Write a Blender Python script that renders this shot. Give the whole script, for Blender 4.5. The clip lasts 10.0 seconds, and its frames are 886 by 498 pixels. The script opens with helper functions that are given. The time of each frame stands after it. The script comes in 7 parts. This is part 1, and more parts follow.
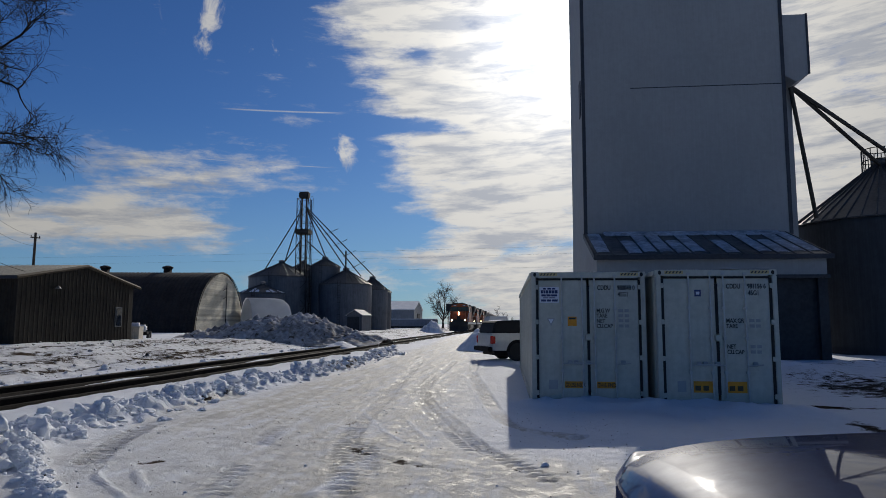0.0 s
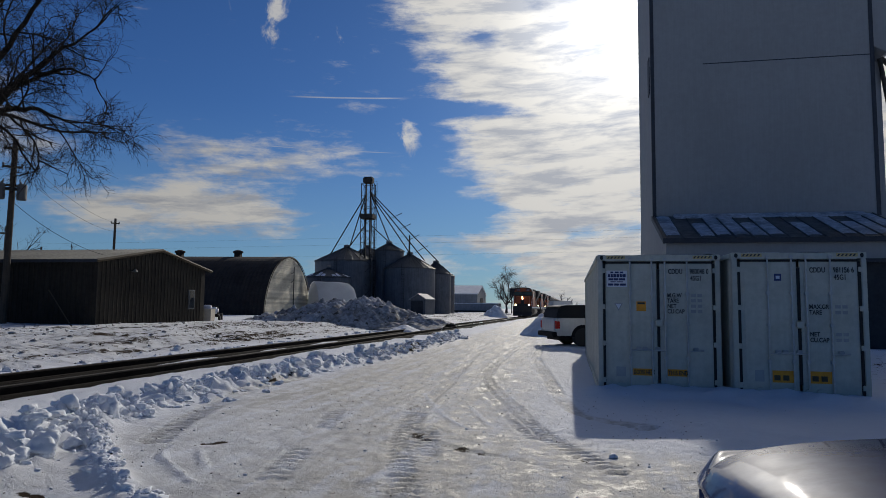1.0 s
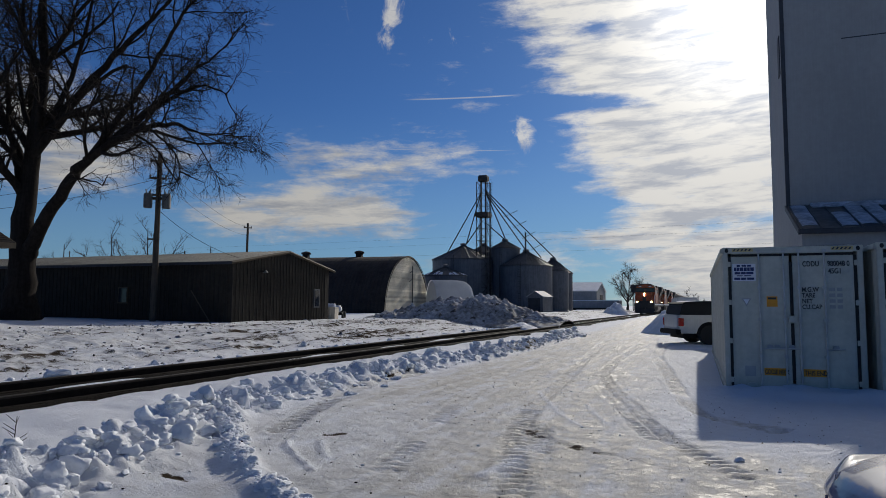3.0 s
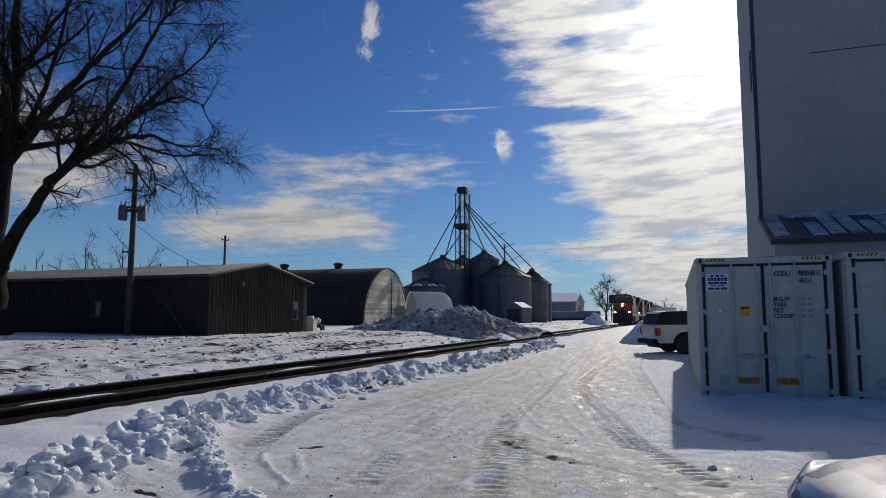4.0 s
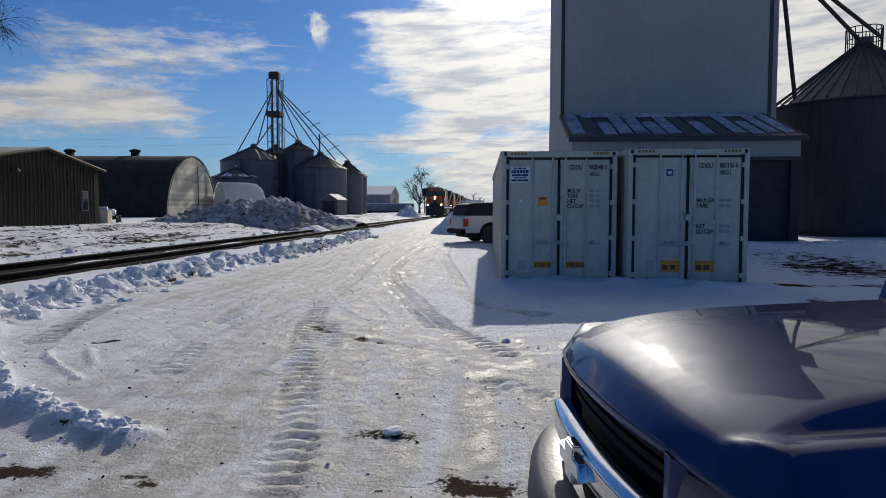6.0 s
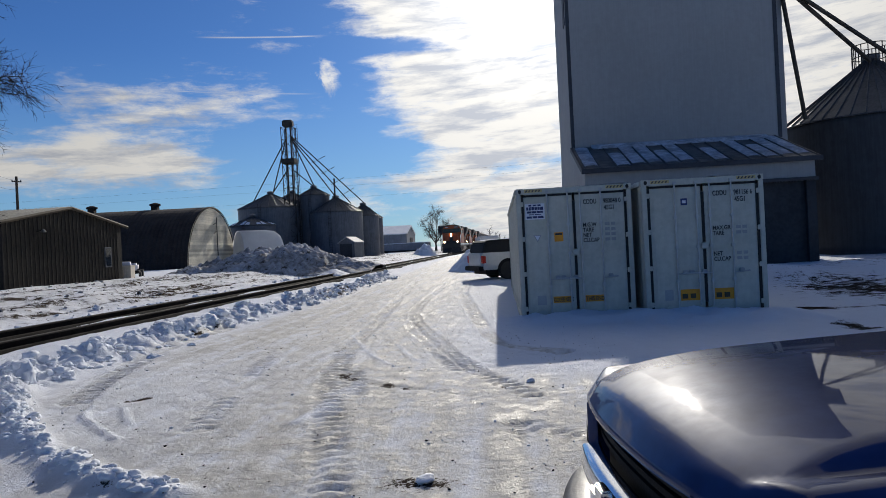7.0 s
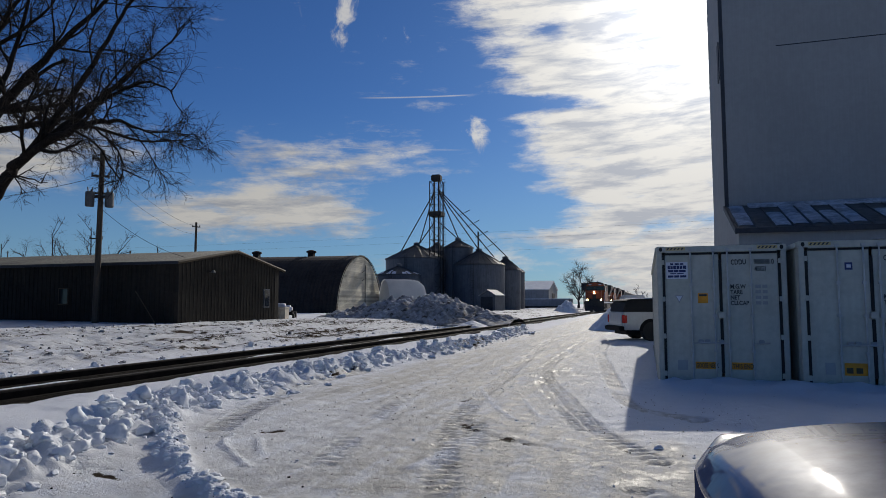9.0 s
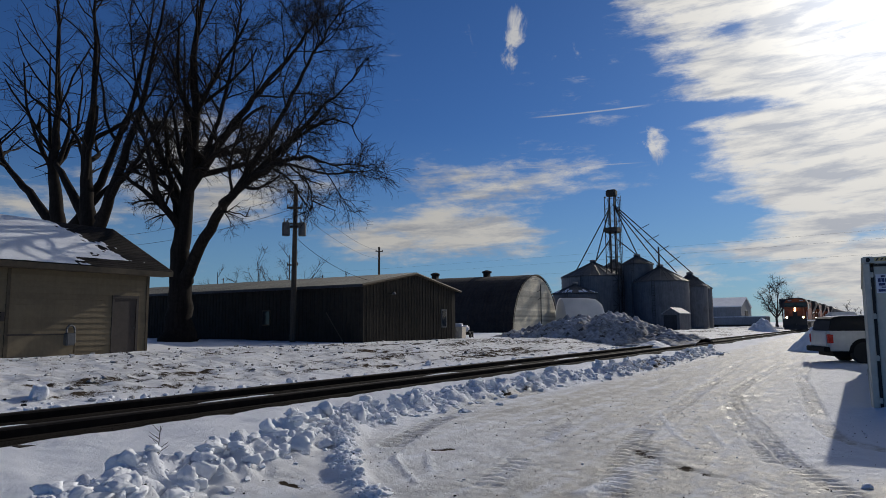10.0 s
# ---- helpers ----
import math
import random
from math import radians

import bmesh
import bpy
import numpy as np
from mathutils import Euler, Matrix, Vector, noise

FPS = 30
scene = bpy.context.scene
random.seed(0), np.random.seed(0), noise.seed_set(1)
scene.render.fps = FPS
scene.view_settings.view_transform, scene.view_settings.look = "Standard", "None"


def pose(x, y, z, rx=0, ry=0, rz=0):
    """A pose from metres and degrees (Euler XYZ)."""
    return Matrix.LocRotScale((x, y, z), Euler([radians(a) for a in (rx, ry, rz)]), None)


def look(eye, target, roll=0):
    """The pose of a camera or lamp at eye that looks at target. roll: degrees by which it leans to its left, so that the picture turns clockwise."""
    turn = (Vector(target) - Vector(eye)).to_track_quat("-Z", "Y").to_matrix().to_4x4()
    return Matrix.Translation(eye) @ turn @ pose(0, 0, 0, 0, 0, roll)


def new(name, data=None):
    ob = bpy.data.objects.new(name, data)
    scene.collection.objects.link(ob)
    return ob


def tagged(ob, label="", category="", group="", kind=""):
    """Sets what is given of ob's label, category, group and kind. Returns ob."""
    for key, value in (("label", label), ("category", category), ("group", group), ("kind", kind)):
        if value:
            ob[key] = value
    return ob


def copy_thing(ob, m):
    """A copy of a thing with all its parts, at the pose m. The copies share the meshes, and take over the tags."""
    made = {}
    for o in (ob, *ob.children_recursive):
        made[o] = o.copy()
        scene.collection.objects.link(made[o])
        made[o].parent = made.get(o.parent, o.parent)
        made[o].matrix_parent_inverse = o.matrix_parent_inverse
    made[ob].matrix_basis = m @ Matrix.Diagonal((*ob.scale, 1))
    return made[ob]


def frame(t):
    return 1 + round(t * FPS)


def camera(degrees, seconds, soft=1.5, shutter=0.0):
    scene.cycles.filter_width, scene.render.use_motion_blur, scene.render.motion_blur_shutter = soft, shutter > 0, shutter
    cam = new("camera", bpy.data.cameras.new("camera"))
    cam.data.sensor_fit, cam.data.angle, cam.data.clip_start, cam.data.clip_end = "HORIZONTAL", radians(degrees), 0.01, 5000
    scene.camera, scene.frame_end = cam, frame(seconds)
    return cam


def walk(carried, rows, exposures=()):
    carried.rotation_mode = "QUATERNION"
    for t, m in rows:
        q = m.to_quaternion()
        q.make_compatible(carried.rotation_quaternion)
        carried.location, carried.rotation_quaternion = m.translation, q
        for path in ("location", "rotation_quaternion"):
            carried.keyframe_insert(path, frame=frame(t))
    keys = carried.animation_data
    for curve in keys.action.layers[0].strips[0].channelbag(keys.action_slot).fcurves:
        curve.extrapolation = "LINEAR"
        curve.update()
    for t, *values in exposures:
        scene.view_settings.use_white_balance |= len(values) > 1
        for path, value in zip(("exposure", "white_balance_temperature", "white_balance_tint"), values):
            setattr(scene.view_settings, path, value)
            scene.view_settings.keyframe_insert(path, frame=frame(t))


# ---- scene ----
# ---- camera ----
cam = camera(66.4, 10.0, soft=0.55)
PATH = [
    (0, (0.631, -0.212, 1.548), (0.411, 1.764, 1.768), 0.2),
    (0.5, (0.576, -0.024, 1.551), (0.386, 1.959, 1.732), 2.4),
    (1, (0.61, 0.077, 1.54), (0.205, 2.028, 1.713), 0.6),
    (1.5, (0.704, 0.142, 1.519), (0.223, 2.076, 1.695), -0.9),
    (2, (0.703, 0.145, 1.523), (0.181, 2.065, 1.72), -0.2),
    (2.5, (0.696, 0.108, 1.512), (0.145, 2.022, 1.692), -0.6),
    (2.7, (0.681, 0.106, 1.515), (0.0, 1.98, 1.675), -1.4),
    (3.8, (0.736, 0.071, 1.523), (-0.025, 1.908, 1.742), 1.9),
    (4, (0.739, 0.08, 1.519), (0.063, 1.951, 1.717), -0.1),
    (4.5, (0.736, 0.113, 1.518), (0.132, 2.012, 1.683), 0.5),
    (5, (0.755, 0.098, 1.491), (0.176, 2.004, 1.661), 0.1),
    (5.5, (0.771, 0.142, 1.434), (0.344, 2.095, 1.476), 1.4),
    (5.7, (0.774, 0.156, 1.436), (0.548, 2.14, 1.322), 2.2),
    (6.8, (0.793, -0.001, 1.535), (0.659, 1.991, 1.414), -2.0),
    (7, (0.774, -0.01, 1.546), (0.571, 1.98, 1.537), -2.9),
    (7.5, (0.752, -0.003, 1.544), (0.457, 1.973, 1.645), -0.9),
    (8, (0.768, 0.019, 1.545), (0.341, 1.964, 1.73), -0.9),
    (8.5, (0.872, 0.022, 1.53), (0.412, 1.958, 1.722), 0.5),
    (9, (0.962, -0.016, 1.506), (0.354, 1.883, 1.668), -0.1),
    (9.4, (0.994, 0.029, 1.5), (0.083, 1.797, 1.71), -0.3),
    (9.5, (1.005, 0.039, 1.499), (0.045, 1.78, 1.717), 1.4),
    (10, (1.09, 0.084, 1.507), (0.019, 1.759, 1.728), -0.4),
]
STOPS = [(0.0, -0.60), (0.5, -0.70), (1.5, -0.65), (2.5, -0.60), (4.0, -0.45), (5.0, -0.38), (5.5, -0.38), (6.2, -0.2), (7.0, -0.15), (7.5, -0.25), (8.0, -0.5), (9.5, -0.5), (10.0, -0.55)]
EXPOSURES = [(t, s, 6330.0, 10.0) for t, s in STOPS]
walk(cam, [(t, look(eye, target, roll)) for t, eye, target, roll in PATH], EXPOSURES)

# ---- light ----
SUN_AZ, SUN_EL = 3.6, 23.6          # degrees right of +y, degrees up


def node(tree, kind, op=None, **inputs):
    """One node with its inputs set or linked by name (spaces as underscores) or _0, _1."""
    n = tree.nodes.new(kind)
    if op:
        n.operation = op
    for key, value in inputs.items():
        slot = n.inputs[int(key[1:])] if key[1:].isdigit() and key[0] == "_" else n.inputs[key.replace("_", " ")]
        if isinstance(value, bpy.types.NodeSocket):
            tree.links.new(value, slot)
        else:
            slot.default_value = value
    return n


def calc(tree, op, a, b=0.0, c=0.0, clamp=False):
    n = node(tree, "ShaderNodeMath", op, _0=a, _1=b, _2=c)
    n.use_clamp = clamp
    return n.outputs[0]


def ramp(tree, fac, *stops):
    """A colour ramp: stops are (position, grey or rgb)."""
    n = tree.nodes.new("ShaderNodeValToRGB")
    tree.links.new(fac, n.inputs[0])
    while len(n.color_ramp.elements) < len(stops):
        n.color_ramp.elements.new(0.5)
    for e, (pos, col) in zip(n.color_ramp.elements, stops):
        e.position = pos
        e.color = (col, col, col, 1) if isinstance(col, (int, float)) else (*col, 1)
    return n.outputs[0]


def mix(tree, fac, a, b, kind="MIX"):
    n = tree.nodes.new("ShaderNodeMix")
    n.data_type, n.blend_type = "RGBA", kind
    for slot, value in ((n.inputs[0], fac), (n.inputs[6], a), (n.inputs[7], b)):
        if isinstance(value, bpy.types.NodeSocket):
            tree.links.new(value, slot)
        elif isinstance(value, (int, float)):
            slot.default_value = value
        else:
            slot.default_value = (*value, 1)
    return n.outputs[2]


def band(tree, value, low, high):
    """0 below low, 1 above high, smooth between."""
    n = tree.nodes.new("ShaderNodeMapRange")
    n.interpolation_type = "SMOOTHSTEP"
    tree.links.new(value, n.inputs[0])
    n.inputs[1].default_value, n.inputs[2].default_value = low, high
    return n.outputs[0]


def make_sky():
    world = bpy.data.worlds.new("winter_sky")
    scene.world = world
    world.use_nodes = True
    t = world.node_tree
    t.nodes.clear()
    sky = t.nodes.new("ShaderNodeTexSky")
    sky.sky_type, sky.sun_disc, sky.sun_elevation, sky.sun_rotation = "NISHITA", False, radians(SUN_EL), radians(SUN_AZ)
    sky.air_density, sky.dust_density, sky.ozone_density = 1.0, 0.25, 3.0
    way = t.nodes.new("ShaderNodeTexCoord").outputs["Generated"]
    xyz = node(t, "ShaderNodeSeparateXYZ", _0=way)
    az = calc(t, "MULTIPLY", calc(t, "ARCTAN2", xyz.outputs[0], xyz.outputs[1]), 57.2958)
    el = calc(t, "MULTIPLY", calc(t, "ARCSINE", xyz.outputs[2]), 57.2958)
    flat = node(t, "ShaderNodeCombineXYZ", _0=calc(t, "MULTIPLY", az, 0.062), _1=calc(t, "MULTIPLY", el, 0.16)).outputs[0]
    streaks = node(t, "ShaderNodeCombineXYZ", _0=calc(t, "MULTIPLY", az, 0.05), _1=calc(t, "ADD", calc(t, "MULTIPLY", el, 0.30), calc(t, "MULTIPLY", az, -0.012))).outputs[0]
    wide = node(t, "ShaderNodeTexNoise", Vector=flat, Scale=1.3, Detail=9.0, Roughness=0.58, Distortion=0.25).outputs[0]
    fine = node(t, "ShaderNodeTexNoise", Vector=flat, Scale=5.5, Detail=8.0, Roughness=0.68, Distortion=0.3).outputs[0]
    ripple = node(t, "ShaderNodeTexNoise", Vector=streaks, Scale=3.2, Detail=8.0, Roughness=0.62, Distortion=0.35).outputs[0]
    puff = calc(t, "ADD", calc(t, "ADD", calc(t, "MULTIPLY", wide, 0.80), calc(t, "MULTIPLY", ripple, 0.60)), calc(t, "MULTIPLY", fine, 0.60))
    puff = calc(t, "SUBTRACT", puff, 0.5)

    def blob(a0, e0, ra, re):
        """1 in the middle of an oval of sky, 0 at its rim."""
        u, v = (calc(t, "DIVIDE", calc(t, "SUBTRACT", q, c), r) for q, c, r in ((az, a0, ra), (el, e0, re)))
        return calc(t, "SUBTRACT", 1.0, band(t, calc(t, "SQRT", calc(t, "ADD", calc(t, "MULTIPLY", u, u), calc(t, "MULTIPLY", v, v))), 0.15, 1.0))

    # thick cloud from the sun's side round to the far right, streaks low on the left, a few loose wisps
    edge = calc(t, "ADD", calc(t, "ADD", az, 7.0), calc(t, "MULTIPLY", calc(t, "SUBTRACT", el, 5.0), 0.40))
    right = calc(t, "MULTIPLY", band(t, edge, -3.5, 4.5), calc(t, "SUBTRACT", 1.0, band(t, az, 44.0, 62.0)))
    lift = calc(t, "MULTIPLY", right, 0.53)
    for a0, e0, ra, re, amount in ((-27.0, 11.8, 13.5, 4.2, 0.33), (-33.0, 7.3, 13.5, 3.5, 0.45), (-50.0, 12.0, 14.0, 7.0, 0.36), (-64.0, 9.5, 15.0, 4.5, 0.22), (-10.5, 5.4, 8.0, 1.6, 0.28),
                                   (-18.0, 3.6, 16.0, 1.4, 0.20), (-16.0, 23.0, 7.0, 7.0, 0.12)):
        lift = calc(t, "ADD", lift, calc(t, "MULTIPLY", blob(a0, e0, ra, re), amount))
    for a0, e0, ra, re, amount in ((-9.0, 16.6, 7.5, 1.2, 0.30), (2.5, 6.5, 6.0, 1.1, 0.30), (-9.0, 22.6, 4.0, 1.6, 0.22), (-8.5, 8.4, 4.5, 0.9, 0.20)):
        lift = calc(t, "SUBTRACT", lift, calc(t, "MULTIPLY", blob(a0, e0, ra, re), amount))
    cover = band(t, calc(t, "ADD", puff, lift), 0.60, 0.98)
    drawn = node(t, "ShaderNodeCombineXYZ", _0=calc(t, "ADD", calc(t, "MULTIPLY", az, 0.16), calc(t, "MULTIPLY", el, 0.10)), _1=calc(t, "SUBTRACT", calc(t, "MULTIPLY", el, 0.10), calc(t, "MULTIPLY", az, 0.10))).outputs[0]
    torn = node(t, "ShaderNodeTexNoise", Vector=drawn, Scale=2.4, Detail=9.0, Roughness=0.66, Distortion=0.6).outputs[0]
    loose = calc(t, "MULTIPLY", torn, 1.6)
    for a0, e0, ra, re, amount in ((-26.0, 24.6, 2.6, 2.6, 0.42), (-26.8, 22.2, 1.9, 2.4, 0.36), (-21.6, 21.8, 3.6, 2.2, 0.22), (-14.7, 14.2, 1.9, 2.4, 0.46), (-13.6, 15.6, 3.4, 0.9, 0.24)):
        loose = calc(t, "ADD", loose, calc(t, "MULTIPLY", blob(a0, e0, ra, re), amount))
    cover = calc(t, "MAXIMUM", cover, calc(t, "MULTIPLY", band(t, loose, 1.06, 1.42), 0.85))
    # two thin vapour trails
    for a0, a1, e0, slope, wide, amount in ((-25.3, -14.3, 17.1, 0.035, 0.10, 0.55), (-34.0, -15.0, 13.1, -0.008, 0.07, 0.40)):
        off = calc(t, "ABSOLUTE", calc(t, "SUBTRACT", el, calc(t, "ADD", e0, calc(t, "MULTIPLY", calc(t, "SUBTRACT", az, a0), slope))))
        line = calc(t, "MULTIPLY", calc(t, "SUBTRACT", 1.0, band(t, off, 0.0, wide)), calc(t, "MULTIPLY", band(t, az, a0, a0 + 2.0), calc(t, "SUBTRACT", 1.0, band(t, az, a1 - 3.0, a1))))
        cover = calc(t, "MAXIMUM", cover, calc(t, "MULTIPLY", line, amount))
    sun = Vector((math.sin(radians(SUN_AZ)) * math.cos(radians(SUN_EL)), math.cos(radians(SUN_AZ)) * math.cos(radians(SUN_EL)), math.sin(radians(SUN_EL))))
    near = node(t, "ShaderNodeVectorMath", "DOT_PRODUCT", _0=way, _1=sun).outputs["Value"]
    glow = calc(t, "POWER", calc(t, "MAXIMUM", near, 0.0), 140.0)
    wideglow = calc(t, "POWER", calc(t, "MAXIMUM", near, 0.0), 9.0)
    bright = calc(t, "ADD", calc(t, "ADD", 0.62, calc(t, "MULTIPLY", wideglow, 0.62)), calc(t, "MULTIPLY", glow, 1.5))
    shade = ramp(t, node(t, "ShaderNodeTexNoise", Vector=streaks, Scale=2.6, Detail=9.0, Roughness=0.64, Distortion=0.2).outputs[0],
                 (0.38, (0.60, 0.62, 0.67)), (0.55, (1.0, 0.965, 0.90)))
    cloud = mix(t, 1.0, shade, node(t, "ShaderNodeCombineXYZ", _0=bright, _1=bright, _2=bright).outputs[0], "MULTIPLY")
    clear = mix(t, 1.0, sky.outputs[0], (0.0275, 0.047, 0.078), "MULTIPLY")
    haze = calc(t, "MULTIPLY", calc(t, "SUBTRACT", 1.0, band(t, el, -2.0, 17.0)), 0.42)
    clear = mix(t, haze, clear, (0.36, 0.60, 0.74))
    halo = mix(t, calc(t, "MULTIPLY", glow, 0.8, clamp=True), clear, (1.5, 1.45, 1.35))
    colour = mix(t, cover, halo, cloud)
    back = node(t, "ShaderNodeBackground", Color=colour, Strength=1.0)
    out = t.nodes.new("ShaderNodeOutputWorld")
    t.links.new(back.outputs[0], out.inputs[0])


make_sky()
sun_lamp = new("sun", bpy.data.lights.new("sun", "SUN"))
sun_lamp.data.energy, sun_lamp.data.angle, sun_lamp.data.color = 4.0, radians(0.6), (1.0, 0.93, 0.82)
sun_lamp.matrix_world = look((math.sin(radians(SUN_AZ)) * 90, math.cos(radians(SUN_AZ)) * 90, math.tan(radians(SUN_EL)) * 90), (0, 0, 0))

# ---- materials ----
def material(name, light, dark, rough=0.7, metal=0.0, grain=6.0, blotch=0.7, relief=0.15, relief_scale=40.0, streak=0.0, coat=0.0,
             vary=0.0, rough_var=0.1, spots=None, gloss=0.5):
    """A surface that goes from light to dark at two scales, with fine relief; streak: vertical run-off marks; vary: from piece to piece."""
    m = bpy.data.materials.new(name)
    m.use_nodes = True
    t = m.node_tree
    b = t.nodes["Principled BSDF"]
    where = t.nodes.new("ShaderNodeTexCoord").outputs["Object"]
    big = node(t, "ShaderNodeTexNoise", Vector=where, Scale=blotch, Detail=5.0, Roughness=0.6).outputs[0]
    small = node(t, "ShaderNodeTexNoise", Vector=where, Scale=grain, Detail=6.0, Roughness=0.65).outputs[0]
    fac = calc(t, "ADD", calc(t, "MULTIPLY", big, 0.55), calc(t, "MULTIPLY", small, 0.45))
    if streak:
        stretched = node(t, "ShaderNodeMapping", Vector=where, Scale=(7.0, 7.0, 0.35)).outputs[0]
        runs = node(t, "ShaderNodeTexNoise", Vector=stretched, Scale=1.4, Detail=5.0, Roughness=0.6).outputs[0]
        fac = calc(t, "ADD", calc(t, "MULTIPLY", fac, 1.0 - streak), calc(t, "MULTIPLY", runs, streak))
    colour = mix(t, band(t, fac, 0.36, 0.64), light, dark)
    if spots:
        mask = band(t, node(t, "ShaderNodeTexNoise", Vector=where, Scale=spots[1], Detail=7.0, Roughness=0.7).outputs[0], spots[2], spots[2] + 0.06)
        colour = mix(t, mask, colour, spots[0])
    if vary:
        rnd = t.nodes.new("ShaderNodeObjectInfo").outputs["Random"]
        gain = calc(t, "ADD", 1.0 - vary, calc(t, "MULTIPLY", rnd, 2 * vary))
        colour = mix(t, 1.0, colour, node(t, "ShaderNodeCombineXYZ", _0=gain, _1=gain, _2=gain).outputs[0], "MULTIPLY")
    t.links.new(colour, b.inputs["Base Color"])
    t.links.new(calc(t, "ADD", rough - rough_var, calc(t, "MULTIPLY", small, 2 * rough_var)), b.inputs["Roughness"])
    b.inputs["Metallic"].default_value = metal
    b.inputs["Coat Weight"].default_value = coat
    b.inputs["Specular IOR Level"].default_value = gloss
    if relief:
        fine = node(t, "ShaderNodeTexNoise", Vector=where, Scale=relief_scale, Detail=4.0, Roughness=0.6).outputs[0]
        bump = node(t, "ShaderNodeBump", Strength=relief, Distance=0.02, Height=fine)
        t.links.new(bump.outputs[0], b.inputs["Normal"])
    return m


def canvas(name, colour):
    """A thin cover that scatters light on both sides."""
    m = bpy.data.materials.new(name)
    m.use_nodes = True
    t = m.node_tree
    t.nodes.clear()
    where = t.nodes.new("ShaderNodeTexCoord").outputs["Object"]
    stain = node(t, "ShaderNodeTexNoise", Vector=where, Scale=0.8, Detail=6.0, Roughness=0.65).outputs[0]
    tint = mix(t, stain, colour, tuple(0.72 * q for q in colour))
    front, back = node(t, "ShaderNodeBsdfDiffuse", Color=tint), node(t, "ShaderNodeBsdfTranslucent", Color=tint)
    both = node(t, "ShaderNodeMixShader", _0=0.65, _1=front.outputs[0], _2=back.outputs[0])
    t.links.new(both.outputs[0], t.nodes.new("ShaderNodeOutputMaterial").inputs[0])
    return m


def glass(name, colour=(0.02, 0.025, 0.03), rough=0.05):
    m = bpy.data.materials.new(name)
    m.use_nodes = True
    b = m.node_tree.nodes["Principled BSDF"]
    b.inputs["Base Color"].default_value, b.inputs["Roughness"].default_value = (*colour, 1), rough
    b.inputs["IOR"].default_value = 1.5
    return m


def glowing(name, colour, strength):
    m = bpy.data.materials.new(name)
    m.use_nodes = True
    b = m.node_tree.nodes["Principled BSDF"]
    b.inputs["Base Color"].default_value = (*colour, 1)
    b.inputs["Emission Color"].default_value, b.inputs["Emission Strength"].default_value = (*colour, 1), strength
    return m


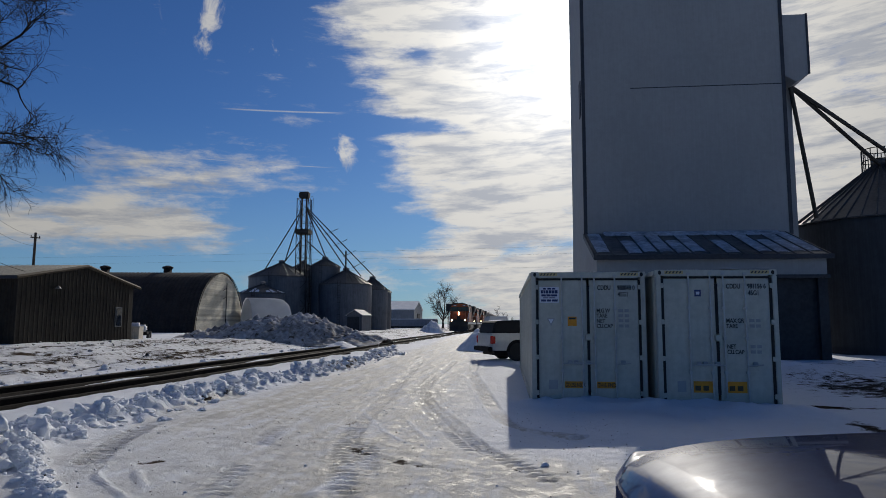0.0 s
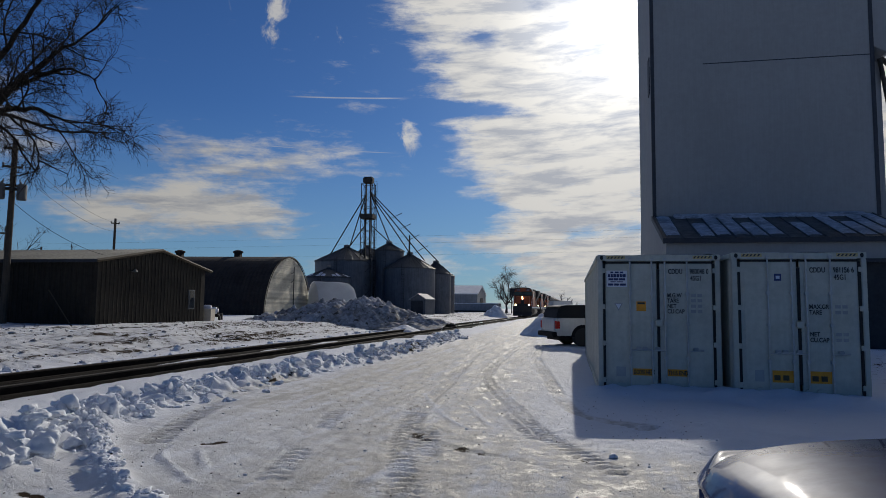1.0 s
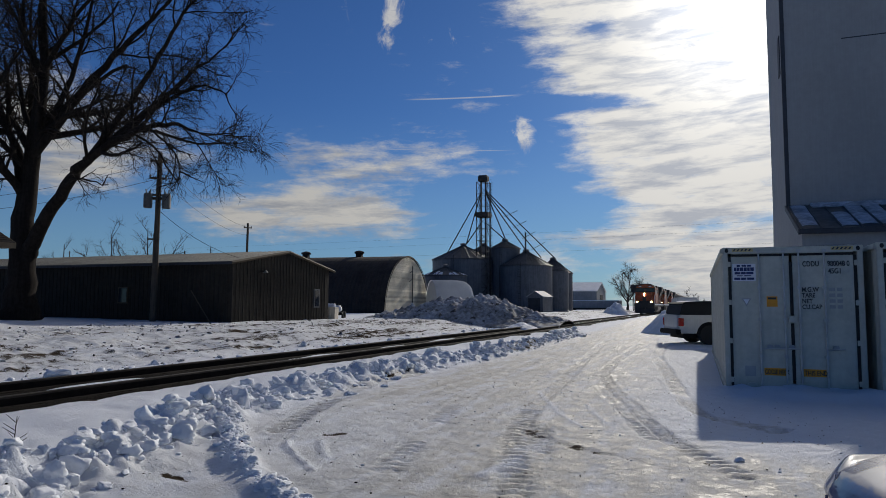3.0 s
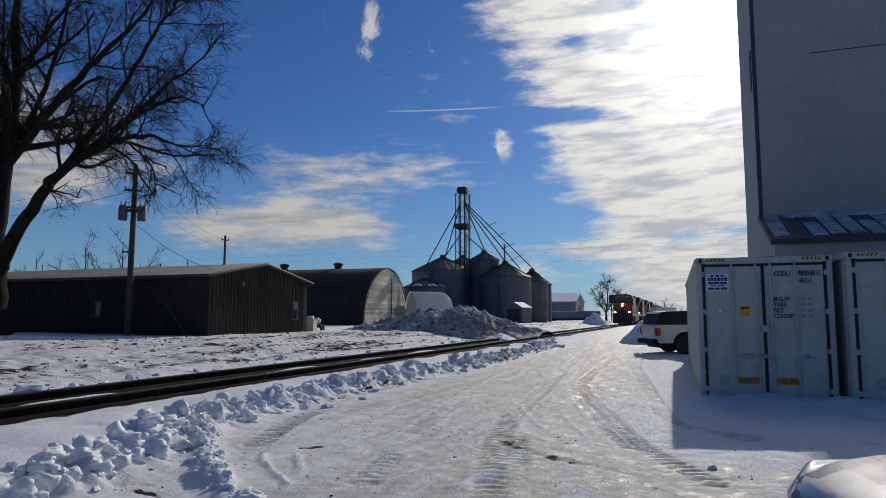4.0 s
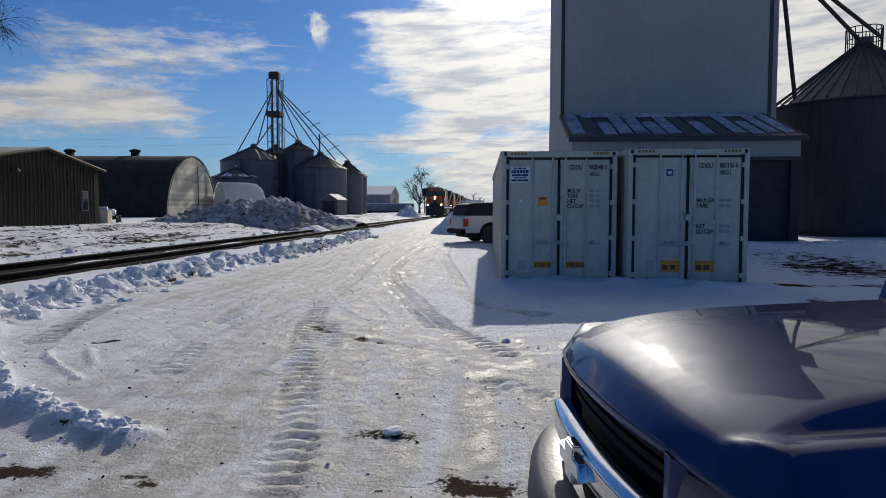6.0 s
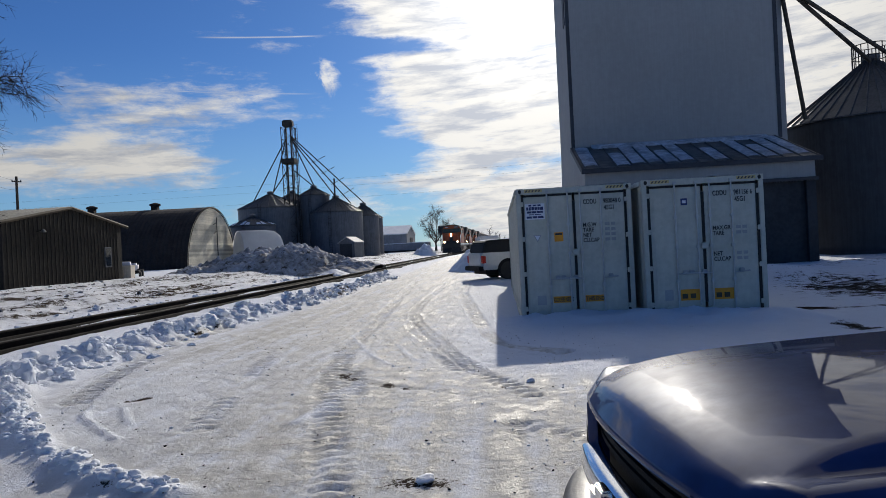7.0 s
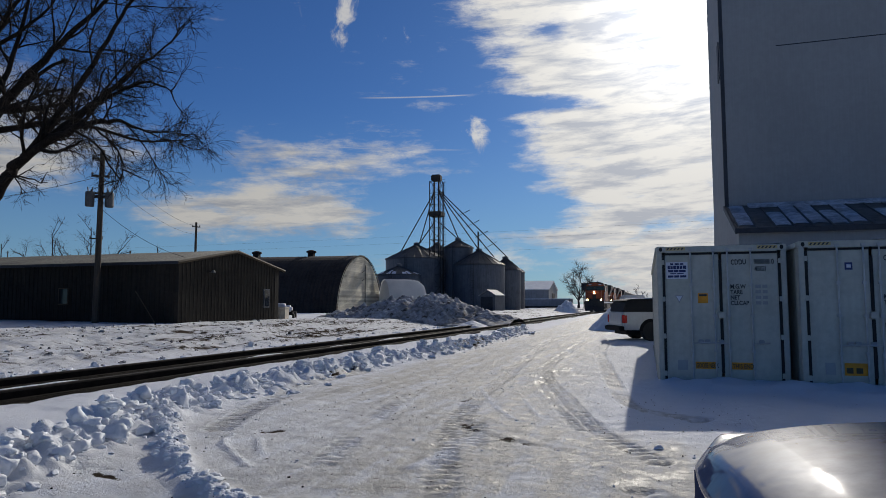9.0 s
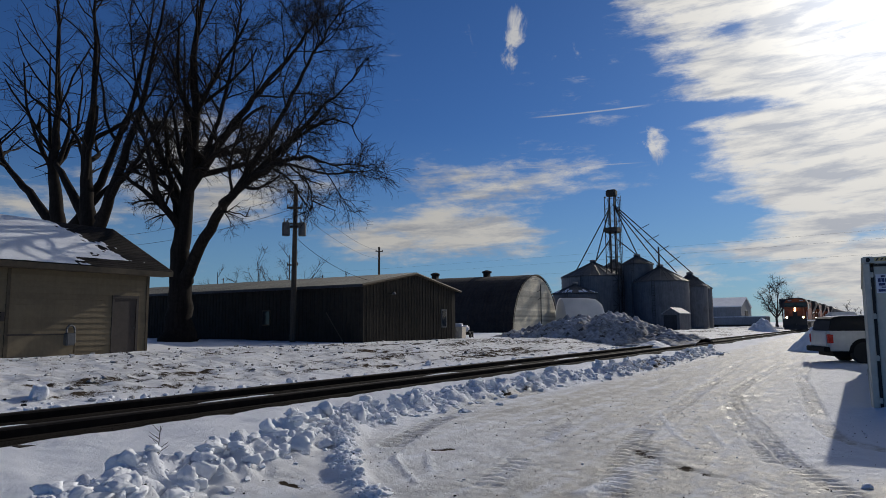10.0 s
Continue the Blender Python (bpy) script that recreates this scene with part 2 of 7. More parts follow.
def ground_material():
    """Snow: loose, packed to grey-tan ice where it is driven on, bare soil where the plough has scraped through."""
    m = bpy.data.materials.new("snow_ground")
    m.use_nodes = True
    t = m.node_tree
    b = t.nodes["Principled BSDF"]
    where = t.nodes.new("ShaderNodeTexCoord").outputs["Object"]
    masks = []
    for key in ("packed", "soil"):
        masks.append(t.nodes.new("ShaderNodeAttribute"))
        masks[-1].attribute_name = key
    packed, soil = (n.outputs["Fac"] for n in masks)
    big = node(t, "ShaderNodeTexNoise", Vector=where, Scale=0.45, Detail=6.0, Roughness=0.6).outputs[0]
    mid = node(t, "ShaderNodeTexNoise", Vector=where, Scale=3.2, Detail=8.0, Roughness=0.7).outputs[0]
    fine = node(t, "ShaderNodeTexNoise", Vector=where, Scale=38.0, Detail=6.0, Roughness=0.7).outputs[0]
    along = node(t, "ShaderNodeMapping", Vector=where, Scale=(3.0, 0.25, 1.0), Rotation=(0, 0, 0.08)).outputs[0]
    lanes = node(t, "ShaderNodeTexNoise", Vector=along, Scale=1.1, Detail=6.0, Roughness=0.6).outputs[0]
    loose = mix(t, mid, (0.82, 0.84, 0.89), (0.72, 0.74, 0.79))
    worn = calc(t, "ADD", calc(t, "ADD", calc(t, "MULTIPLY", lanes, 0.5), calc(t, "MULTIPLY", mid, 0.3)), calc(t, "MULTIPLY", big, 0.2))
    ice = mix(t, band(t, calc(t, "ADD", calc(t, "MULTIPLY", worn, 0.6), calc(t, "MULTIPLY", mid, 0.4)), 0.42, 0.60), (0.67, 0.655, 0.62), (0.38, 0.355, 0.31))
    scrape = node(t, "ShaderNodeMapping", Vector=where, Scale=(16.0, 1.1, 1.0), Rotation=(0, 0, 0.12)).outputs[0]
    lines = node(t, "ShaderNodeTexNoise", Vector=scrape, Scale=1.3, Detail=4.0, Roughness=0.6).outputs[0]
    across = node(t, "ShaderNodeMapping", Vector=where, Scale=(2.2, 13.0, 1.0), Rotation=(0, 0, -0.2)).outputs[0]
    chips = node(t, "ShaderNodeTexNoise", Vector=across, Scale=1.0, Detail=5.0, Roughness=0.65).outputs[0]
    ice = mix(t, calc(t, "MULTIPLY", band(t, lines, 0.56, 0.68), 0.12), ice, (0.30, 0.26, 0.21))
    ice = mix(t, calc(t, "MULTIPLY", band(t, calc(t, "ADD", calc(t, "MULTIPLY", chips, 0.7), calc(t, "MULTIPLY", mid, 0.3)), 0.60, 0.66), 0.75), ice, (0.16, 0.13, 0.10))
    ice = mix(t, calc(t, "MULTIPLY", band(t, fine, 0.60, 0.70), 0.32), ice, (0.22, 0.185, 0.14))
    amount = calc(t, "MULTIPLY", packed, band(t, calc(t, "ADD", worn, calc(t, "MULTIPLY", fine, 0.15)), 0.40, 0.60))
    colour = mix(t, amount, loose, ice)
    earth = mix(t, fine, (0.09, 0.07, 0.05), (0.03, 0.023, 0.017))
    bare = band(t, calc(t, "ADD", soil, calc(t, "MULTIPLY", calc(t, "SUBTRACT", calc(t, "ADD", calc(t, "MULTIPLY", mid, 0.6), calc(t, "MULTIPLY", fine, 0.4)), 0.5), 3.4)), 0.42, 0.60)
    flecks = band(t, calc(t, "ADD", calc(t, "MULTIPLY", node(t, "ShaderNodeTexNoise", Vector=across, Scale=3.0, Detail=6.0, Roughness=0.7).outputs[0], 0.6), calc(t, "MULTIPLY", chips, 0.4)), 0.60, 0.64)
    colour = mix(t, calc(t, "MULTIPLY", calc(t, "MULTIPLY", flecks, packed), 0.85), colour, (0.09, 0.07, 0.055))
    colour = mix(t, bare, colour, earth)
    t.links.new(colour, b.inputs["Base Color"])
    gloss = calc(t, "SUBTRACT", 0.85, calc(t, "MULTIPLY", calc(t, "MULTIPLY", packed, band(t, calc(t, "ADD", calc(t, "MULTIPLY", worn, 0.5), calc(t, "MULTIPLY", mid, 0.5)), 0.46, 0.62)), 0.41))
    t.links.new(calc(t, "MULTIPLY", calc(t, "SUBTRACT", 1.0, bare), 0.35), b.inputs["Specular IOR Level"])
    t.links.new(gloss, b.inputs["Roughness"])
    b.inputs["Subsurface Weight"].default_value = 0.0
    height = calc(t, "ADD", calc(t, "ADD", calc(t, "MULTIPLY", fine, calc(t, "SUBTRACT", 0.65, calc(t, "MULTIPLY", packed, 0.25))), calc(t, "MULTIPLY", mid, 1.2)), calc(t, "MULTIPLY", calc(t, "MULTIPLY", packed, chips), -0.15))
    bump = node(t, "ShaderNodeBump", Strength=0.85, Distance=0.035, Height=height)
    t.links.new(bump.outputs[0], b.inputs["Normal"])
    return m


SNOW_GROUND = ground_material()
SNOW = material("snow", (0.84, 0.86, 0.90), (0.72, 0.74, 0.78), 0.8, grain=9, relief=0.9, relief_scale=16)
SNOW_DIRTY = material("dirty_snow", (0.60, 0.60, 0.615), (0.22, 0.205, 0.185), 0.85, grain=3.5, blotch=0.6, relief=0.8, relief_scale=9,
                      spots=((0.09, 0.07, 0.05), 2.2, 0.56))
RAIL = material("rail_steel", (0.016, 0.012, 0.010), (0.008, 0.006, 0.005), 0.8, gloss=0.1)
RAIL_TOP = material("worn_rail_head", (0.026, 0.020, 0.017), (0.014, 0.011, 0.01), 0.75, gloss=0.2)
TIE = material("creosoted_timber", (0.05, 0.04, 0.032), (0.02, 0.016, 0.013), 0.9, vary=0.3, gloss=0.1)
BALLAST = material("ballast", (0.020, 0.017, 0.015), (0.008, 0.007, 0.006), 0.95, grain=30, relief=0.9, relief_scale=30, gloss=0.05)
BOX_WHITE = material("container_paint", (0.535, 0.53, 0.465), (0.41, 0.41, 0.355), 0.5, grain=9, blotch=1.6, streak=0.22, relief=0.05, spots=((0.24, 0.16, 0.10), 3.0, 0.72))
BOX_STEEL = material("locking_bar_zinc", (0.52, 0.53, 0.53), (0.36, 0.36, 0.36), 0.45, 0.3)
RUBBER = material("black_rubber", (0.012, 0.012, 0.014), (0.02, 0.02, 0.02), 0.8)
INK = material("black_lettering", (0.025, 0.025, 0.03), (0.05, 0.05, 0.055), 0.6)
YELLOW = material("yellow_sticker", (0.80, 0.33, 0.012), (0.62, 0.23, 0.010), 0.5)
CREAM = material("faded_cream_plate", (0.62, 0.50, 0.22), (0.48, 0.38, 0.17), 0.6)
TOTE = material("beige_plastic", (0.60, 0.53, 0.43), (0.48, 0.42, 0.34), 0.6, relief=0.05)
STICKER = material("white_sticker", (0.72, 0.74, 0.80), (0.62, 0.64, 0.70), 0.5)
NAVY = material("navy_print", (0.03, 0.04, 0.16), (0.02, 0.03, 0.10), 0.5)
FADED = material("faded_print", (0.36, 0.37, 0.38), (0.28, 0.29, 0.30), 0.6)
TOWER_WALL = material("painted_elevator_wall", (0.295, 0.305, 0.318), (0.25, 0.258, 0.27), 0.8, blotch=0.25, grain=3.0, streak=0.25, relief=0.1, relief_scale=9)
TOWER_TRIM = material("dark_trim", (0.03, 0.035, 0.05), (0.02, 0.022, 0.03), 0.6)
ROOF_METAL = material("worn_roof_sheet", (0.16, 0.15, 0.15), (0.07, 0.065, 0.065), 0.55, 0.3, grain=2.5, blotch=0.4)
DOOR_SHADE_DARK = material("dark_door_and_shade", (0.036, 0.039, 0.046), (0.020, 0.022, 0.027), 0.8)
THIN_SNOW = material("thin_snow_on_sheet", (0.66, 0.67, 0.71), (0.28, 0.28, 0.30), 0.8, grain=4.0, blotch=1.1, relief=0.3, relief_scale=9)
BIN_DARK = material("dark_bin_sheet", (0.050, 0.054, 0.063), (0.028, 0.030, 0.036), 0.7, 0.1, grain=2.0, blotch=0.35, streak=0.5)
GALV = material("galvanised_steel", (0.145, 0.155, 0.175), (0.08, 0.085, 0.096), 0.6, 0.2, grain=2.0, blotch=0.35, streak=0.5)
GALV_ROOF = material("bin_roof_sheet", (0.085, 0.09, 0.10), (0.045, 0.047, 0.052), 0.6, 0.25)
LATTICE = material("weathered_steel", (0.06, 0.055, 0.05), (0.03, 0.027, 0.025), 0.7, 0.4)
SHED_WALL = material("dark_shed_siding", (0.042, 0.036, 0.029), (0.022, 0.019, 0.016), 0.75, streak=0.4, vary=0.15, gloss=0.15)
SHED_ROOF = material("shed_roof_sheet", (0.25, 0.24, 0.205), (0.12, 0.115, 0.10), 0.6, 0.15, blotch=0.3, streak=0.3, gloss=0.3)
QUON_ROOF = material("quonset_sheet", (0.055, 0.045, 0.04), (0.03, 0.024, 0.022), 0.75, 0.0, gloss=0.15)
QUON_END = material("quonset_end_boards", (0.66, 0.60, 0.47), (0.46, 0.415, 0.32), 0.8, vary=0.28)
SIDING = material("tan_lap_siding", (0.205, 0.163, 0.105), (0.155, 0.125, 0.082), 0.8, vary=0.08, relief=0.1, streak=0.2, gloss=0.2)
SHINGLE = material("dark_shingles", (0.036, 0.031, 0.029), (0.014, 0.013, 0.012), 0.95, grain=14, relief=0.7, relief_scale=25, gloss=0.08)
TRIM_BROWN = material("brown_trim", (0.11, 0.088, 0.06), (0.07, 0.056, 0.04), 0.75, gloss=0.2)
DOOR_BROWN = material("brown_door", (0.05, 0.036, 0.03), (0.034, 0.026, 0.021), 0.6)
BARK = material("bark", (0.030, 0.025, 0.021), (0.012, 0.010, 0.009), 0.95, grain=7, relief=1.0, relief_scale=10, streak=0.4, gloss=0.1)
TWIG = material("twigs", (0.034, 0.027, 0.023), (0.018, 0.015, 0.013), 0.9, relief=0, gloss=0.1)
POLE_WOOD = material("pole_timber", (0.10, 0.08, 0.06), (0.05, 0.04, 0.03), 0.9, streak=0.5)
CABLE = material("cable", (0.03, 0.03, 0.03), (0.02, 0.02, 0.02), 0.7, relief=0)
CAN_GREY = material("transformer_grey", (0.12, 0.125, 0.13), (0.075, 0.078, 0.082), 0.6)
BLUE_PAINT = material("blue_car_paint", (0.010, 0.036, 0.14), (0.007, 0.024, 0.095), 0.5, 0.0, grain=9, blotch=1.5, relief=0.02, relief_scale=5, coat=0.68, gloss=0.05,
                      spots=((0.05, 0.055, 0.065), 3.4, 0.66), rough_var=0.10)
BLUE_PAINT.node_tree.nodes["Principled BSDF"].inputs["Coat Roughness"].default_value = 0.07
coat_tree = BLUE_PAINT.node_tree
coat_noise = node(coat_tree, "ShaderNodeTexNoise", Vector=coat_tree.nodes.new("ShaderNodeTexCoord").outputs["Object"], Scale=2.3, Detail=7.0, Roughness=0.66, Distortion=0.5).outputs[0]
coat_tree.links.new(ramp(coat_tree, coat_noise, (0.50, 0.035), (0.62, 0.065), (0.70, 0.15)), coat_tree.nodes["Principled BSDF"].inputs["Coat Roughness"])
CHROME = material("chrome", (0.75, 0.76, 0.78), (0.62, 0.63, 0.65), 0.12, 1.0, relief=0.02, rough_var=0.05)
BUMPER = material("dull_grey_bumper", (0.045, 0.048, 0.052), (0.025, 0.026, 0.028), 0.5, 0.0)
PLASTIC = material("black_plastic", (0.008, 0.008, 0.009), (0.014, 0.014, 0.015), 0.7, gloss=0.15)
LENS = glass("headlamp_lens", (0.10, 0.11, 0.12), 0.08)
PANE = glass("window_glass")
WHITE_PAINT = material("white_car_paint", (0.66, 0.66, 0.65), (0.56, 0.555, 0.54), 0.35, coat=0.6, relief=0, streak=0.2)
RED_LENS = material("red_lens", (0.60, 0.012, 0.012), (0.48, 0.01, 0.01), 0.25, relief=0)
TYRE = material("tyre", (0.02, 0.02, 0.02), (0.032, 0.03, 0.028), 0.9)
RIM = material("wheel_rim", (0.35, 0.35, 0.36), (0.22, 0.22, 0.22), 0.4, 0.7)
ORANGE = material("orange_engine_paint", (0.36, 0.075, 0.013), (0.23, 0.048, 0.010), 0.5, streak=0.4, blotch=0.5, relief=0.05)
ENGINE_BLACK = material("sooty_black_paint", (0.022, 0.021, 0.021), (0.036, 0.033, 0.03), 0.6, streak=0.3)
TANK = material("dusty_fuel_tank", (0.30, 0.27, 0.23), (0.18, 0.155, 0.13), 0.7, streak=0.3)
HOPPER = material("hopper_car_paint", (0.36, 0.33, 0.29), (0.22, 0.20, 0.175), 0.7, streak=0.5, blotch=0.4)
LAMP = glowing("lit_headlamp", (1.0, 0.72, 0.38), 14.0)
BARN_WALL = material("pale_barn_sheet", (0.30, 0.31, 0.33), (0.20, 0.21, 0.22), 0.7, streak=0.4)
CANVAS = canvas("white_cover", (0.86, 0.87, 0.88))
BRANCH_FAR = material("far_branches", (0.06, 0.053, 0.05), (0.035, 0.031, 0.03), 0.95, relief=0)

# ---- building helpers ----
def box(bm, x0, x1, y0, y1, z0, z1, bevel=0.0):
    """One box, its edges rounded off by bevel."""
    made = bmesh.ops.create_cube(bm, size=1.0)["verts"]
    for v in made:
        v.co = Vector(((x0 + x1) / 2 + v.co.x * (x1 - x0), (y0 + y1) / 2 + v.co.y * (y1 - y0), (z0 + z1) / 2 + v.co.z * (z1 - z0)))
    if bevel:
        edges = list({e for v in made for e in v.link_edges})
        bmesh.ops.bevel(bm, geom=edges, offset=bevel, segments=2, affect="EDGES")
    return bm


def rod(bm, a, b, r0, r1=None, sides=8, caps=True):
    """A round bar from a to b."""
    a, b, r1 = Vector(a), Vector(b), r0 if r1 is None else r1
    q = (b - a).to_track_quat("Z", "Y").to_matrix()
    rings = []
    for c, r in ((a, r0), (b, r1)):
        rings.append([bm.verts.new(c + q @ Vector((r * math.cos(2 * math.pi * k / sides), r * math.sin(2 * math.pi * k / sides), 0))) for k in range(sides)])
    for k in range(sides):
        bm.faces.new((rings[0][k], rings[0][(k + 1) % sides], rings[1][(k + 1) % sides], rings[1][k]))
    if caps:
        bm.faces.new(rings[0][::-1])
        bm.faces.new(rings[1])
    return bm


def beam(bm, a, b, w, h=None):
    """A square bar from a to b."""
    return rod(bm, a, b, w * 0.7071, (h or w) * 0.7071, 4)


def prism(bm, outline, axis, low, high, bevel=0.0):
    """An outline of (u, v) drawn out along an axis: x takes (y, z), y takes (x, z), z takes (x, y)."""
    def place(u, v, w):
        return {"x": (w, u, v), "y": (u, w, v), "z": (u, v, w)}[axis]
    rings = [[bm.verts.new(place(u, v, w)) for u, v in outline] for w in (low, high)]
    n = len(outline)
    faces = [bm.faces.new((rings[0][k], rings[0][(k + 1) % n], rings[1][(k + 1) % n], rings[1][k])) for k in range(n)]
    faces += [bm.faces.new(rings[0][::-1]), bm.faces.new(rings[1])]
    bmesh.ops.recalc_face_normals(bm, faces=faces)
    if bevel:
        bmesh.ops.bevel(bm, geom=list({e for f in faces for e in f.edges}), offset=bevel, segments=2, affect="EDGES")
    return bm


def lathe(bm, profile, centre=(0, 0, 0), sides=32, axis="z"):
    """A profile of (radius, height) turned round an axis."""
    rings = []
    for r, h in profile:
        ring = []
        for k in range(sides):
            c, s = r * math.cos(2 * math.pi * k / sides), r * math.sin(2 * math.pi * k / sides)
            p = {"z": (c, s, h), "x": (h, c, s), "y": (c, h, s)}[axis]
            ring.append(bm.verts.new(Vector(centre) + Vector(p)))
        rings.append(ring)
    made = []
    for a, b in zip(rings, rings[1:]):
        for k in range(sides):
            made.append(bm.faces.new((a[k], a[(k + 1) % sides], b[(k + 1) % sides], b[k])))
    made += [bm.faces.new(rings[0][::-1]), bm.faces.new(rings[-1])]
    bmesh.ops.recalc_face_normals(bm, faces=made)
    return bm


def sheet(bm, rows):
    """A skin over rows of points."""
    grid = [[bm.verts.new(p) for p in row] for row in rows]
    for a, b in zip(grid, grid[1:]):
        for k in range(len(a) - 1):
            bm.faces.new((a[k], a[k + 1], b[k + 1], b[k]))
    return bm


def mesh_of(name, bm, mat, smooth=False):
    me = bpy.data.meshes.new(name)
    bm.to_mesh(me)
    bm.free()
    me.materials.append(mat)
    if smooth:
        me.polygons.foreach_set("use_smooth", [True] * len(me.polygons))
    return me


def part(name, bm, mat, parent, label="", smooth=False):
    """One mesh object under a thing or a part."""
    ob = new(name, mesh_of(name, bm, mat, smooth))
    ob.parent = parent
    return tagged(ob, label) if label else ob


def thing(name, at, label, category, group="", kind=""):
    """An Empty at the base of a thing; at is a pose."""
    ob = new(name)
    ob.matrix_world = at
    ob.empty_display_size = 0.2
    return tagged(ob, label, category, group, kind)


def lettering(text, size, parent, m, mat, name="lettering", stretch=1.0):
    """Raised letters of the built-in font as a mesh, at the pose m in its parent."""
    curve = bpy.data.curves.new(name, "FONT")
    curve.body, curve.size, curve.extrude, curve.offset = text, size, 0.001, 0.022 * size
    temp = bpy.data.objects.new("temp", curve)
    scene.collection.objects.link(temp)
    me = bpy.data.meshes.new_from_object(temp.evaluated_get(bpy.context.evaluated_depsgraph_get()))
    bpy.data.objects.remove(temp)
    for v in me.vertices:
        v.co.x *= stretch
    me.materials.clear()
    me.materials.append(mat)
    ob = new(name, me)
    ob.parent = parent
    ob.matrix_basis = m
    return ob


TABLES = {}


def grain_noise(x, y, cell, seed):
    """Smooth noise from -1 to 1 on arrays."""
    if seed not in TABLES:
        TABLES[seed] = np.random.RandomState(seed).rand(256, 256) * 2 - 1
    table = TABLES[seed]
    u, v = np.asarray(x) / cell, np.asarray(y) / cell
    i, j = np.floor(u).astype(int), np.floor(v).astype(int)
    fu, fv = u - i, v - j
    fu, fv = fu * fu * (3 - 2 * fu), fv * fv * (3 - 2 * fv)
    a, b = table[i % 256, j % 256], table[(i + 1) % 256, j % 256]
    c, d = table[i % 256, (j + 1) % 256], table[(i + 1) % 256, (j + 1) % 256]
    return (a * (1 - fu) + b * fu) * (1 - fv) + (c * (1 - fu) + d * fu) * fv


def step(x, low, high):
    s = np.clip((np.asarray(x, float) - low) / (high - low), 0, 1)
    return s * s * (3 - 2 * s)


def along(px, py, line):
    """Distance of points to a polyline, how far along it they lie, and the side."""
    best = np.full(np.shape(px), 1e9)
    far = np.zeros(np.shape(px))
    side = np.zeros(np.shape(px))
    run = 0.0
    for (x0, y0), (x1, y1) in zip(line, line[1:]):
        dx, dy = x1 - x0, y1 - y0
        size = math.hypot(dx, dy)
        s = np.clip(((px - x0) * dx + (py - y0) * dy) / size**2, 0, 1)
        d = np.hypot(px - x0 - s * dx, py - y0 - s * dy)
        hit = d < best
        best = np.where(hit, d, best)
        far = np.where(hit, run + s * size, far)
        side = np.where(hit, ((px - x0) * dy - (py - y0) * dx) / size, side)
        run += size
    return best, far, side


def curve_line(points, n=8):
    """A smooth line through points."""
    out = []
    ext = [points[0], *points, points[-1]]
    for k in range(1, len(ext) - 2):
        p0, p1, p2, p3 = (np.array(ext[k + j], float) for j in (-1, 0, 1, 2))
        for s in np.linspace(0, 1, n, endpoint=False):
            out.append(tuple(0.5 * (2 * p1 + (p2 - p0) * s + (2 * p0 - 5 * p1 + 4 * p2 - p3) * s**2 + (3 * p1 - p0 - 3 * p2 + p3) * s**3)))
    return out + [tuple(points[-1])]

# ---- ground ----
TRACK_X = -8.9
BERM = curve_line([(-3.6, 1.5), (-4.3, 3.5), (-4.7, 5.2), (-5.6, 8.0), (-5.8, 11.0), (-5.85, 15.0), (-5.6, 20.0), (-5.6, 26.0), (-5.9, 36.0)])
INNER = curve_line([(-5.1, 7.3), (-3.9, 5.9), (-3.1, 5.2), (-2.35, 4.72), (-1.67, 4.45)])
RUTS = [(curve_line([(-0.2, 1.0), (-0.5, 4.2), (-0.86, 5.6), (-1.64, 8.8), (-2.2, 14.3), (-3.7, 30.8)]), 0.30, 0.022),
        (curve_line([(0.15, 1.0), (-0.19, 4.05), (-0.62, 5.6), (-1.4, 8.8)]), 0.26, 0.022),
        (curve_line([(2.2, 4.9), (1.11, 5.6), (0.4, 6.46), (-0.36, 7.6), (-1.27, 8.4)]), 0.24, 0.02),
        (curve_line([(1.4, 9.5), (0.6, 10.9), (0.25, 12.35), (-0.25, 16.3), (-0.9, 22.3), (-1.06, 29.3)]), 0.32, 0.035),
        (curve_line([(0.9, 6.9), (0.31, 8.2), (-0.33, 10.4), (-1.3, 14.1), (-1.75, 18.0), (-2.0, 28.0)]), 0.26, 0.03),
        (curve_line([(-4.1, 7.0), (-4.6, 8.4), (-5.25, 11.2), (-5.35, 14.0)]), 0.34, 0.025),
        (curve_line([(0.75, 5.9), (1.0, 5.2), (1.3, 4.5), (1.4, 3.6)]), 0.24, 0.03),
        (curve_line([(-2.2, 6.0), (-2.9, 9.5), (-3.6, 15.0), (-4.4, 26.0)]), 0.30, 0.018),
        (curve_line([(0.02, 8.5), (-0.26, 9.46), (-0.55, 10.54), (-1.02, 12.27), (-1.53, 14.5)]), 0.24, 0.03)]
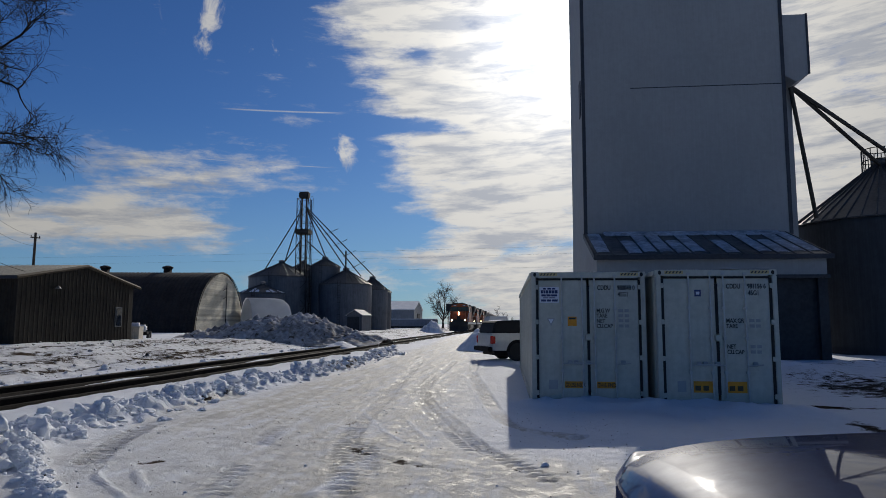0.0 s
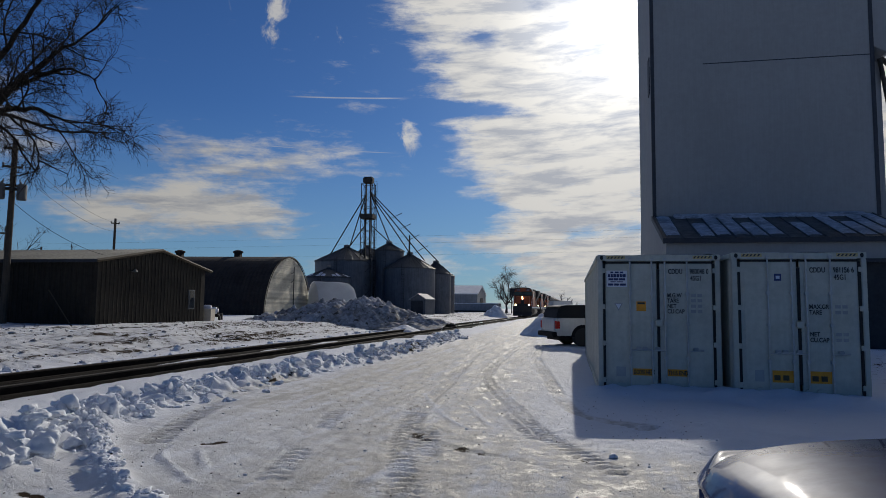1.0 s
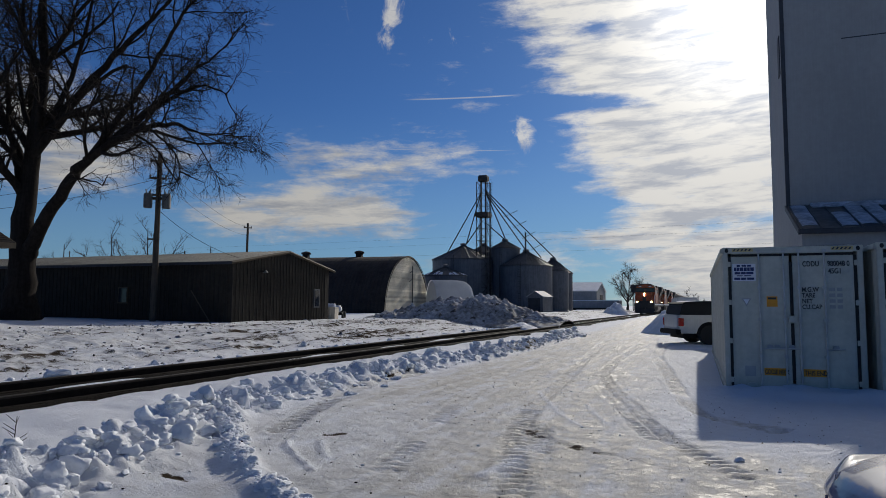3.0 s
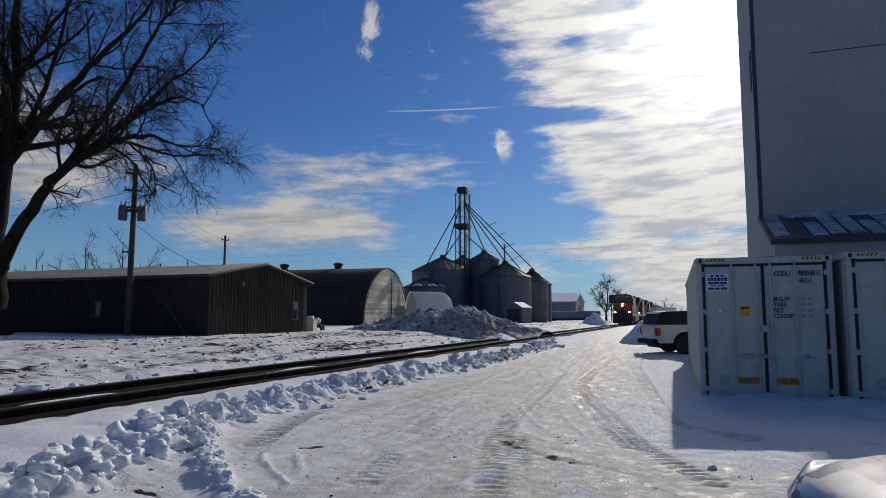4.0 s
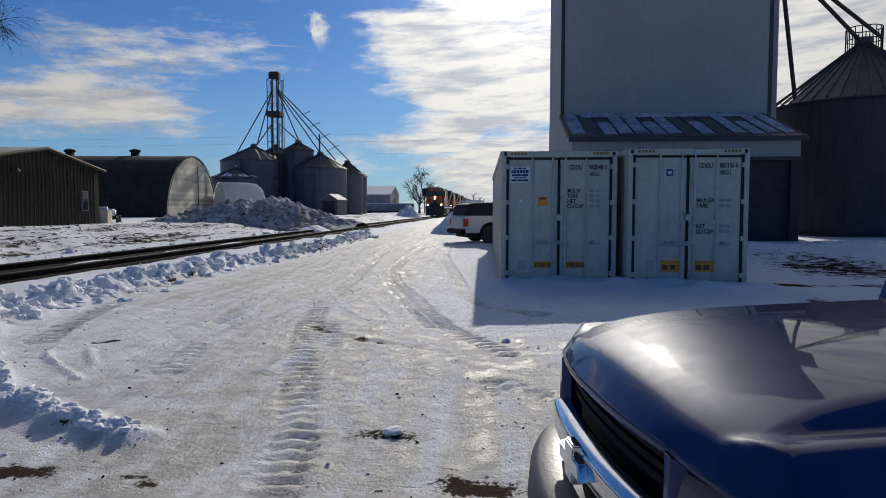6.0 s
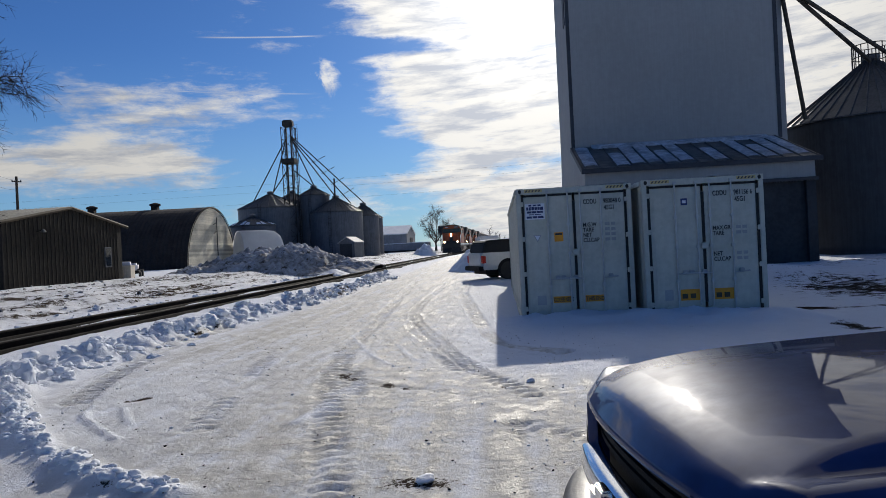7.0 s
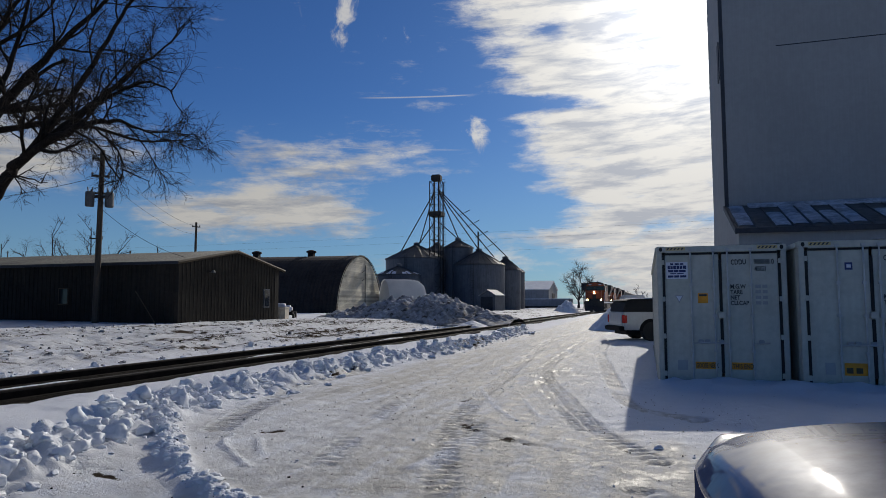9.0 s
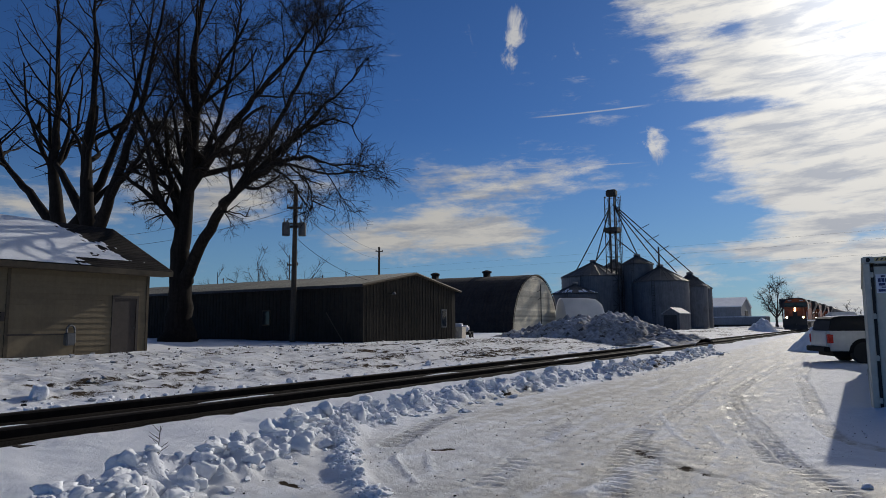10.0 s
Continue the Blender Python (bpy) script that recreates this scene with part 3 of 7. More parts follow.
SKIDS = [(curve_line([(-3.62, 15.7), (-2.64, 15.25), (-1.51, 15.2)]), 0.06, 0.45), (curve_line([(-1.39, 8.24), (-1.04, 7.89), (-0.6, 7.5), (-0.03, 7.23)]), 0.035, 0.5),
         (curve_line([(-1.36, 8.10), (-1.02, 7.76), (-0.58, 7.38)]), 0.03, 0.45), (curve_line([(-2.09, 10.7), (-2.0, 10.2)]), 0.12, 0.45), (curve_line([(-1.45, 8.6), (-1.40, 8.2)]), 0.12, 0.45),
         (curve_line([(-3.85, 4.91), (-3.6, 4.90)]), 0.05, 0.9), (curve_line([(-3.55, 7.09), (-3.40, 7.27)]), 0.06, 0.8), (curve_line([(-5.45, 12.6), (-5.25, 12.9)]), 0.10, 0.8),
         (curve_line([(-4.6, 8.3), (-5.1, 10.0), (-5.45, 12.5), (-5.5, 16.0)]), 0.05, 0.35), (curve_line([(-0.48, 7.4), (0.29, 6.94)]), 0.04, 0.4)]
RIDGES = [(curve_line([(-3.77, 6.8), (-3.6, 6.4), (-3.31, 6.12), (-2.82, 5.68)]), 0.032, 0.03), (curve_line([(-3.4, 6.77), (-3.15, 6.4), (-2.97, 6.17)]), 0.035, 0.022),
          (curve_line([(-2.19, 12.0), (-1.45, 10.0), (-0.95, 8.96)]), 0.035, 0.006), (curve_line([(-1.16, 10.8), (-0.64, 9.23)]), 0.035, 0.006), (curve_line([(-1.3, 6.1), (-1.15, 6.7)]), 0.07, 0.015)]


def terrain(x, y):
    """Height of the snow at arrays of places, and how much it is packed and bare."""
    x, y = np.asarray(x, float), np.asarray(y, float)
    z = -0.19 * (1 - step(y, 1.0, 7.5)) * step(x, -5.0, -2.5)
    far_side = step(-x, 10.6, 17.0)
    z = z + 0.56 * far_side + 0.12 * step(-x, 26, 34) * (1 - step(y, 30, 50))
    z = z - 0.15 * step(x, -0.3, 1.1) * step(y, 9.0, 12.5) * (1 - step(y, 26.0, 29.0))
    bed = step(-x, 5.9, 7.4) * (1 - step(-x, 10.4, 11.8))
    z = z + 0.10 * bed
    # packed road
    left, right = -5.2 - 0.035 * np.clip(y - 20, 0, 60), 3.5 - 3.0 * step(y, 6.5, 9.0) - 0.05 * np.clip(y - 9, 0, 24)
    packed = step(x, left - 0.2, left + 0.7) * (1 - step(x, right - 1.6, right + 0.3))
    packed = packed * (1 - 0.55 * step(-x, 1.2, 3.4) * (1 - step(y, 7.5, 12.0)))
    yard = step(-x, 11.2, 13.0) * (1 - step(-x, 19.5, 23.0)) * step(y, -20, 5)
    rough = grain_noise(x, y, 2.3, 1) * 0.05 + grain_noise(x, y, 0.7, 2) * 0.022 + grain_noise(x, y, 0.23, 3) * 0.010 + grain_noise(x, y, 0.09, 4) * 0.004
    z = z + rough * (1 - 0.70 * packed) + packed * (grain_noise(x * 2.2, y * 0.5, 0.35, 14) * 0.008 + grain_noise(x, y, 0.06, 15) * 0.004)
    far_rough = grain_noise(x, y, 0.5, 12) * 0.04 + grain_noise(x, y, 0.22, 17) * 0.03 + grain_noise(x + y * 0.15, y * 0.12, 0.45, 13) * 0.06
    z = z + far_rough * yard
    soil = packed * (0.02 + 0.14 * step(grain_noise(x, y, 0.5, 5) + 0.6 * grain_noise(x, y, 0.17, 6), 0.3, 1.0))
    # plough berm and its turned-in end
    for line, tall, wide in ((BERM, 0.22, 0.42), (INNER, 0.075, 0.16)):
        d, s, side = along(x, y, line)
        bump = np.exp(-(d / wide) ** 2)
        z = z + tall * bump * (1 + 0.6 * grain_noise(x, y, 0.35, 7)) + bump * (0.13 if tall > 0.1 else 0.05) * grain_noise(x, y, 0.14, 8)
        packed = packed * (1 - bump)
    # tyre marks with their tread
    for k, (line, wide, deep) in enumerate(RUTS):
        d, s, side = along(x, y, line)
        inside = 1 - step(d, wide * 0.42, wide * 0.58)
        tread = np.where(np.sin(2 * math.pi * (s / 0.17 + 0.9 * np.abs(side) / wide)) > 0.1, 1.0, 0.0)
        patchy = step(grain_noise(x, y, 1.3, 20 + k), *((-0.9, -0.5) if k in (0, 3, 4, 5) else (-0.3, 0.1)))
        z = z - deep * inside * (0.05 + 1.0 * tread * patchy) + 0.12 * deep * np.exp(-((d - wide * 0.62) / 0.05) ** 2)
        soil = soil + (0.20 if k in (1, 3, 4, 8) else 0.10) * inside * tread * patchy
        packed = np.maximum(packed, 0.7 * inside)
    # thin skids scraped through to the soil, and pale ridges pressed up between tyres
    for line, wide, amount in SKIDS:
        d, s, side = along(x, y, line)
        soil = soil + amount * np.exp(-(d / wide) ** 2) * step(grain_noise(x, y, 0.35, 31), -0.5, 0.3)
        z = z - 0.012 * np.exp(-(d / wide) ** 2)
    for line, wide, tall in RIDGES:
        d, s, side = along(x, y, line)
        ridge = np.exp(-(d / wide) ** 2)
        z = z + tall * ridge * (1 + 0.8 * grain_noise(x, y, 0.12, 32))
        packed = packed * (1 - 0.9 * ridge)
        soil = soil * (1 - ridge)
    # bare spots
    for cx, cy, rx, ry, amount in ((-2.05, 3.87, 0.30, 0.11, 0.85), (-1.2, 3.78, 0.10, 0.06, 0.8), (-1.32, 3.86, 0.10, 0.03, 0.7), (0.66, 3.88, 0.28, 0.13, 1.0), (0.13, 3.80, 0.08, 0.05, 0.8), (-2.35, 4.4, 0.06, 0.03, 0.7), (-2.2, 4.55, 0.10, 0.04, 0.5),
                                   (0.05, 4.62, 0.35, 0.13, 0.62), (10.2, 19.5, 2.0, 3.2, 0.72), (6.9, 14.9, 0.7, 0.45, 0.8), (6.45, 12.0, 0.22, 0.75, 0.8), (13.5, 26.5, 3.5, 2.6, 0.6),
                                   (-15.0, 12.0, 2.0, 1.0, 0.06), (-3.0, 5.9, 0.12, 0.1, 0.35), (-5.35, 22.5, 0.35, 3.0, 0.5), (-5.6, 28, 0.5, 5.0, 0.45), (-13.8, 18.0, 1.0, 3.0, 0.06), (-15.5, 26.0, 1.6, 3.0, 0.06),
                                   (-17.5, 20.0, 1.2, 2.4, 0.05), (-13.0, 30.0, 1.5, 5.0, 0.08), (9.5, 15.0, 2.5, 0.3, 0.55)):
        soil = soil + amount * np.exp(-((x - cx) / rx) ** 2 - ((y - cy) / ry) ** 2)
    # drift along the containers' doors, bank beyond them
    drift = np.exp(-((y - 14.45 + 0.55 * step(x, 3.2, 3.7)) / 0.75) ** 4) * step(x, 0.3, 1.2) * (1 - step(x, 5.9, 6.8))
    z = z + drift * (0.14 + 0.07 * grain_noise(x, y, 0.55, 9) + 0.03 * grain_noise(x, y, 0.2, 19))
    bank = np.exp(-((y - 24.5) / 2.6) ** 2) * step(x, 7.0, 9.5)
    z = z + bank * (0.45 + 0.2 * grain_noise(x, y, 1.4, 10))
    soil = soil + yard * (0.21 + 0.36 * step(grain_noise(x, y * 0.10, 0.28, 11) + 0.7 * grain_noise(x * 0.5 + 3, y * 0.3, 0.9, 16), -0.1, 0.7) + 0.10 * grain_noise(x, y, 0.3, 18))
    packed = np.maximum(packed, 0.45 * yard)
    # ballast shows along the rails, its dark band widened to paint in their shadow
    line_x = np.abs(x - TRACK_X)
    by_rail = np.exp(-((line_x - 0.755) / 0.26) ** 4)
    soil = soil + 0.95 * by_rail
    z = z - 0.06 * by_rail
    return z, np.clip(packed, 0, 1), np.clip(soil, 0, 1)


def ground_z(x, y):
    return float(terrain(np.array([x]), np.array([y]))[0][0])


def build_ground():
    def spread(start, finish, first, growth):
        out, s = [start], first
        while out[-1] < finish:
            out.append(out[-1] + s)
            s *= growth
        return out
    xs = [-v for v in spread(14.0, 2600, 0.14, 1.045)[::-1]] + list(np.arange(-13.9, -6.2, 0.10)) + list(np.arange(-6.2, 4.0, 0.04)) + list(np.arange(4.0, 9.0, 0.10)) + spread(9.0, 2600, 0.12, 1.06)
    ys = [-v for v in spread(1.0, 400, 0.3, 1.15)[::-1]] + list(np.arange(-0.9, 2.6, 0.12)) + list(np.arange(2.6, 10.0, 0.04)) + list(np.arange(10.0, 18.0, 0.07)) + spread(18.0, 3200, 0.11, 1.022)
    xs, ys = np.array(sorted(set(np.round(xs, 4)))), np.array(sorted(set(np.round(ys, 4))))
    gx, gy = np.meshgrid(xs, ys)
    z, packed, soil = terrain(gx, gy)
    n, m = len(xs), len(ys)
    me = bpy.data.meshes.new("ground")
    me.vertices.add(n * m)
    me.vertices.foreach_set("co", np.stack([gx, gy, z], -1).astype(np.float32).ravel())
    a = (np.arange(m - 1)[:, None] * n + np.arange(n - 1)[None]).ravel()
    quads = np.stack([a, a + 1, a + n + 1, a + n], -1).astype(np.int32)
    me.loops.add(quads.size)
    me.loops.foreach_set("vertex_index", quads.ravel())
    me.polygons.add(len(quads))
    me.polygons.foreach_set("loop_start", np.arange(0, quads.size, 4, dtype=np.int32))
    me.update(calc_edges=True)
    me.polygons.foreach_set("use_smooth", np.ones(len(quads), bool))
    for key, values in (("packed", packed), ("soil", soil)):
        me.attributes.new(key, "FLOAT", "POINT").data.foreach_set("value", values.astype(np.float32).ravel())
    me.materials.append(SNOW_GROUND)
    tagged(new("ground", me), "snow-covered yard with packed tyre tracks and bare soil patches", "ground", kind="structure")


def lump_mesh(count, rng, place, squash=0.65, fine=False):
    """Many broken lumps of snow in one mesh; place() gives x, y, size and how high it sits."""
    balls = []
    for detail in (1, 2, 3):
        bm = bmesh.new()
        bmesh.ops.create_icosphere(bm, subdivisions=detail, radius=1.0)
        balls.append((np.array([v.co[:] for v in bm.verts]), np.array([[v.index for v in f.verts] for f in bm.faces])))
        bm.free()
    spots = [place(rng) for _ in range(count)]
    floor_z = terrain(np.array([q[0] for q in spots]), np.array([q[1] for q in spots]))[0]
    verts, faces, total = [], [], 0
    for k, (x, y, r, sink) in enumerate(spots):
        ball, tris = balls[0 if r < 0.026 else 1 if r < 0.05 and not fine else 2]
        p = ball.copy()
        for _ in range(5):
            n = rng.normal(size=3)
            n /= np.linalg.norm(n)
            d = p @ n - (0.38 + 0.45 * rng.rand())
            p = p - np.where(d > 0, d, 0)[:, None] * n
        if len(ball) > 50:
            for wave, deep in ((2.0, 0.17), (4.5, 0.12), (9.0, 0.08), (16.0, 0.055)):
                n = rng.normal(size=(3, 3)) * wave * 0.6
                p = p * (1 + deep * np.sin(ball @ n + rng.rand(3) * 6.28).sum(1)[:, None] * 0.8)
        p = p * (1 + 0.05 * rng.normal(size=(len(p), 1))) * r * (0.6 + 0.8 * rng.rand(3)) * (1, 1, squash)
        a = rng.rand() * 6.28
        c, s = math.cos(a), math.sin(a)
        p = np.stack([p[:, 0] * c - p[:, 1] * s, p[:, 0] * s + p[:, 1] * c, p[:, 2]], -1)
        verts.append(p + (x, y, floor_z[k] + r * squash * sink))
        faces.append(tris + total)
        total += len(ball)
    me = bpy.data.meshes.new("snow_lumps")
    me.from_pydata(np.concatenate(verts).tolist(), [], np.concatenate(faces).tolist())
    me.polygons.foreach_set("use_smooth", [True] * len(me.polygons))
    return me

build_ground()


# ---- railway ----
def build_track():
    track = thing("railway_track", pose(TRACK_X, 0, 0), "single rusty railway track half buried in snow", "railway track", kind="structure")
    for side in (-1, 1):
        bm = bmesh.new()
        x = side * 0.755
        prism(bm, [(x - 0.07, 0.10), (x + 0.07, 0.10), (x + 0.07, 0.12), (x + 0.012, 0.135), (x + 0.012, 0.235), (x - 0.012, 0.235), (x - 0.012, 0.135), (x - 0.07, 0.12)], "y", -60, 700)
        rail = part("rail", bm, RAIL, track)
        bm = bmesh.new()
        prism(bm, [(x - 0.037, 0.235), (x + 0.037, 0.235), (x + 0.037, 0.262), (x + 0.028, 0.272), (x - 0.028, 0.272), (x - 0.037, 0.262)], "y", -60, 700)
        part("rail_head", bm, RAIL_TOP, rail)
        # dark ballast, made wider so its colour also stands for the rail's shadow
        rows, rng1 = [], random.Random(side + 5)
        for k in range(400):
            y = -20 + k * 0.32 if k < 300 else 76 + (k - 300) * 6.0
            rows.append([(x + d + rng1.uniform(-0.05, 0.05), y, z + rng1.uniform(-0.012, 0.012)) for d, z in ((-0.34, 0.0), (-0.24, 0.105), (0.0, 0.125), (0.24, 0.105), (0.34, 0.0))])
        part("ballast_strip", sheet(bmesh.new(), rows), BALLAST, track, "dark stones and painted rail shadow beside the rail", smooth=True)
    me = None
    for k in range(170):
        if me is None:
            me = mesh_of("tie", box(bmesh.new(), -1.28, 1.28, -0.115, 0.115, -0.10, 0.085, 0.012), TIE)
        ob = new("tie", me)
        ob.parent = track
        ob.matrix_basis = pose(random.uniform(-0.04, 0.04), -6 + k * 0.52, random.uniform(-0.012, 0.012), 0, 0, random.uniform(-1, 1))


build_track()


# ---- shipping containers ----
def shipping_container(at, label, variant):
    L, W, H = 12.19, 2.438, 2.896
    c = thing("shipping_container", at, label, "shipping container", "pair of shipping containers")
    w = W / 2
    # corrugated sides and roof
    for side in (-1, 1):
        rows = []
        n = 150
        for k in range(n + 1):
            y = 0.18 + (L - 0.36) * k / n
            ph = k % 4
            d = 0.036 if ph in (1, 2) else 0.0
            rows.append([(side * (w - 0.012 - d), y, 0.16), (side * (w - 0.012 - d), y, H - 0.10)])
        part("side_wall", sheet(bmesh.new(), rows), BOX_WHITE, c)
    rows = [[(-w + 0.06, 0.15 + (L - 0.3) * k / 120, H - 0.035 - 0.02 * (k % 4 in (1, 2))), (w - 0.06, 0.15 + (L - 0.3) * k / 120, H - 0.035 - 0.02 * (k % 4 in (1, 2)))] for k in range(121)]
    part("roof", sheet(bmesh.new(), rows), BOX_WHITE, c)
    bm = bmesh.new()
    rows = [[(-w + 0.05 + (W - 0.1) * i / 14, 0.12 + (L - 0.24) * k / 60, H - 0.02 + 0.035 * noise.noise((i * 0.4, k * 0.35, variant)) + 0.03) for i in range(15)] for k in range(61)]
    part("snow_cover", sheet(bm, rows), SNOW, c, "thin snow on the roof", smooth=True)
    for side in (-1, 1):
        part("top_rail", box(bmesh.new(), side * w - 0.03, side * w + 0.03, 0.1, L - 0.1, H - 0.11, H - 0.008, 0.008), BOX_WHITE, c)
        part("bottom_rail", box(bmesh.new(), side * w - 0.03, side * w + 0.03, 0.1, L - 0.1, 0.0, 0.16, 0.008), BOX_WHITE, c)
        for y in (0.0, L - 0.16):
            part("corner_post", box(bmesh.new(), min(side * w, side * (w - 0.10)), max(side * w, side * (w - 0.10)), y, y + 0.16, 0.12, H - 0.12, 0.012), BOX_WHITE, c)
            for z in (0, H - 0.118):
                bm = box(bmesh.new(), min(side * (w + 0.004), side * (w - 0.162)), max(side * (w + 0.004), side * (w - 0.162)), y - 0.004, y + 0.178, z, z + 0.122, 0.01)
                casting = part("corner_casting", bm, BOX_WHITE, c)
                if y == 0:
                    part("hole", prism(bmesh.new(), [(side * (w - 0.08) + 0.034 * math.cos(a), z + 0.06 + 0.045 * math.sin(a)) for a in np.linspace(0, 2 * math.pi, 12, endpoint=False)], "y", -0.008, 0.0), RUBBER, casting)
    part("door_header", box(bmesh.new(), -w + 0.16, w - 0.16, 0.0, 0.12, H - 0.13, H - 0.004, 0.008), BOX_WHITE, c)
    part("door_sill", box(bmesh.new(), -w + 0.16, w - 0.16, 0.0, 0.12, 0.01, 0.15, 0.008), BOX_WHITE, c)
    part("end_wall", box(bmesh.new(), -w + 0.1, w - 0.1, L - 0.08, L - 0.03, 0.1, H - 0.1), BOX_WHITE, c)
    part("floor_pan", box(bmesh.new(), -w + 0.05, w - 0.05, 0.15, L - 0.1, 0.12, 0.16), BOX_WHITE, c)
    # hazard stripes on the header
    for x0 in (-w + 0.19, w - 0.52):
        for k in range(5):
            bm = prism(bmesh.new(), [(x0 + k * 0.07, H - 0.075), (x0 + 0.032 + k * 0.07, H - 0.075), (x0 + 0.062 + k * 0.07, H - 0.03), (x0 + 0.03 + k * 0.07, H - 0.03)], "y", -0.003, 0.002)
            part("hazard_stripe", bm, INK, c)
        part("hazard_plate", box(bmesh.new(), x0 - 0.01, x0 + 0.37, -0.001, 0.001, H - 0.085, H - 0.02), CREAM, c, "faded cream hazard plate")
    # doors
    z0, z1 = 0.155, H - 0.18
    for side in (-1, 1):
        lo, hi = (-w + 0.155, -0.028) if side < 0 else (0.028, w - 0.155)
        door = part("door", box(bmesh.new(), lo, hi, 0.035, 0.085, z0, z1, 0.006), BOX_WHITE, c)
        # shallow pressed panels
        for k in range(4):
            za = z0 + 0.10 + k * (z1 - z0 - 0.2) / 4
            bm = bmesh.new()
            prism(bm, [(lo + 0.07, za + 0.04), (hi - 0.07, za + 0.04), (hi - 0.07, za + (z1 - z0 - 0.2) / 4 - 0.04), (lo + 0.07, za + (z1 - z0 - 0.2) / 4 - 0.04)], "y", 0.024, 0.036, 0.008)
            part("door_panel", bm, BOX_WHITE, door)
        for name, xa, xb, za, zb in (("gasket", lo - 0.05 if side < 0 else hi, lo if side < 0 else hi + 0.05, z0, z1), ("gasket", lo, hi, z1, z1 + 0.042), ("gasket", lo, hi, z0 - 0.016, z0)):
            part(name, box(bmesh.new(), xa, xb, 0.012, 0.07, za, zb), RUBBER, door, "black rubber door gasket")
        for k in range(4):
            z = z0 + 0.15 + k * (z1 - z0 - 0.3) / 3
            xh = lo - 0.075 if side < 0 else hi + 0.005
            part("hinge", box(bmesh.new(), xh, xh + 0.07, -0.012, 0.05, z - 0.05, z + 0.05, 0.008), BOX_WHITE, door)
        for frac in (0.36, 0.76) if side > 0 else (0.64, 0.24):
            x = lo + (hi - lo) * ((0.10 if frac < 0.5 else 0.52) if side > 0 else (0.90 if frac > 0.5 else 0.48))
            bar = part("locking_bar", rod(bmesh.new(), (x, -0.012, 0.05), (x, -0.012, H - 0.06), 0.017, sides=10), BOX_STEEL, door, "zinc locking bar")
            for z in (0.15, 0.78, 1.48, 2.10, H - 0.09):
                part("bar_bracket", box(bmesh.new(), x - 0.035, x + 0.035, -0.034, 0.03, z - 0.03, z + 0.03, 0.006), BOX_STEEL, bar)
            bm = rod(bmesh.new(), (x + 0.01, -0.03, 0.92), (x + side * -0.34 if frac < 0.5 else x + side * 0.30, -0.032, 0.94), 0.011, 0.016)
            part("door_handle", bm, BOX_STEEL, bar)
            hx = x + (side * -0.16 if frac < 0.5 else side * 0.15)
            part("handle_catch", box(bmesh.new(), hx - 0.05, hx + 0.05, -0.03, 0.03, 0.91, 1.00, 0.012), FADED, door)
        for x in (lo + (hi - lo) * 0.31, lo + (hi - lo) * 0.12 if side > 0 else lo + (hi - lo) * 0.88):
            bm = prism(bmesh.new(), [(x + 0.10 * math.cos(a), 0.195 + (0.075 if math.sin(a) > 0 else 0.055) * math.sin(a)) for a in np.linspace(0, 2 * math.pi, 14, endpoint=False)], "y", -0.03, 0.02, 0.004)
            part("cam_guard", bm, BOX_WHITE, c)
    for za, zb in ((0.33, 1.41), (1.57, H - 0.30)):
        part("centre_gasket", box(bmesh.new(), -0.027, 0.027, 0.018, 0.06, za, zb), RUBBER, c, "black rubber centre seal")
    part("lock_box", box(bmesh.new(), -0.065, 0.065, -0.05, 0.03, 1.43, 1.55, 0.012), BOX_WHITE, c)

    def plate(name, x0, x1, za, zb, mat, label=""):
        return part(name, box(bmesh.new(), x0, x1, 0.017, 0.0225, za, zb), mat, c, label)

    def words(text, x, z, size, mat=INK, stretch=0.8):
        lettering(text, size, c, pose(x, 0.015, z, 90), mat, stretch=stretch)

    words("CDDU", 0.20, H - 0.39, 0.14, stretch=0.70)
    words("980048 0" if variant == 1 else "981156 6", 0.625, H - 0.39, 0.14, stretch=0.70)
    words("45G1", 0.635, H - 0.53, 0.14, stretch=0.72)
    if variant == 1:
        rows = [("M.G.W", 2.02), ("TARE", 1.91), ("NET", 1.80), ("CU.CAP", 1.69)]
    else:
        rows = [("MAX.GR", 1.80), ("TARE", 1.69), ("NET", 1.27), ("CU.CAP", 1.16)]
    for text, z in rows:
        words(text, 0.175, z, 0.12)
        for dx, dw in ((0.0, 0.10), (0.13, 0.09)):
            plate("faded_figures", 0.64 + dx, 0.64 + dx + dw, z + 0.01, z + 0.075, FADED, "illegible faded figures")
    if variant == 1:
        board = plate("maker_sticker", -1.04, -0.62, 2.23, 2.57, STICKER, "white sticker with navy print")
        for za, zb, spans in ((2.515, 2.55, ((-0.96, -0.90), (-0.87, -0.79), (-0.77, -0.70))), (2.43, 2.50, ((-1.01, -0.965), (-0.955, -0.91), (-0.90, -0.845), (-0.835, -0.78), (-0.77, -0.725), (-0.715, -0.65))),
                              (2.365, 2.41, ((-1.00, -0.90), (-0.89, -0.80), (-0.79, -0.66))), (2.325, 2.345, ((-0.96, -0.85), (-0.83, -0.70))), (2.255, 2.30, ((-1.01, -0.90), (-0.885, -0.79), (-0.775, -0.65)))):
            for xa, xb in spans:
                part("print_bar", box(bmesh.new(), xa, xb, 0.013, 0.0175, za, zb), NAVY, board)
        tri = [(-0.80, 1.73), (-0.71, 1.89), (-0.89, 1.89)]
        part("triangle_mark", prism(bmesh.new(), tri, "y", 0.0175, 0.0225), FADED, c)
        part("triangle_inner", prism(bmesh.new(), [(-0.80, 1.77), (-0.745, 1.872), (-0.855, 1.872)], "y", 0.014, 0.018), STICKER, c)
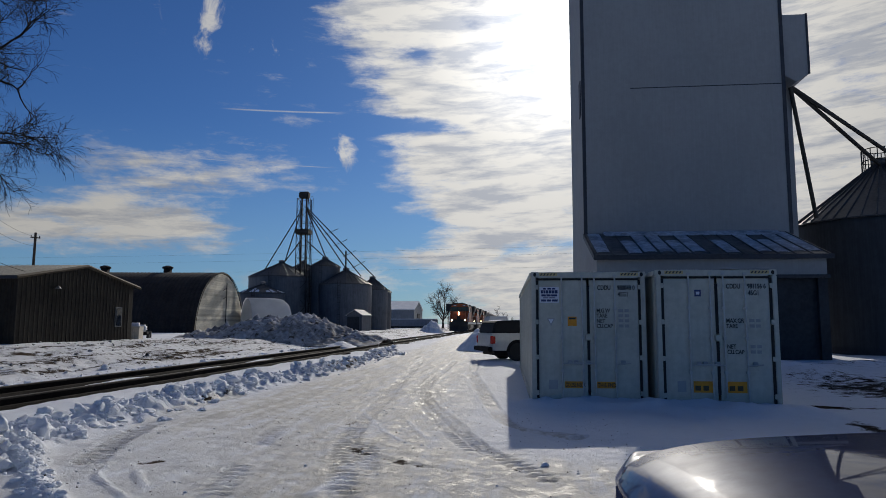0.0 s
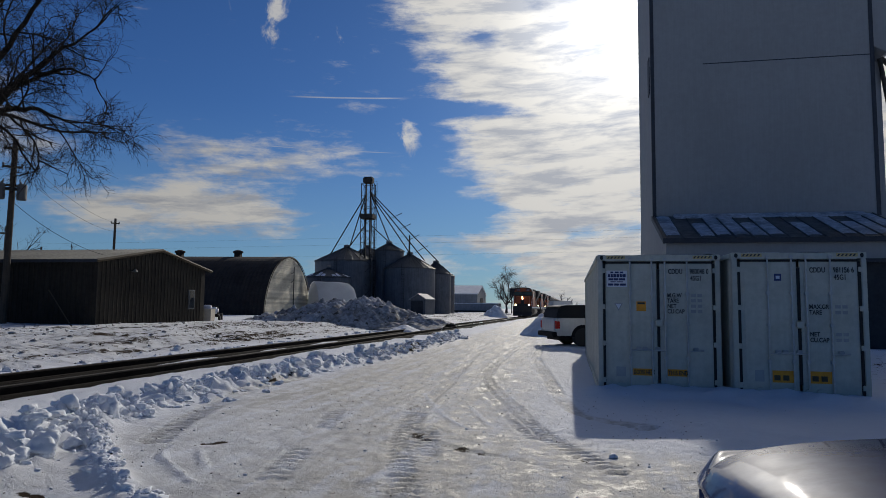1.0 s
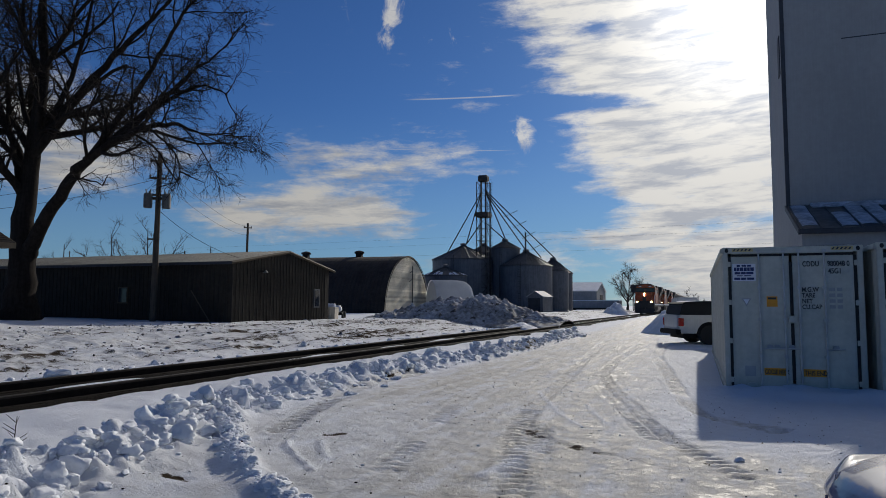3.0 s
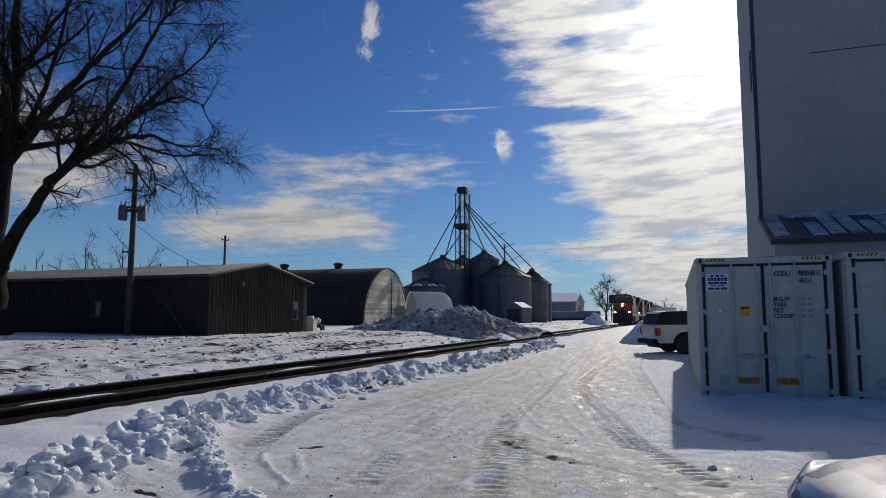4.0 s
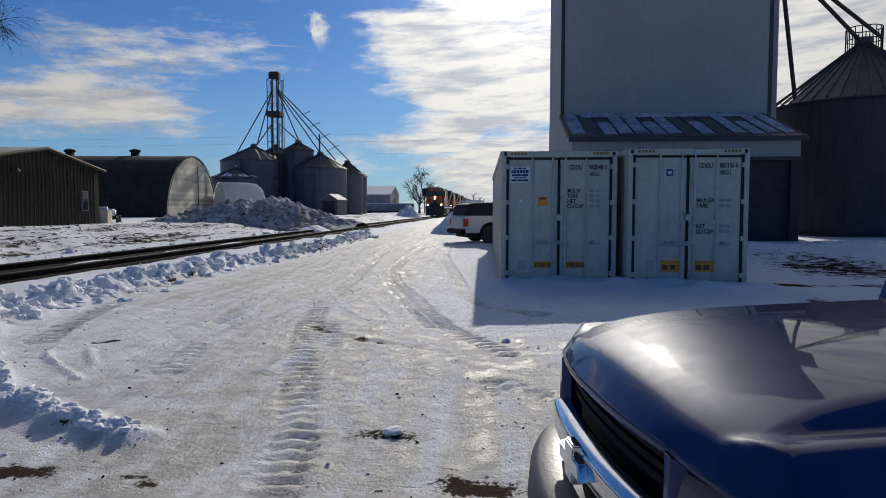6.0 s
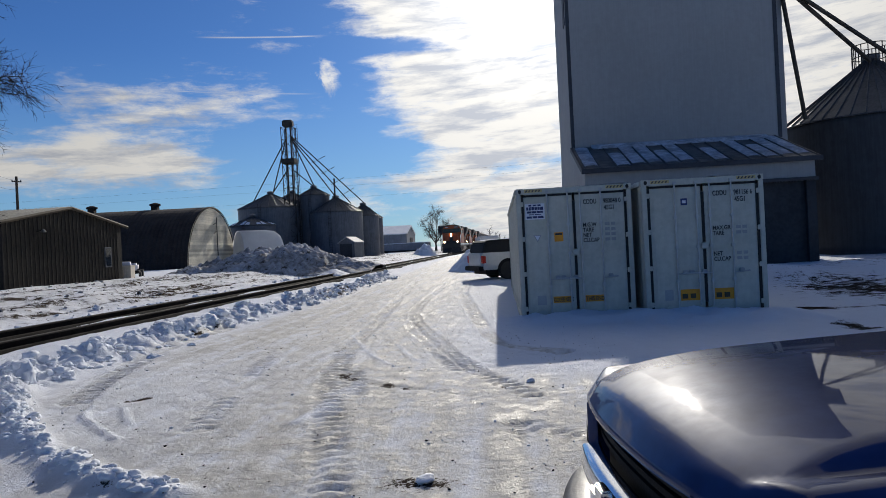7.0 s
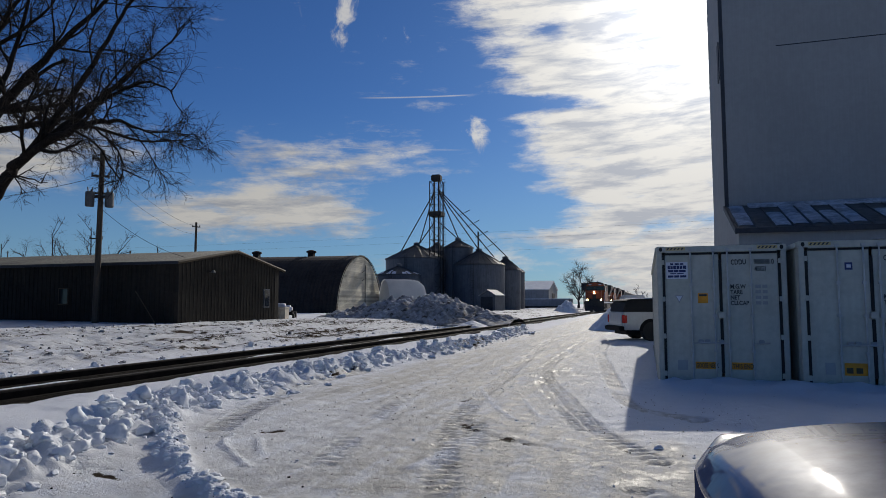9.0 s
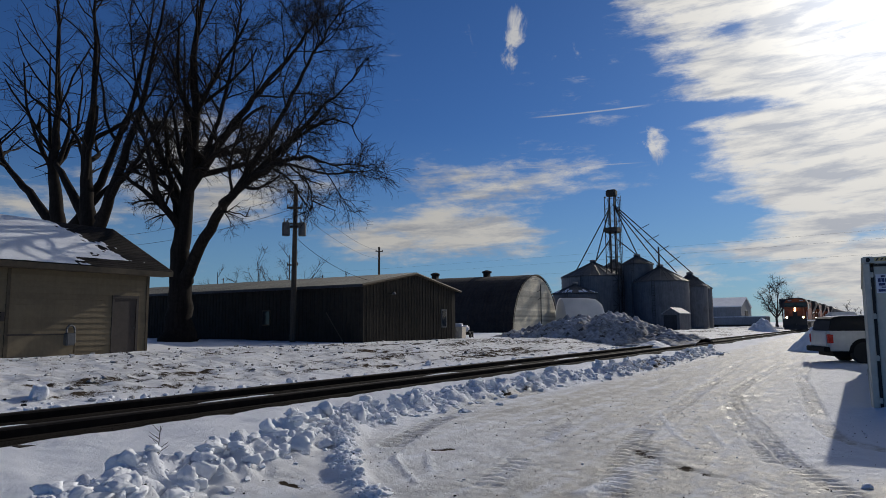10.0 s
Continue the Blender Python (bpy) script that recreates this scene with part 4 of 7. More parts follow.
        warn = plate("warning_sticker", -0.44, -0.25, 1.73, 1.93, YELLOW, "yellow warning sticker")
        part("print_bar", box(bmesh.new(), -0.42, -0.27, 0.013, 0.0175, 1.87, 1.91), INK, warn)
        for x, text in ((-0.52, "GOOSE NECK"), (0.16, "THIS END")):
            plate("yellow_band", x, x + 0.38, 0.41, 0.55, YELLOW, "yellow band with black words")
            lettering(text, 0.125, c, pose(x + 0.01, 0.0135, 0.435, 90), INK, stretch=0.54 if len(text) > 8 else 0.72)
        plate("grey_patch", -0.86, -0.67, 0.38, 0.58, FADED)
    else:
        sq = plate("square_sticker", -0.44, -0.31, 2.34, 2.48, NAVY, "small navy square sticker")
        part("print_bar", box(bmesh.new(), -0.41, -0.34, 0.013, 0.0175, 2.38, 2.44), STICKER, sq)
        for x in (-0.52, 0.16):
            band_ = plate("yellow_band", x, x + 0.38, 0.37, 0.60, YELLOW, "yellow band with worn dark marks")
            for xa in (0.03, 0.19):
                part("worn_mark", box(bmesh.new(), x + xa, x + xa + 0.11, 0.013, 0.0175, 0.41, 0.51), TRIM_BROWN, band_)
        plate("grey_patch", -0.84, -0.67, 0.38, 0.60, FADED)
    return c


shipping_container(pose(2.13, 14.72, -0.215, 0, 0, 1.1), "white steel shipping container with black-marked closed doors", 1)
shipping_container(pose(4.72, 14.40, -0.205, 0, 0, 0.8), "white steel shipping container with two yellow bands on its doors", 2)


# ---- grain elevator ----
def build_elevator():
    e = thing("grain_elevator", pose(0, 0, 0), "tall pale grain elevator with a drive-through shed at its foot", "grain elevator")
    x0, x1, y0, y1, top = 4.22, 14.6, 36.0, 44.4, 27.0
    part("main_wall", box(bmesh.new(), x0, x1, y0, y1, -0.2, top, 0.02), TOWER_WALL, e)
    for z in (14.2,):
        part("joint", box(bmesh.new(), x0 + 2.5, x1 - 0.05, y0 - 0.012, y0 + 0.02, z - 0.025, z + 0.025), TOWER_TRIM, e)
    for x in (x0, x1):
        part("corner_trim", box(bmesh.new(), x - 0.09, x + 0.09, y0 - 0.03, y0 + 0.12, 6.2, top), TOWER_TRIM, e)
    # lean-to in front and skirt at the back
    f = 31.3
    bm = bmesh.new()
    prism(bm, [(f, 3.75), (f, 4.62), (y0, 6.15), (y0, 3.75)], "x", x0, x1 - 0.4, 0.01)
    shed = part("drive_through", bm, TOWER_WALL, e)
    part("front_post", box(bmesh.new(), x0, x0 + 0.5, f, f + 0.3, -0.2, 3.75), TOWER_WALL, shed)
    part("front_post", box(bmesh.new(), x1 - 0.8, x1 - 0.4, f, f + 0.3, -0.2, 3.75), DOOR_SHADE_DARK, shed)
    part("side_wall", box(bmesh.new(), x0, x0 + 0.2, f + 0.3, y0, -0.2, 3.75), TOWER_WALL, shed)
    part("sliding_door", box(bmesh.new(), x0 + 0.5, x1 - 0.8, f + 0.25, f + 0.4, -0.2, 3.75), DOOR_SHADE_DARK, shed, "dark closed sliding door")
    part("lintel", box(bmesh.new(), x0 + 0.3, x1 - 0.3, f - 0.10, f, 3.62, 3.78, 0.01), TOWER_TRIM, shed)
    roof = part("lean_to_roof", prism(bmesh.new(), [(f - 0.25, 4.57), (f - 0.25, 4.66), (y0 - 0.02, 6.30), (y0 - 0.02, 6.20)], "x", x0 - 0.1, x1 - 0.2), ROOF_METAL, e)
    part("eave_trim", box(bmesh.new(), x0 - 0.12, x1 - 0.18, f - 0.32, f - 0.24, 4.47, 4.68), TOWER_TRIM, roof)
    part("verge_trim", prism(bmesh.new(), [(f - 0.3, 4.45), (f - 0.3, 4.68), (y0, 6.33), (y0, 6.1)], "x", x0 - 0.16, x0 - 0.08), TOWER_TRIM, roof)
    n = 14
    for k in range(n + 1):
        x = x0 + (x1 - 0.3 - x0) * k / n
        part("seam", prism(bmesh.new(), [(f - 0.24, 4.66), (f - 0.24, 4.71), (y0, 6.35), (y0, 6.30)], "x", x - 0.02, x + 0.02), ROOF_METAL, roof)
        if k < n and k not in (1, 7, 9):
            a, b = (0.08, 0.62) if k % 3 == 2 else (0.12, 0.97)
            bm = bmesh.new()
            rows = []
            for i in range(9):
                s = a + (b - a) * i / 8
                wob = 0.05 * noise.noise((k * 3.1, i * 0.9, 1))
                y, z = f - 0.2 + (y0 - f + 0.2) * s, 4.67 + 1.64 * s + 0.035
                rows.append([(x + 0.05 + wob, y, z - 0.034), (x + 0.2, y, z), (x + 0.5, y, z), (x + (x1 - x0) / n - 0.06 + wob, y, z - 0.034)])
            part("snow_patch", sheet(bm, rows), THIN_SNOW, roof, "thin patchy snow between roof seams", smooth=True)
    part("snow_strip", prism(bmesh.new(), [(y0 - 0.75, 6.08), (y0 - 0.3, 6.32), (y0 - 0.005, 6.42), (y0 - 0.005, 6.28)], "x", x0 + 0.9, x1 - 0.7, 0.03), THIN_SNOW, roof, "snow drift against the wall")
    bm = prism(bmesh.new(), [(y1, 7.0), (y1 + 0.5, 4.8), (y1 + 2.2, 2.0), (y1 + 2.4, -0.2), (y1, -0.2)], "x", x0, x1)
    part("back_skirt", bm, TOWER_WALL, e)
    part("side_flue", box(bmesh.new(), x0 - 0.05, x0 + 0.02, y0 + 1.3, y0 + 2.1, 13.2, 15.2), TOWER_TRIM, e)
    part("leg_casing", box(bmesh.new(), x1, x1 + 0.95, y0 + 1.5, y0 + 4.5, -0.2, 18.2, 0.02), TOWER_WALL, e)
    # head box with its spouts
    head = part("head_box", prism(bmesh.new(), [(x1 + 0.03, 18.0), (x1 + 1.35, 18.0), (x1 + 1.35, 14.7), (x1 + 0.7, 14.3), (x1 + 0.03, 14.7)], "y", y0 + 0.1, y0 + 2.0, 0.02), TOWER_WALL, e)
    part("head_box_trim", box(bmesh.new(), x1 + 1.30, x1 + 1.40, y0 + 0.06, y0 + 0.16, 14.7, 18.02), TOWER_TRIM, head)
    for b in ((22.6, 41.0, 11.2), (21.9, 41.6, 11.0), (16.9, 38.5, 7.4)):
        part("spout", rod(bmesh.new(), (x1 + 0.75, y0 + 1.1, 14.4), b, 0.11, sides=10), LATTICE, head)


build_elevator()


def grain_bin(at, r, eave, peak, label, ribs=28, group="grain bins", ladder=True, snowy=False, skin=None):
    """A corrugated round bin under a ribbed cone."""
    b = thing("grain_bin", at, label, "grain bin", group)
    prof, n = [(r + 0.05, -0.3), (r + 0.05, 0.15)], max(16, int(eave / 0.28))
    for k in range(n + 1):
        z = 0.15 + (eave - 0.15) * k / n
        prof.append((r + (0.028 if k % 2 else 0.0), z))
    part("wall", lathe(bmesh.new(), prof, sides=48), skin or GALV, b, smooth=True)
    roof = part("roof", lathe(bmesh.new(), [(r + 0.14, eave - 0.06), (r + 0.14, eave), (0.45, peak - 0.12), (0.42, peak + 0.12), (0.0 + 0.03, peak + 0.2)], sides=ribs * 2), GALV_ROOF, b)
    bm = bmesh.new()
    for k in range(ribs):
        a = 2 * math.pi * k / ribs
        c, s = math.cos(a), math.sin(a)
        beam(bm, ((r + 0.13) * c, (r + 0.13) * s, eave + 0.03), (0.45 * c, 0.45 * s, peak - 0.08), 0.06)
    part("roof_ribs", bm, GALV_ROOF, roof)
    part("cap", lathe(bmesh.new(), [(0.5, peak + 0.05), (0.5, peak + 0.3), (0.1, peak + 0.42)], sides=16), GALV, roof)
    if ladder:
        bm = bmesh.new()
        for x in (-0.2, 0.2):
            rod(bm, (x, -r - 0.12, 0.5), (x, -r - 0.12, eave + 0.5), 0.025, sides=5)
        for k in range(int(eave / 0.35)):
            rod(bm, (-0.2, -r - 0.12, 0.6 + k * 0.35), (0.2, -r - 0.12, 0.6 + k * 0.35), 0.018, sides=4)
        part("ladder", bm, LATTICE, b)
    if snowy:
        bm = bmesh.new()
        for k in range(ribs):
            if k % 3 != 1:
                a = 2 * math.pi * (k + 0.5) / ribs
                w, far = math.pi / ribs * 0.8, 0.25 + 0.3 * (k * 7 % 5) / 5
                rows = []
                for s in (0.0, far * 0.5, far):
                    q, zz = (r + 0.10) * (1 - s) + 0.45 * s, (eave + 0.02) * (1 - s) + (peak - 0.1) * s
                    rows.append([(q * math.cos(a + d), q * math.sin(a + d), zz + (0.09 if d == 0 else 0.03)) for d in (-w, 0, w)])
                sheet(bm, rows)
        part("snow_patch", bm, SNOW, roof, "snow between roof ribs", smooth=True)
    return b


# this bin's wall takes a darker sheet colour than the GALV bins
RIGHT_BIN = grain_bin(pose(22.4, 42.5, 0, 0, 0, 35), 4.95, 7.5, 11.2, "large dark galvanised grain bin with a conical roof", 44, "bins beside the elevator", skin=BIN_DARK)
bm = bmesh.new()
for k in range(16):
    a, a2 = 2 * math.pi * k / 16, 2 * math.pi * (k + 1) / 16
    p, q = (0.95 * math.cos(a), 0.95 * math.sin(a)), (0.95 * math.cos(a2), 0.95 * math.sin(a2))
    rod(bm, (*p, 10.5), (*p, 12.1), 0.03, sides=5)
    for z in (11.4, 12.1):
        rod(bm, (*p, z), (*q, z), 0.03, sides=5)
part("roof_railing", bm, LATTICE, RIGHT_BIN)

# bins behind the track
for x, y, r, eave, peak, label in ((-35.4, 100, 4.85, 8.0, 10.3, "wide galvanised grain bin with a ribbed roof"), (-35.3, 92, 3.15, 5.2, 6.5, "low galvanised grain bin with snow on its roof"),
                                   (-28.9, 101, 2.3, 9.7, 10.9, "slim tall galvanised grain bin"), (-25.3, 100, 3.9, 6.9, 9.1, "galvanised grain bin with a ribbed cone"),
                                   (-22.5, 106, 2.4, 6.4, 8.2, "galvanised grain bin beside the track"), (-23.4, 114, 2.4, 6.4, 7.9, "galvanised grain bin at the row's end"),
                                   (-34.3, 107, 3.2, 9.3, 10.9, "galvanised grain bin behind the tower")):
    grain_bin(pose(x, y, 0.5), r, eave, peak, label, 24, snowy=r == 3.15)


def build_leg_tower():
    """The lattice leg that feeds the bins."""
    t = thing("bucket_elevator", pose(-31.45, 98, 0.5), "dark lattice bucket elevator tower with spouts to the bins", "bucket elevator")
    h, s = 19.75, 0.85
    bm = bmesh.new()
    for x in (-s, s):
        for y in (-s, s):
            beam(bm, (x, y, 0), (x, y, h), 0.09)
    tower = part("lattice", bm, LATTICE, t)
    bm = bmesh.new()
    n = 11
    for k in range(n):
        z0, z1 = h * k / n, h * (k + 1) / n
        for a, b in (((-s, -s), (s, -s)), ((s, -s), (s, s)), ((s, s), (-s, s)), ((-s, s), (-s, -s))):
            beam(bm, (*a, z1), (*b, z1), 0.05)
            beam(bm, (*(a if k % 2 else b), z0), (*(b if k % 2 else a), z1), 0.04)
    part("bracing", bm, LATTICE, tower)
    for x in (-0.35, 0.35):
        part("leg_trunk", box(bmesh.new(), x - 0.09, x + 0.09, -0.12, 0.12, 0, h + 0.4), LATTICE, t)
    part("head", box(bmesh.new(), -0.75, 0.75, -0.6, 0.6, h + 0.1, h + 1.1, 0.15), LATTICE, t)
    part("platform", box(bmesh.new(), -1.0, 1.0, -1.0, 1.0, 14.4, 15.1, 0.05), LATTICE, t)
    bm = bmesh.new()
    for x in (1.15, 1.55):
        rod(bm, (x, -0.6, 0), (x, -0.6, h), 0.035, sides=5)
    for k in range(40):
        rod(bm, (1.15, -0.6, 0.5 + k * 0.5), (1.55, -0.6, 0.5 + k * 0.5), 0.025, sides=4)
    part("ladder", bm, LATTICE, t)
    for start, end in ((18.3, (-6.3, 1, 9.1)), (18.5, (-3.9, 3, 10.4)), (13.6, (-3.4, 2, 10.6)), (18.4, (2.75, 3, 10.9)), (18.4, (8.0, 4, 8.3)), (18.6, (9.4, 8, 8.3)), (18.2, (6.2, 2, 9.2)), (13.6, (2.7, 3, 11.0))):
        part("spout", rod(bmesh.new(), (0.3 if end[0] > 0 else -0.3, 0, start), end, 0.085, sides=8), LATTICE, t)
    for k in range(4):
        s0 = 0.35 + 0.17 * k
        x, z = 0.3 + 8.4 * s0, 18.4 - 10.1 * s0
        part("spout_brace", beam(bmesh.new(), (x - 0.5, 2, z - 0.3), (x + 1.0, 4, z + 0.9), 0.07), LATTICE, t)
    part("spout_mast", rod(bmesh.new(), (6.2, 1.5, 0), (6.2, 1.5, 12.0), 0.16, 0.12), LATTICE, t)


build_leg_tower()


# ---- sheds behind the track ----
def ribbed_wall(a, b, z0, top, depth=0.03, pitch=0.3, rib=0.07):
    """A skin from a to b with upright ribs; top(s) gives its height along the wall."""
    a, b = Vector((*a, 0)), Vector((*b, 0))
    way = (b - a).normalized()
    out = Vector((way.y, -way.x, 0))
    size = (b - a).length
    rows, s = [], 0.0
    while s < size - pitch:
        for ds, d in ((0, 0), (0.012, depth), (rib, depth), (rib + 0.012, 0)):
            p = a + way * (s + ds) + out * d
            rows.append([(p.x, p.y, z0), (p.x, p.y, top(s + ds))])
        s += pitch
    rows.append([(b.x, b.y, z0), (b.x, b.y, top(size))])
    return sheet(bmesh.new(), rows)


def build_shed():
    s = thing("machine_shed", pose(0, 0, 0), "dark ribbed steel machine shed with a weathered low gable roof", "shed")
    x0, x1, y0, y1, base, eave, apex = -49.0, -22.3, 28.6, 38.1, 0.45, 3.74, 4.52
    mid = (y0 + y1) / 2
    core = bmesh.new()
    prism(core, [(y0 + 0.06, base), (y1 - 0.06, base), (y1 - 0.06, eave), (mid, apex - 0.04), (y0 + 0.06, eave)], "x", x0 + 0.06, x1 - 0.06)
    part("frame", core, SHED_WALL, s)
    part("long_wall", ribbed_wall((x0, y0), (x1, y0), base, lambda u: eave), SHED_WALL, s)
    part("gable_wall", ribbed_wall((x1, y0), (x1, y1), base, lambda u: eave + (apex - eave) * (1 - abs(u - (y1 - y0) / 2) / ((y1 - y0) / 2)) - 0.02), SHED_WALL, s)
    for sign in (-1, 1):
        ye = y0 - 0.35 if sign < 0 else y1 + 0.35
        ze = eave - 0.06
        rows, x = [], x0 - 0.3
        while x < x1 + 0.25:
            for dx, dz in ((0, 0), (0.02, 0.03), (0.08, 0.03), (0.10, 0)):
                rows.append([(x + dx, ye, ze + dz), (x + dx, mid, apex + 0.06 + dz)])
            x += 0.3
        roof = part("roof_slope", sheet(bmesh.new(), rows), SHED_ROOF, s)
        part("eave_trim", box(bmesh.new(), x0 - 0.3, x1 + 0.25, ye - 0.02, ye + 0.02, ze - 0.14, ze + 0.01), TOWER_TRIM, roof)
        bm = bmesh.new()
        beam(bm, (x1 + 0.24, ye, ze - 0.06), (x1 + 0.24, mid, apex), 0.12)
        part("verge_trim", bm, TRIM_BROWN, roof)
    for y, x in ((36.65, x1),):
        w = part("window", box(bmesh.new(), x - 0.02, x + 0.07, y - 0.30, y + 0.30, 1.3, 2.45), CAN_GREY, s)
        part("pane", box(bmesh.new(), x + 0.06, x + 0.085, y - 0.22, y + 0.22, 1.38, 2.37), PANE, w)
    w = part("window", box(bmesh.new(), -30.0, -29.3, y0 - 0.07, y0 + 0.02, 1.5, 2.4), TRIM_BROWN, s)
    part("pane", box(bmesh.new(), -29.94, -29.36, y0 - 0.085, y0 - 0.06, 1.56, 2.34), PANE, w)
    lamp = part("wall_lamp", rod(bmesh.new(), (x1, 30.9, 3.25), (x1 + 0.35, 30.9, 3.3), 0.03, sides=6), LATTICE, s)
    part("lamp_shade", lathe(bmesh.new(), [(0.03, 3.36), (0.14, 3.22), (0.13, 3.2)], (x1 + 0.38, 30.9, 0), 12), CAN_GREY, lamp)
    part("leaning_board", beam(bmesh.new(), (-22.9, y0 - 0.8, 0.5), (-24.9, y0 - 0.05, 2.2), 0.05), TRIM_BROWN, s, "pale board leaning on the wall")


build_shed()


def build_quonset():
    q = thing("quonset_hut", pose(-32.2, 66.0, 0, 0, 0, 6) @ pose(33.0, -66.0, 0), "dark arched quonset hut with pale boarded end", "quonset hut")
    x0, x1, yc, r, base, h = -66.0, -33.0, 74.2, 8.2, 0.5, 6.75
    n = 28
    arch = [(math.cos(math.pi * k / n), math.sin(math.pi * k / n)) for k in range(n + 1)]
    rows, x, k = [], x0, 0
    while x <= x1 + 0.2:
        d = 0.05 * (k % 2)
        rows.append([(x, yc - (r + d) * c, base + (h + d) * s) for c, s in arch])
        x += 0.22
        k += 1
    roof = part("arched_roof", sheet(bmesh.new(), rows), QUON_ROOF, q, smooth=False)
    for x in (-39.4, -46.6):
        v = part("roof_vent", box(bmesh.new(), x - 0.35, x + 0.35, yc - 0.35, yc + 0.35, base + h - 0.1, base + h + 0.55, 0.03), QUON_ROOF, roof)
        part("vent_hood", lathe(bmesh.new(), [(0.6, base + h + 0.5), (0.6, base + h + 0.7), (0.2, base + h + 0.85)], (x, yc, 0), 16), QUON_ROOF, v)
    end = part("end_wall", prism(bmesh.new(), [(yc - (r - 0.1) * c, base + (h - 0.1) * s) for c, s in arch], "x", x1 - 0.2, x1 - 0.05), QUON_END, q)
    z = base
    while z < base + h - 0.2:
        zz = min(z + 0.25, base + h - 0.15)
        half = (r - 0.12) * math.sqrt(max(0.0, 1 - ((zz - base) / (h - 0.1)) ** 2))
        if half > 0.3:
            bm = prism(bmesh.new(), [(x1 - 0.05, z), (x1 + 0.008, z), (x1 - 0.035, zz - 0.02), (x1 - 0.05, zz)], "y", yc - half, yc + half)
            part("board", bm, QUON_END, end)
        z += 0.25
    part("arch_trim", sheet(bmesh.new(), [[(x1 + 0.1, yc - (r + 0.08) * c, base + (h + 0.08) * s) for c, s in arch], [(x1 + 0.1, yc - (r - 0.1) * c, base + (h - 0.1) * s) for c, s in arch]]), TRIM_BROWN, end)
    part("hoist_pole", rod(bmesh.new(), (x1 + 0.1, yc + 1.2, 0.5), (x1 + 0.1, yc + 1.2, 6.2), 0.05), LATTICE, q)
    for z in (4.3, 5.3):
        part("hoist_arm", rod(bmesh.new(), (x1 + 0.1, yc + 0.1, z), (x1 + 0.1, yc + 1.2, z + 0.3), 0.04), LATTICE, q)


build_quonset()


def build_hoop_shelter():
    h = thing("hoop_shelter", pose(-32.4, 79.6, 0.5, 0, 0, -50), "low arched shelter under a smooth white cover", "shelter")
    n = 20
    arch = [(-2.6 * math.cos(math.pi * k / n), 4.15 * math.sin(math.pi * k / n)) for k in range(n + 1)]
    rows = [[(u * f, y, v * f) for u, v in arch] for y, f in ((0.0, 1.0), (0.9, 1.006), (1.8, 1.0), (2.7, 1.006), (3.6, 1.0), (4.5, 0.97), (5.1, 0.86), (5.5, 0.6))]
    part("cover", sheet(bmesh.new(), rows), CANVAS, h, smooth=True)
    part("end_wall", prism(bmesh.new(), [(u * 0.98, v * 0.98) for u, v in arch], "y", 0.05, 0.09), CANVAS, h)


build_hoop_shelter()


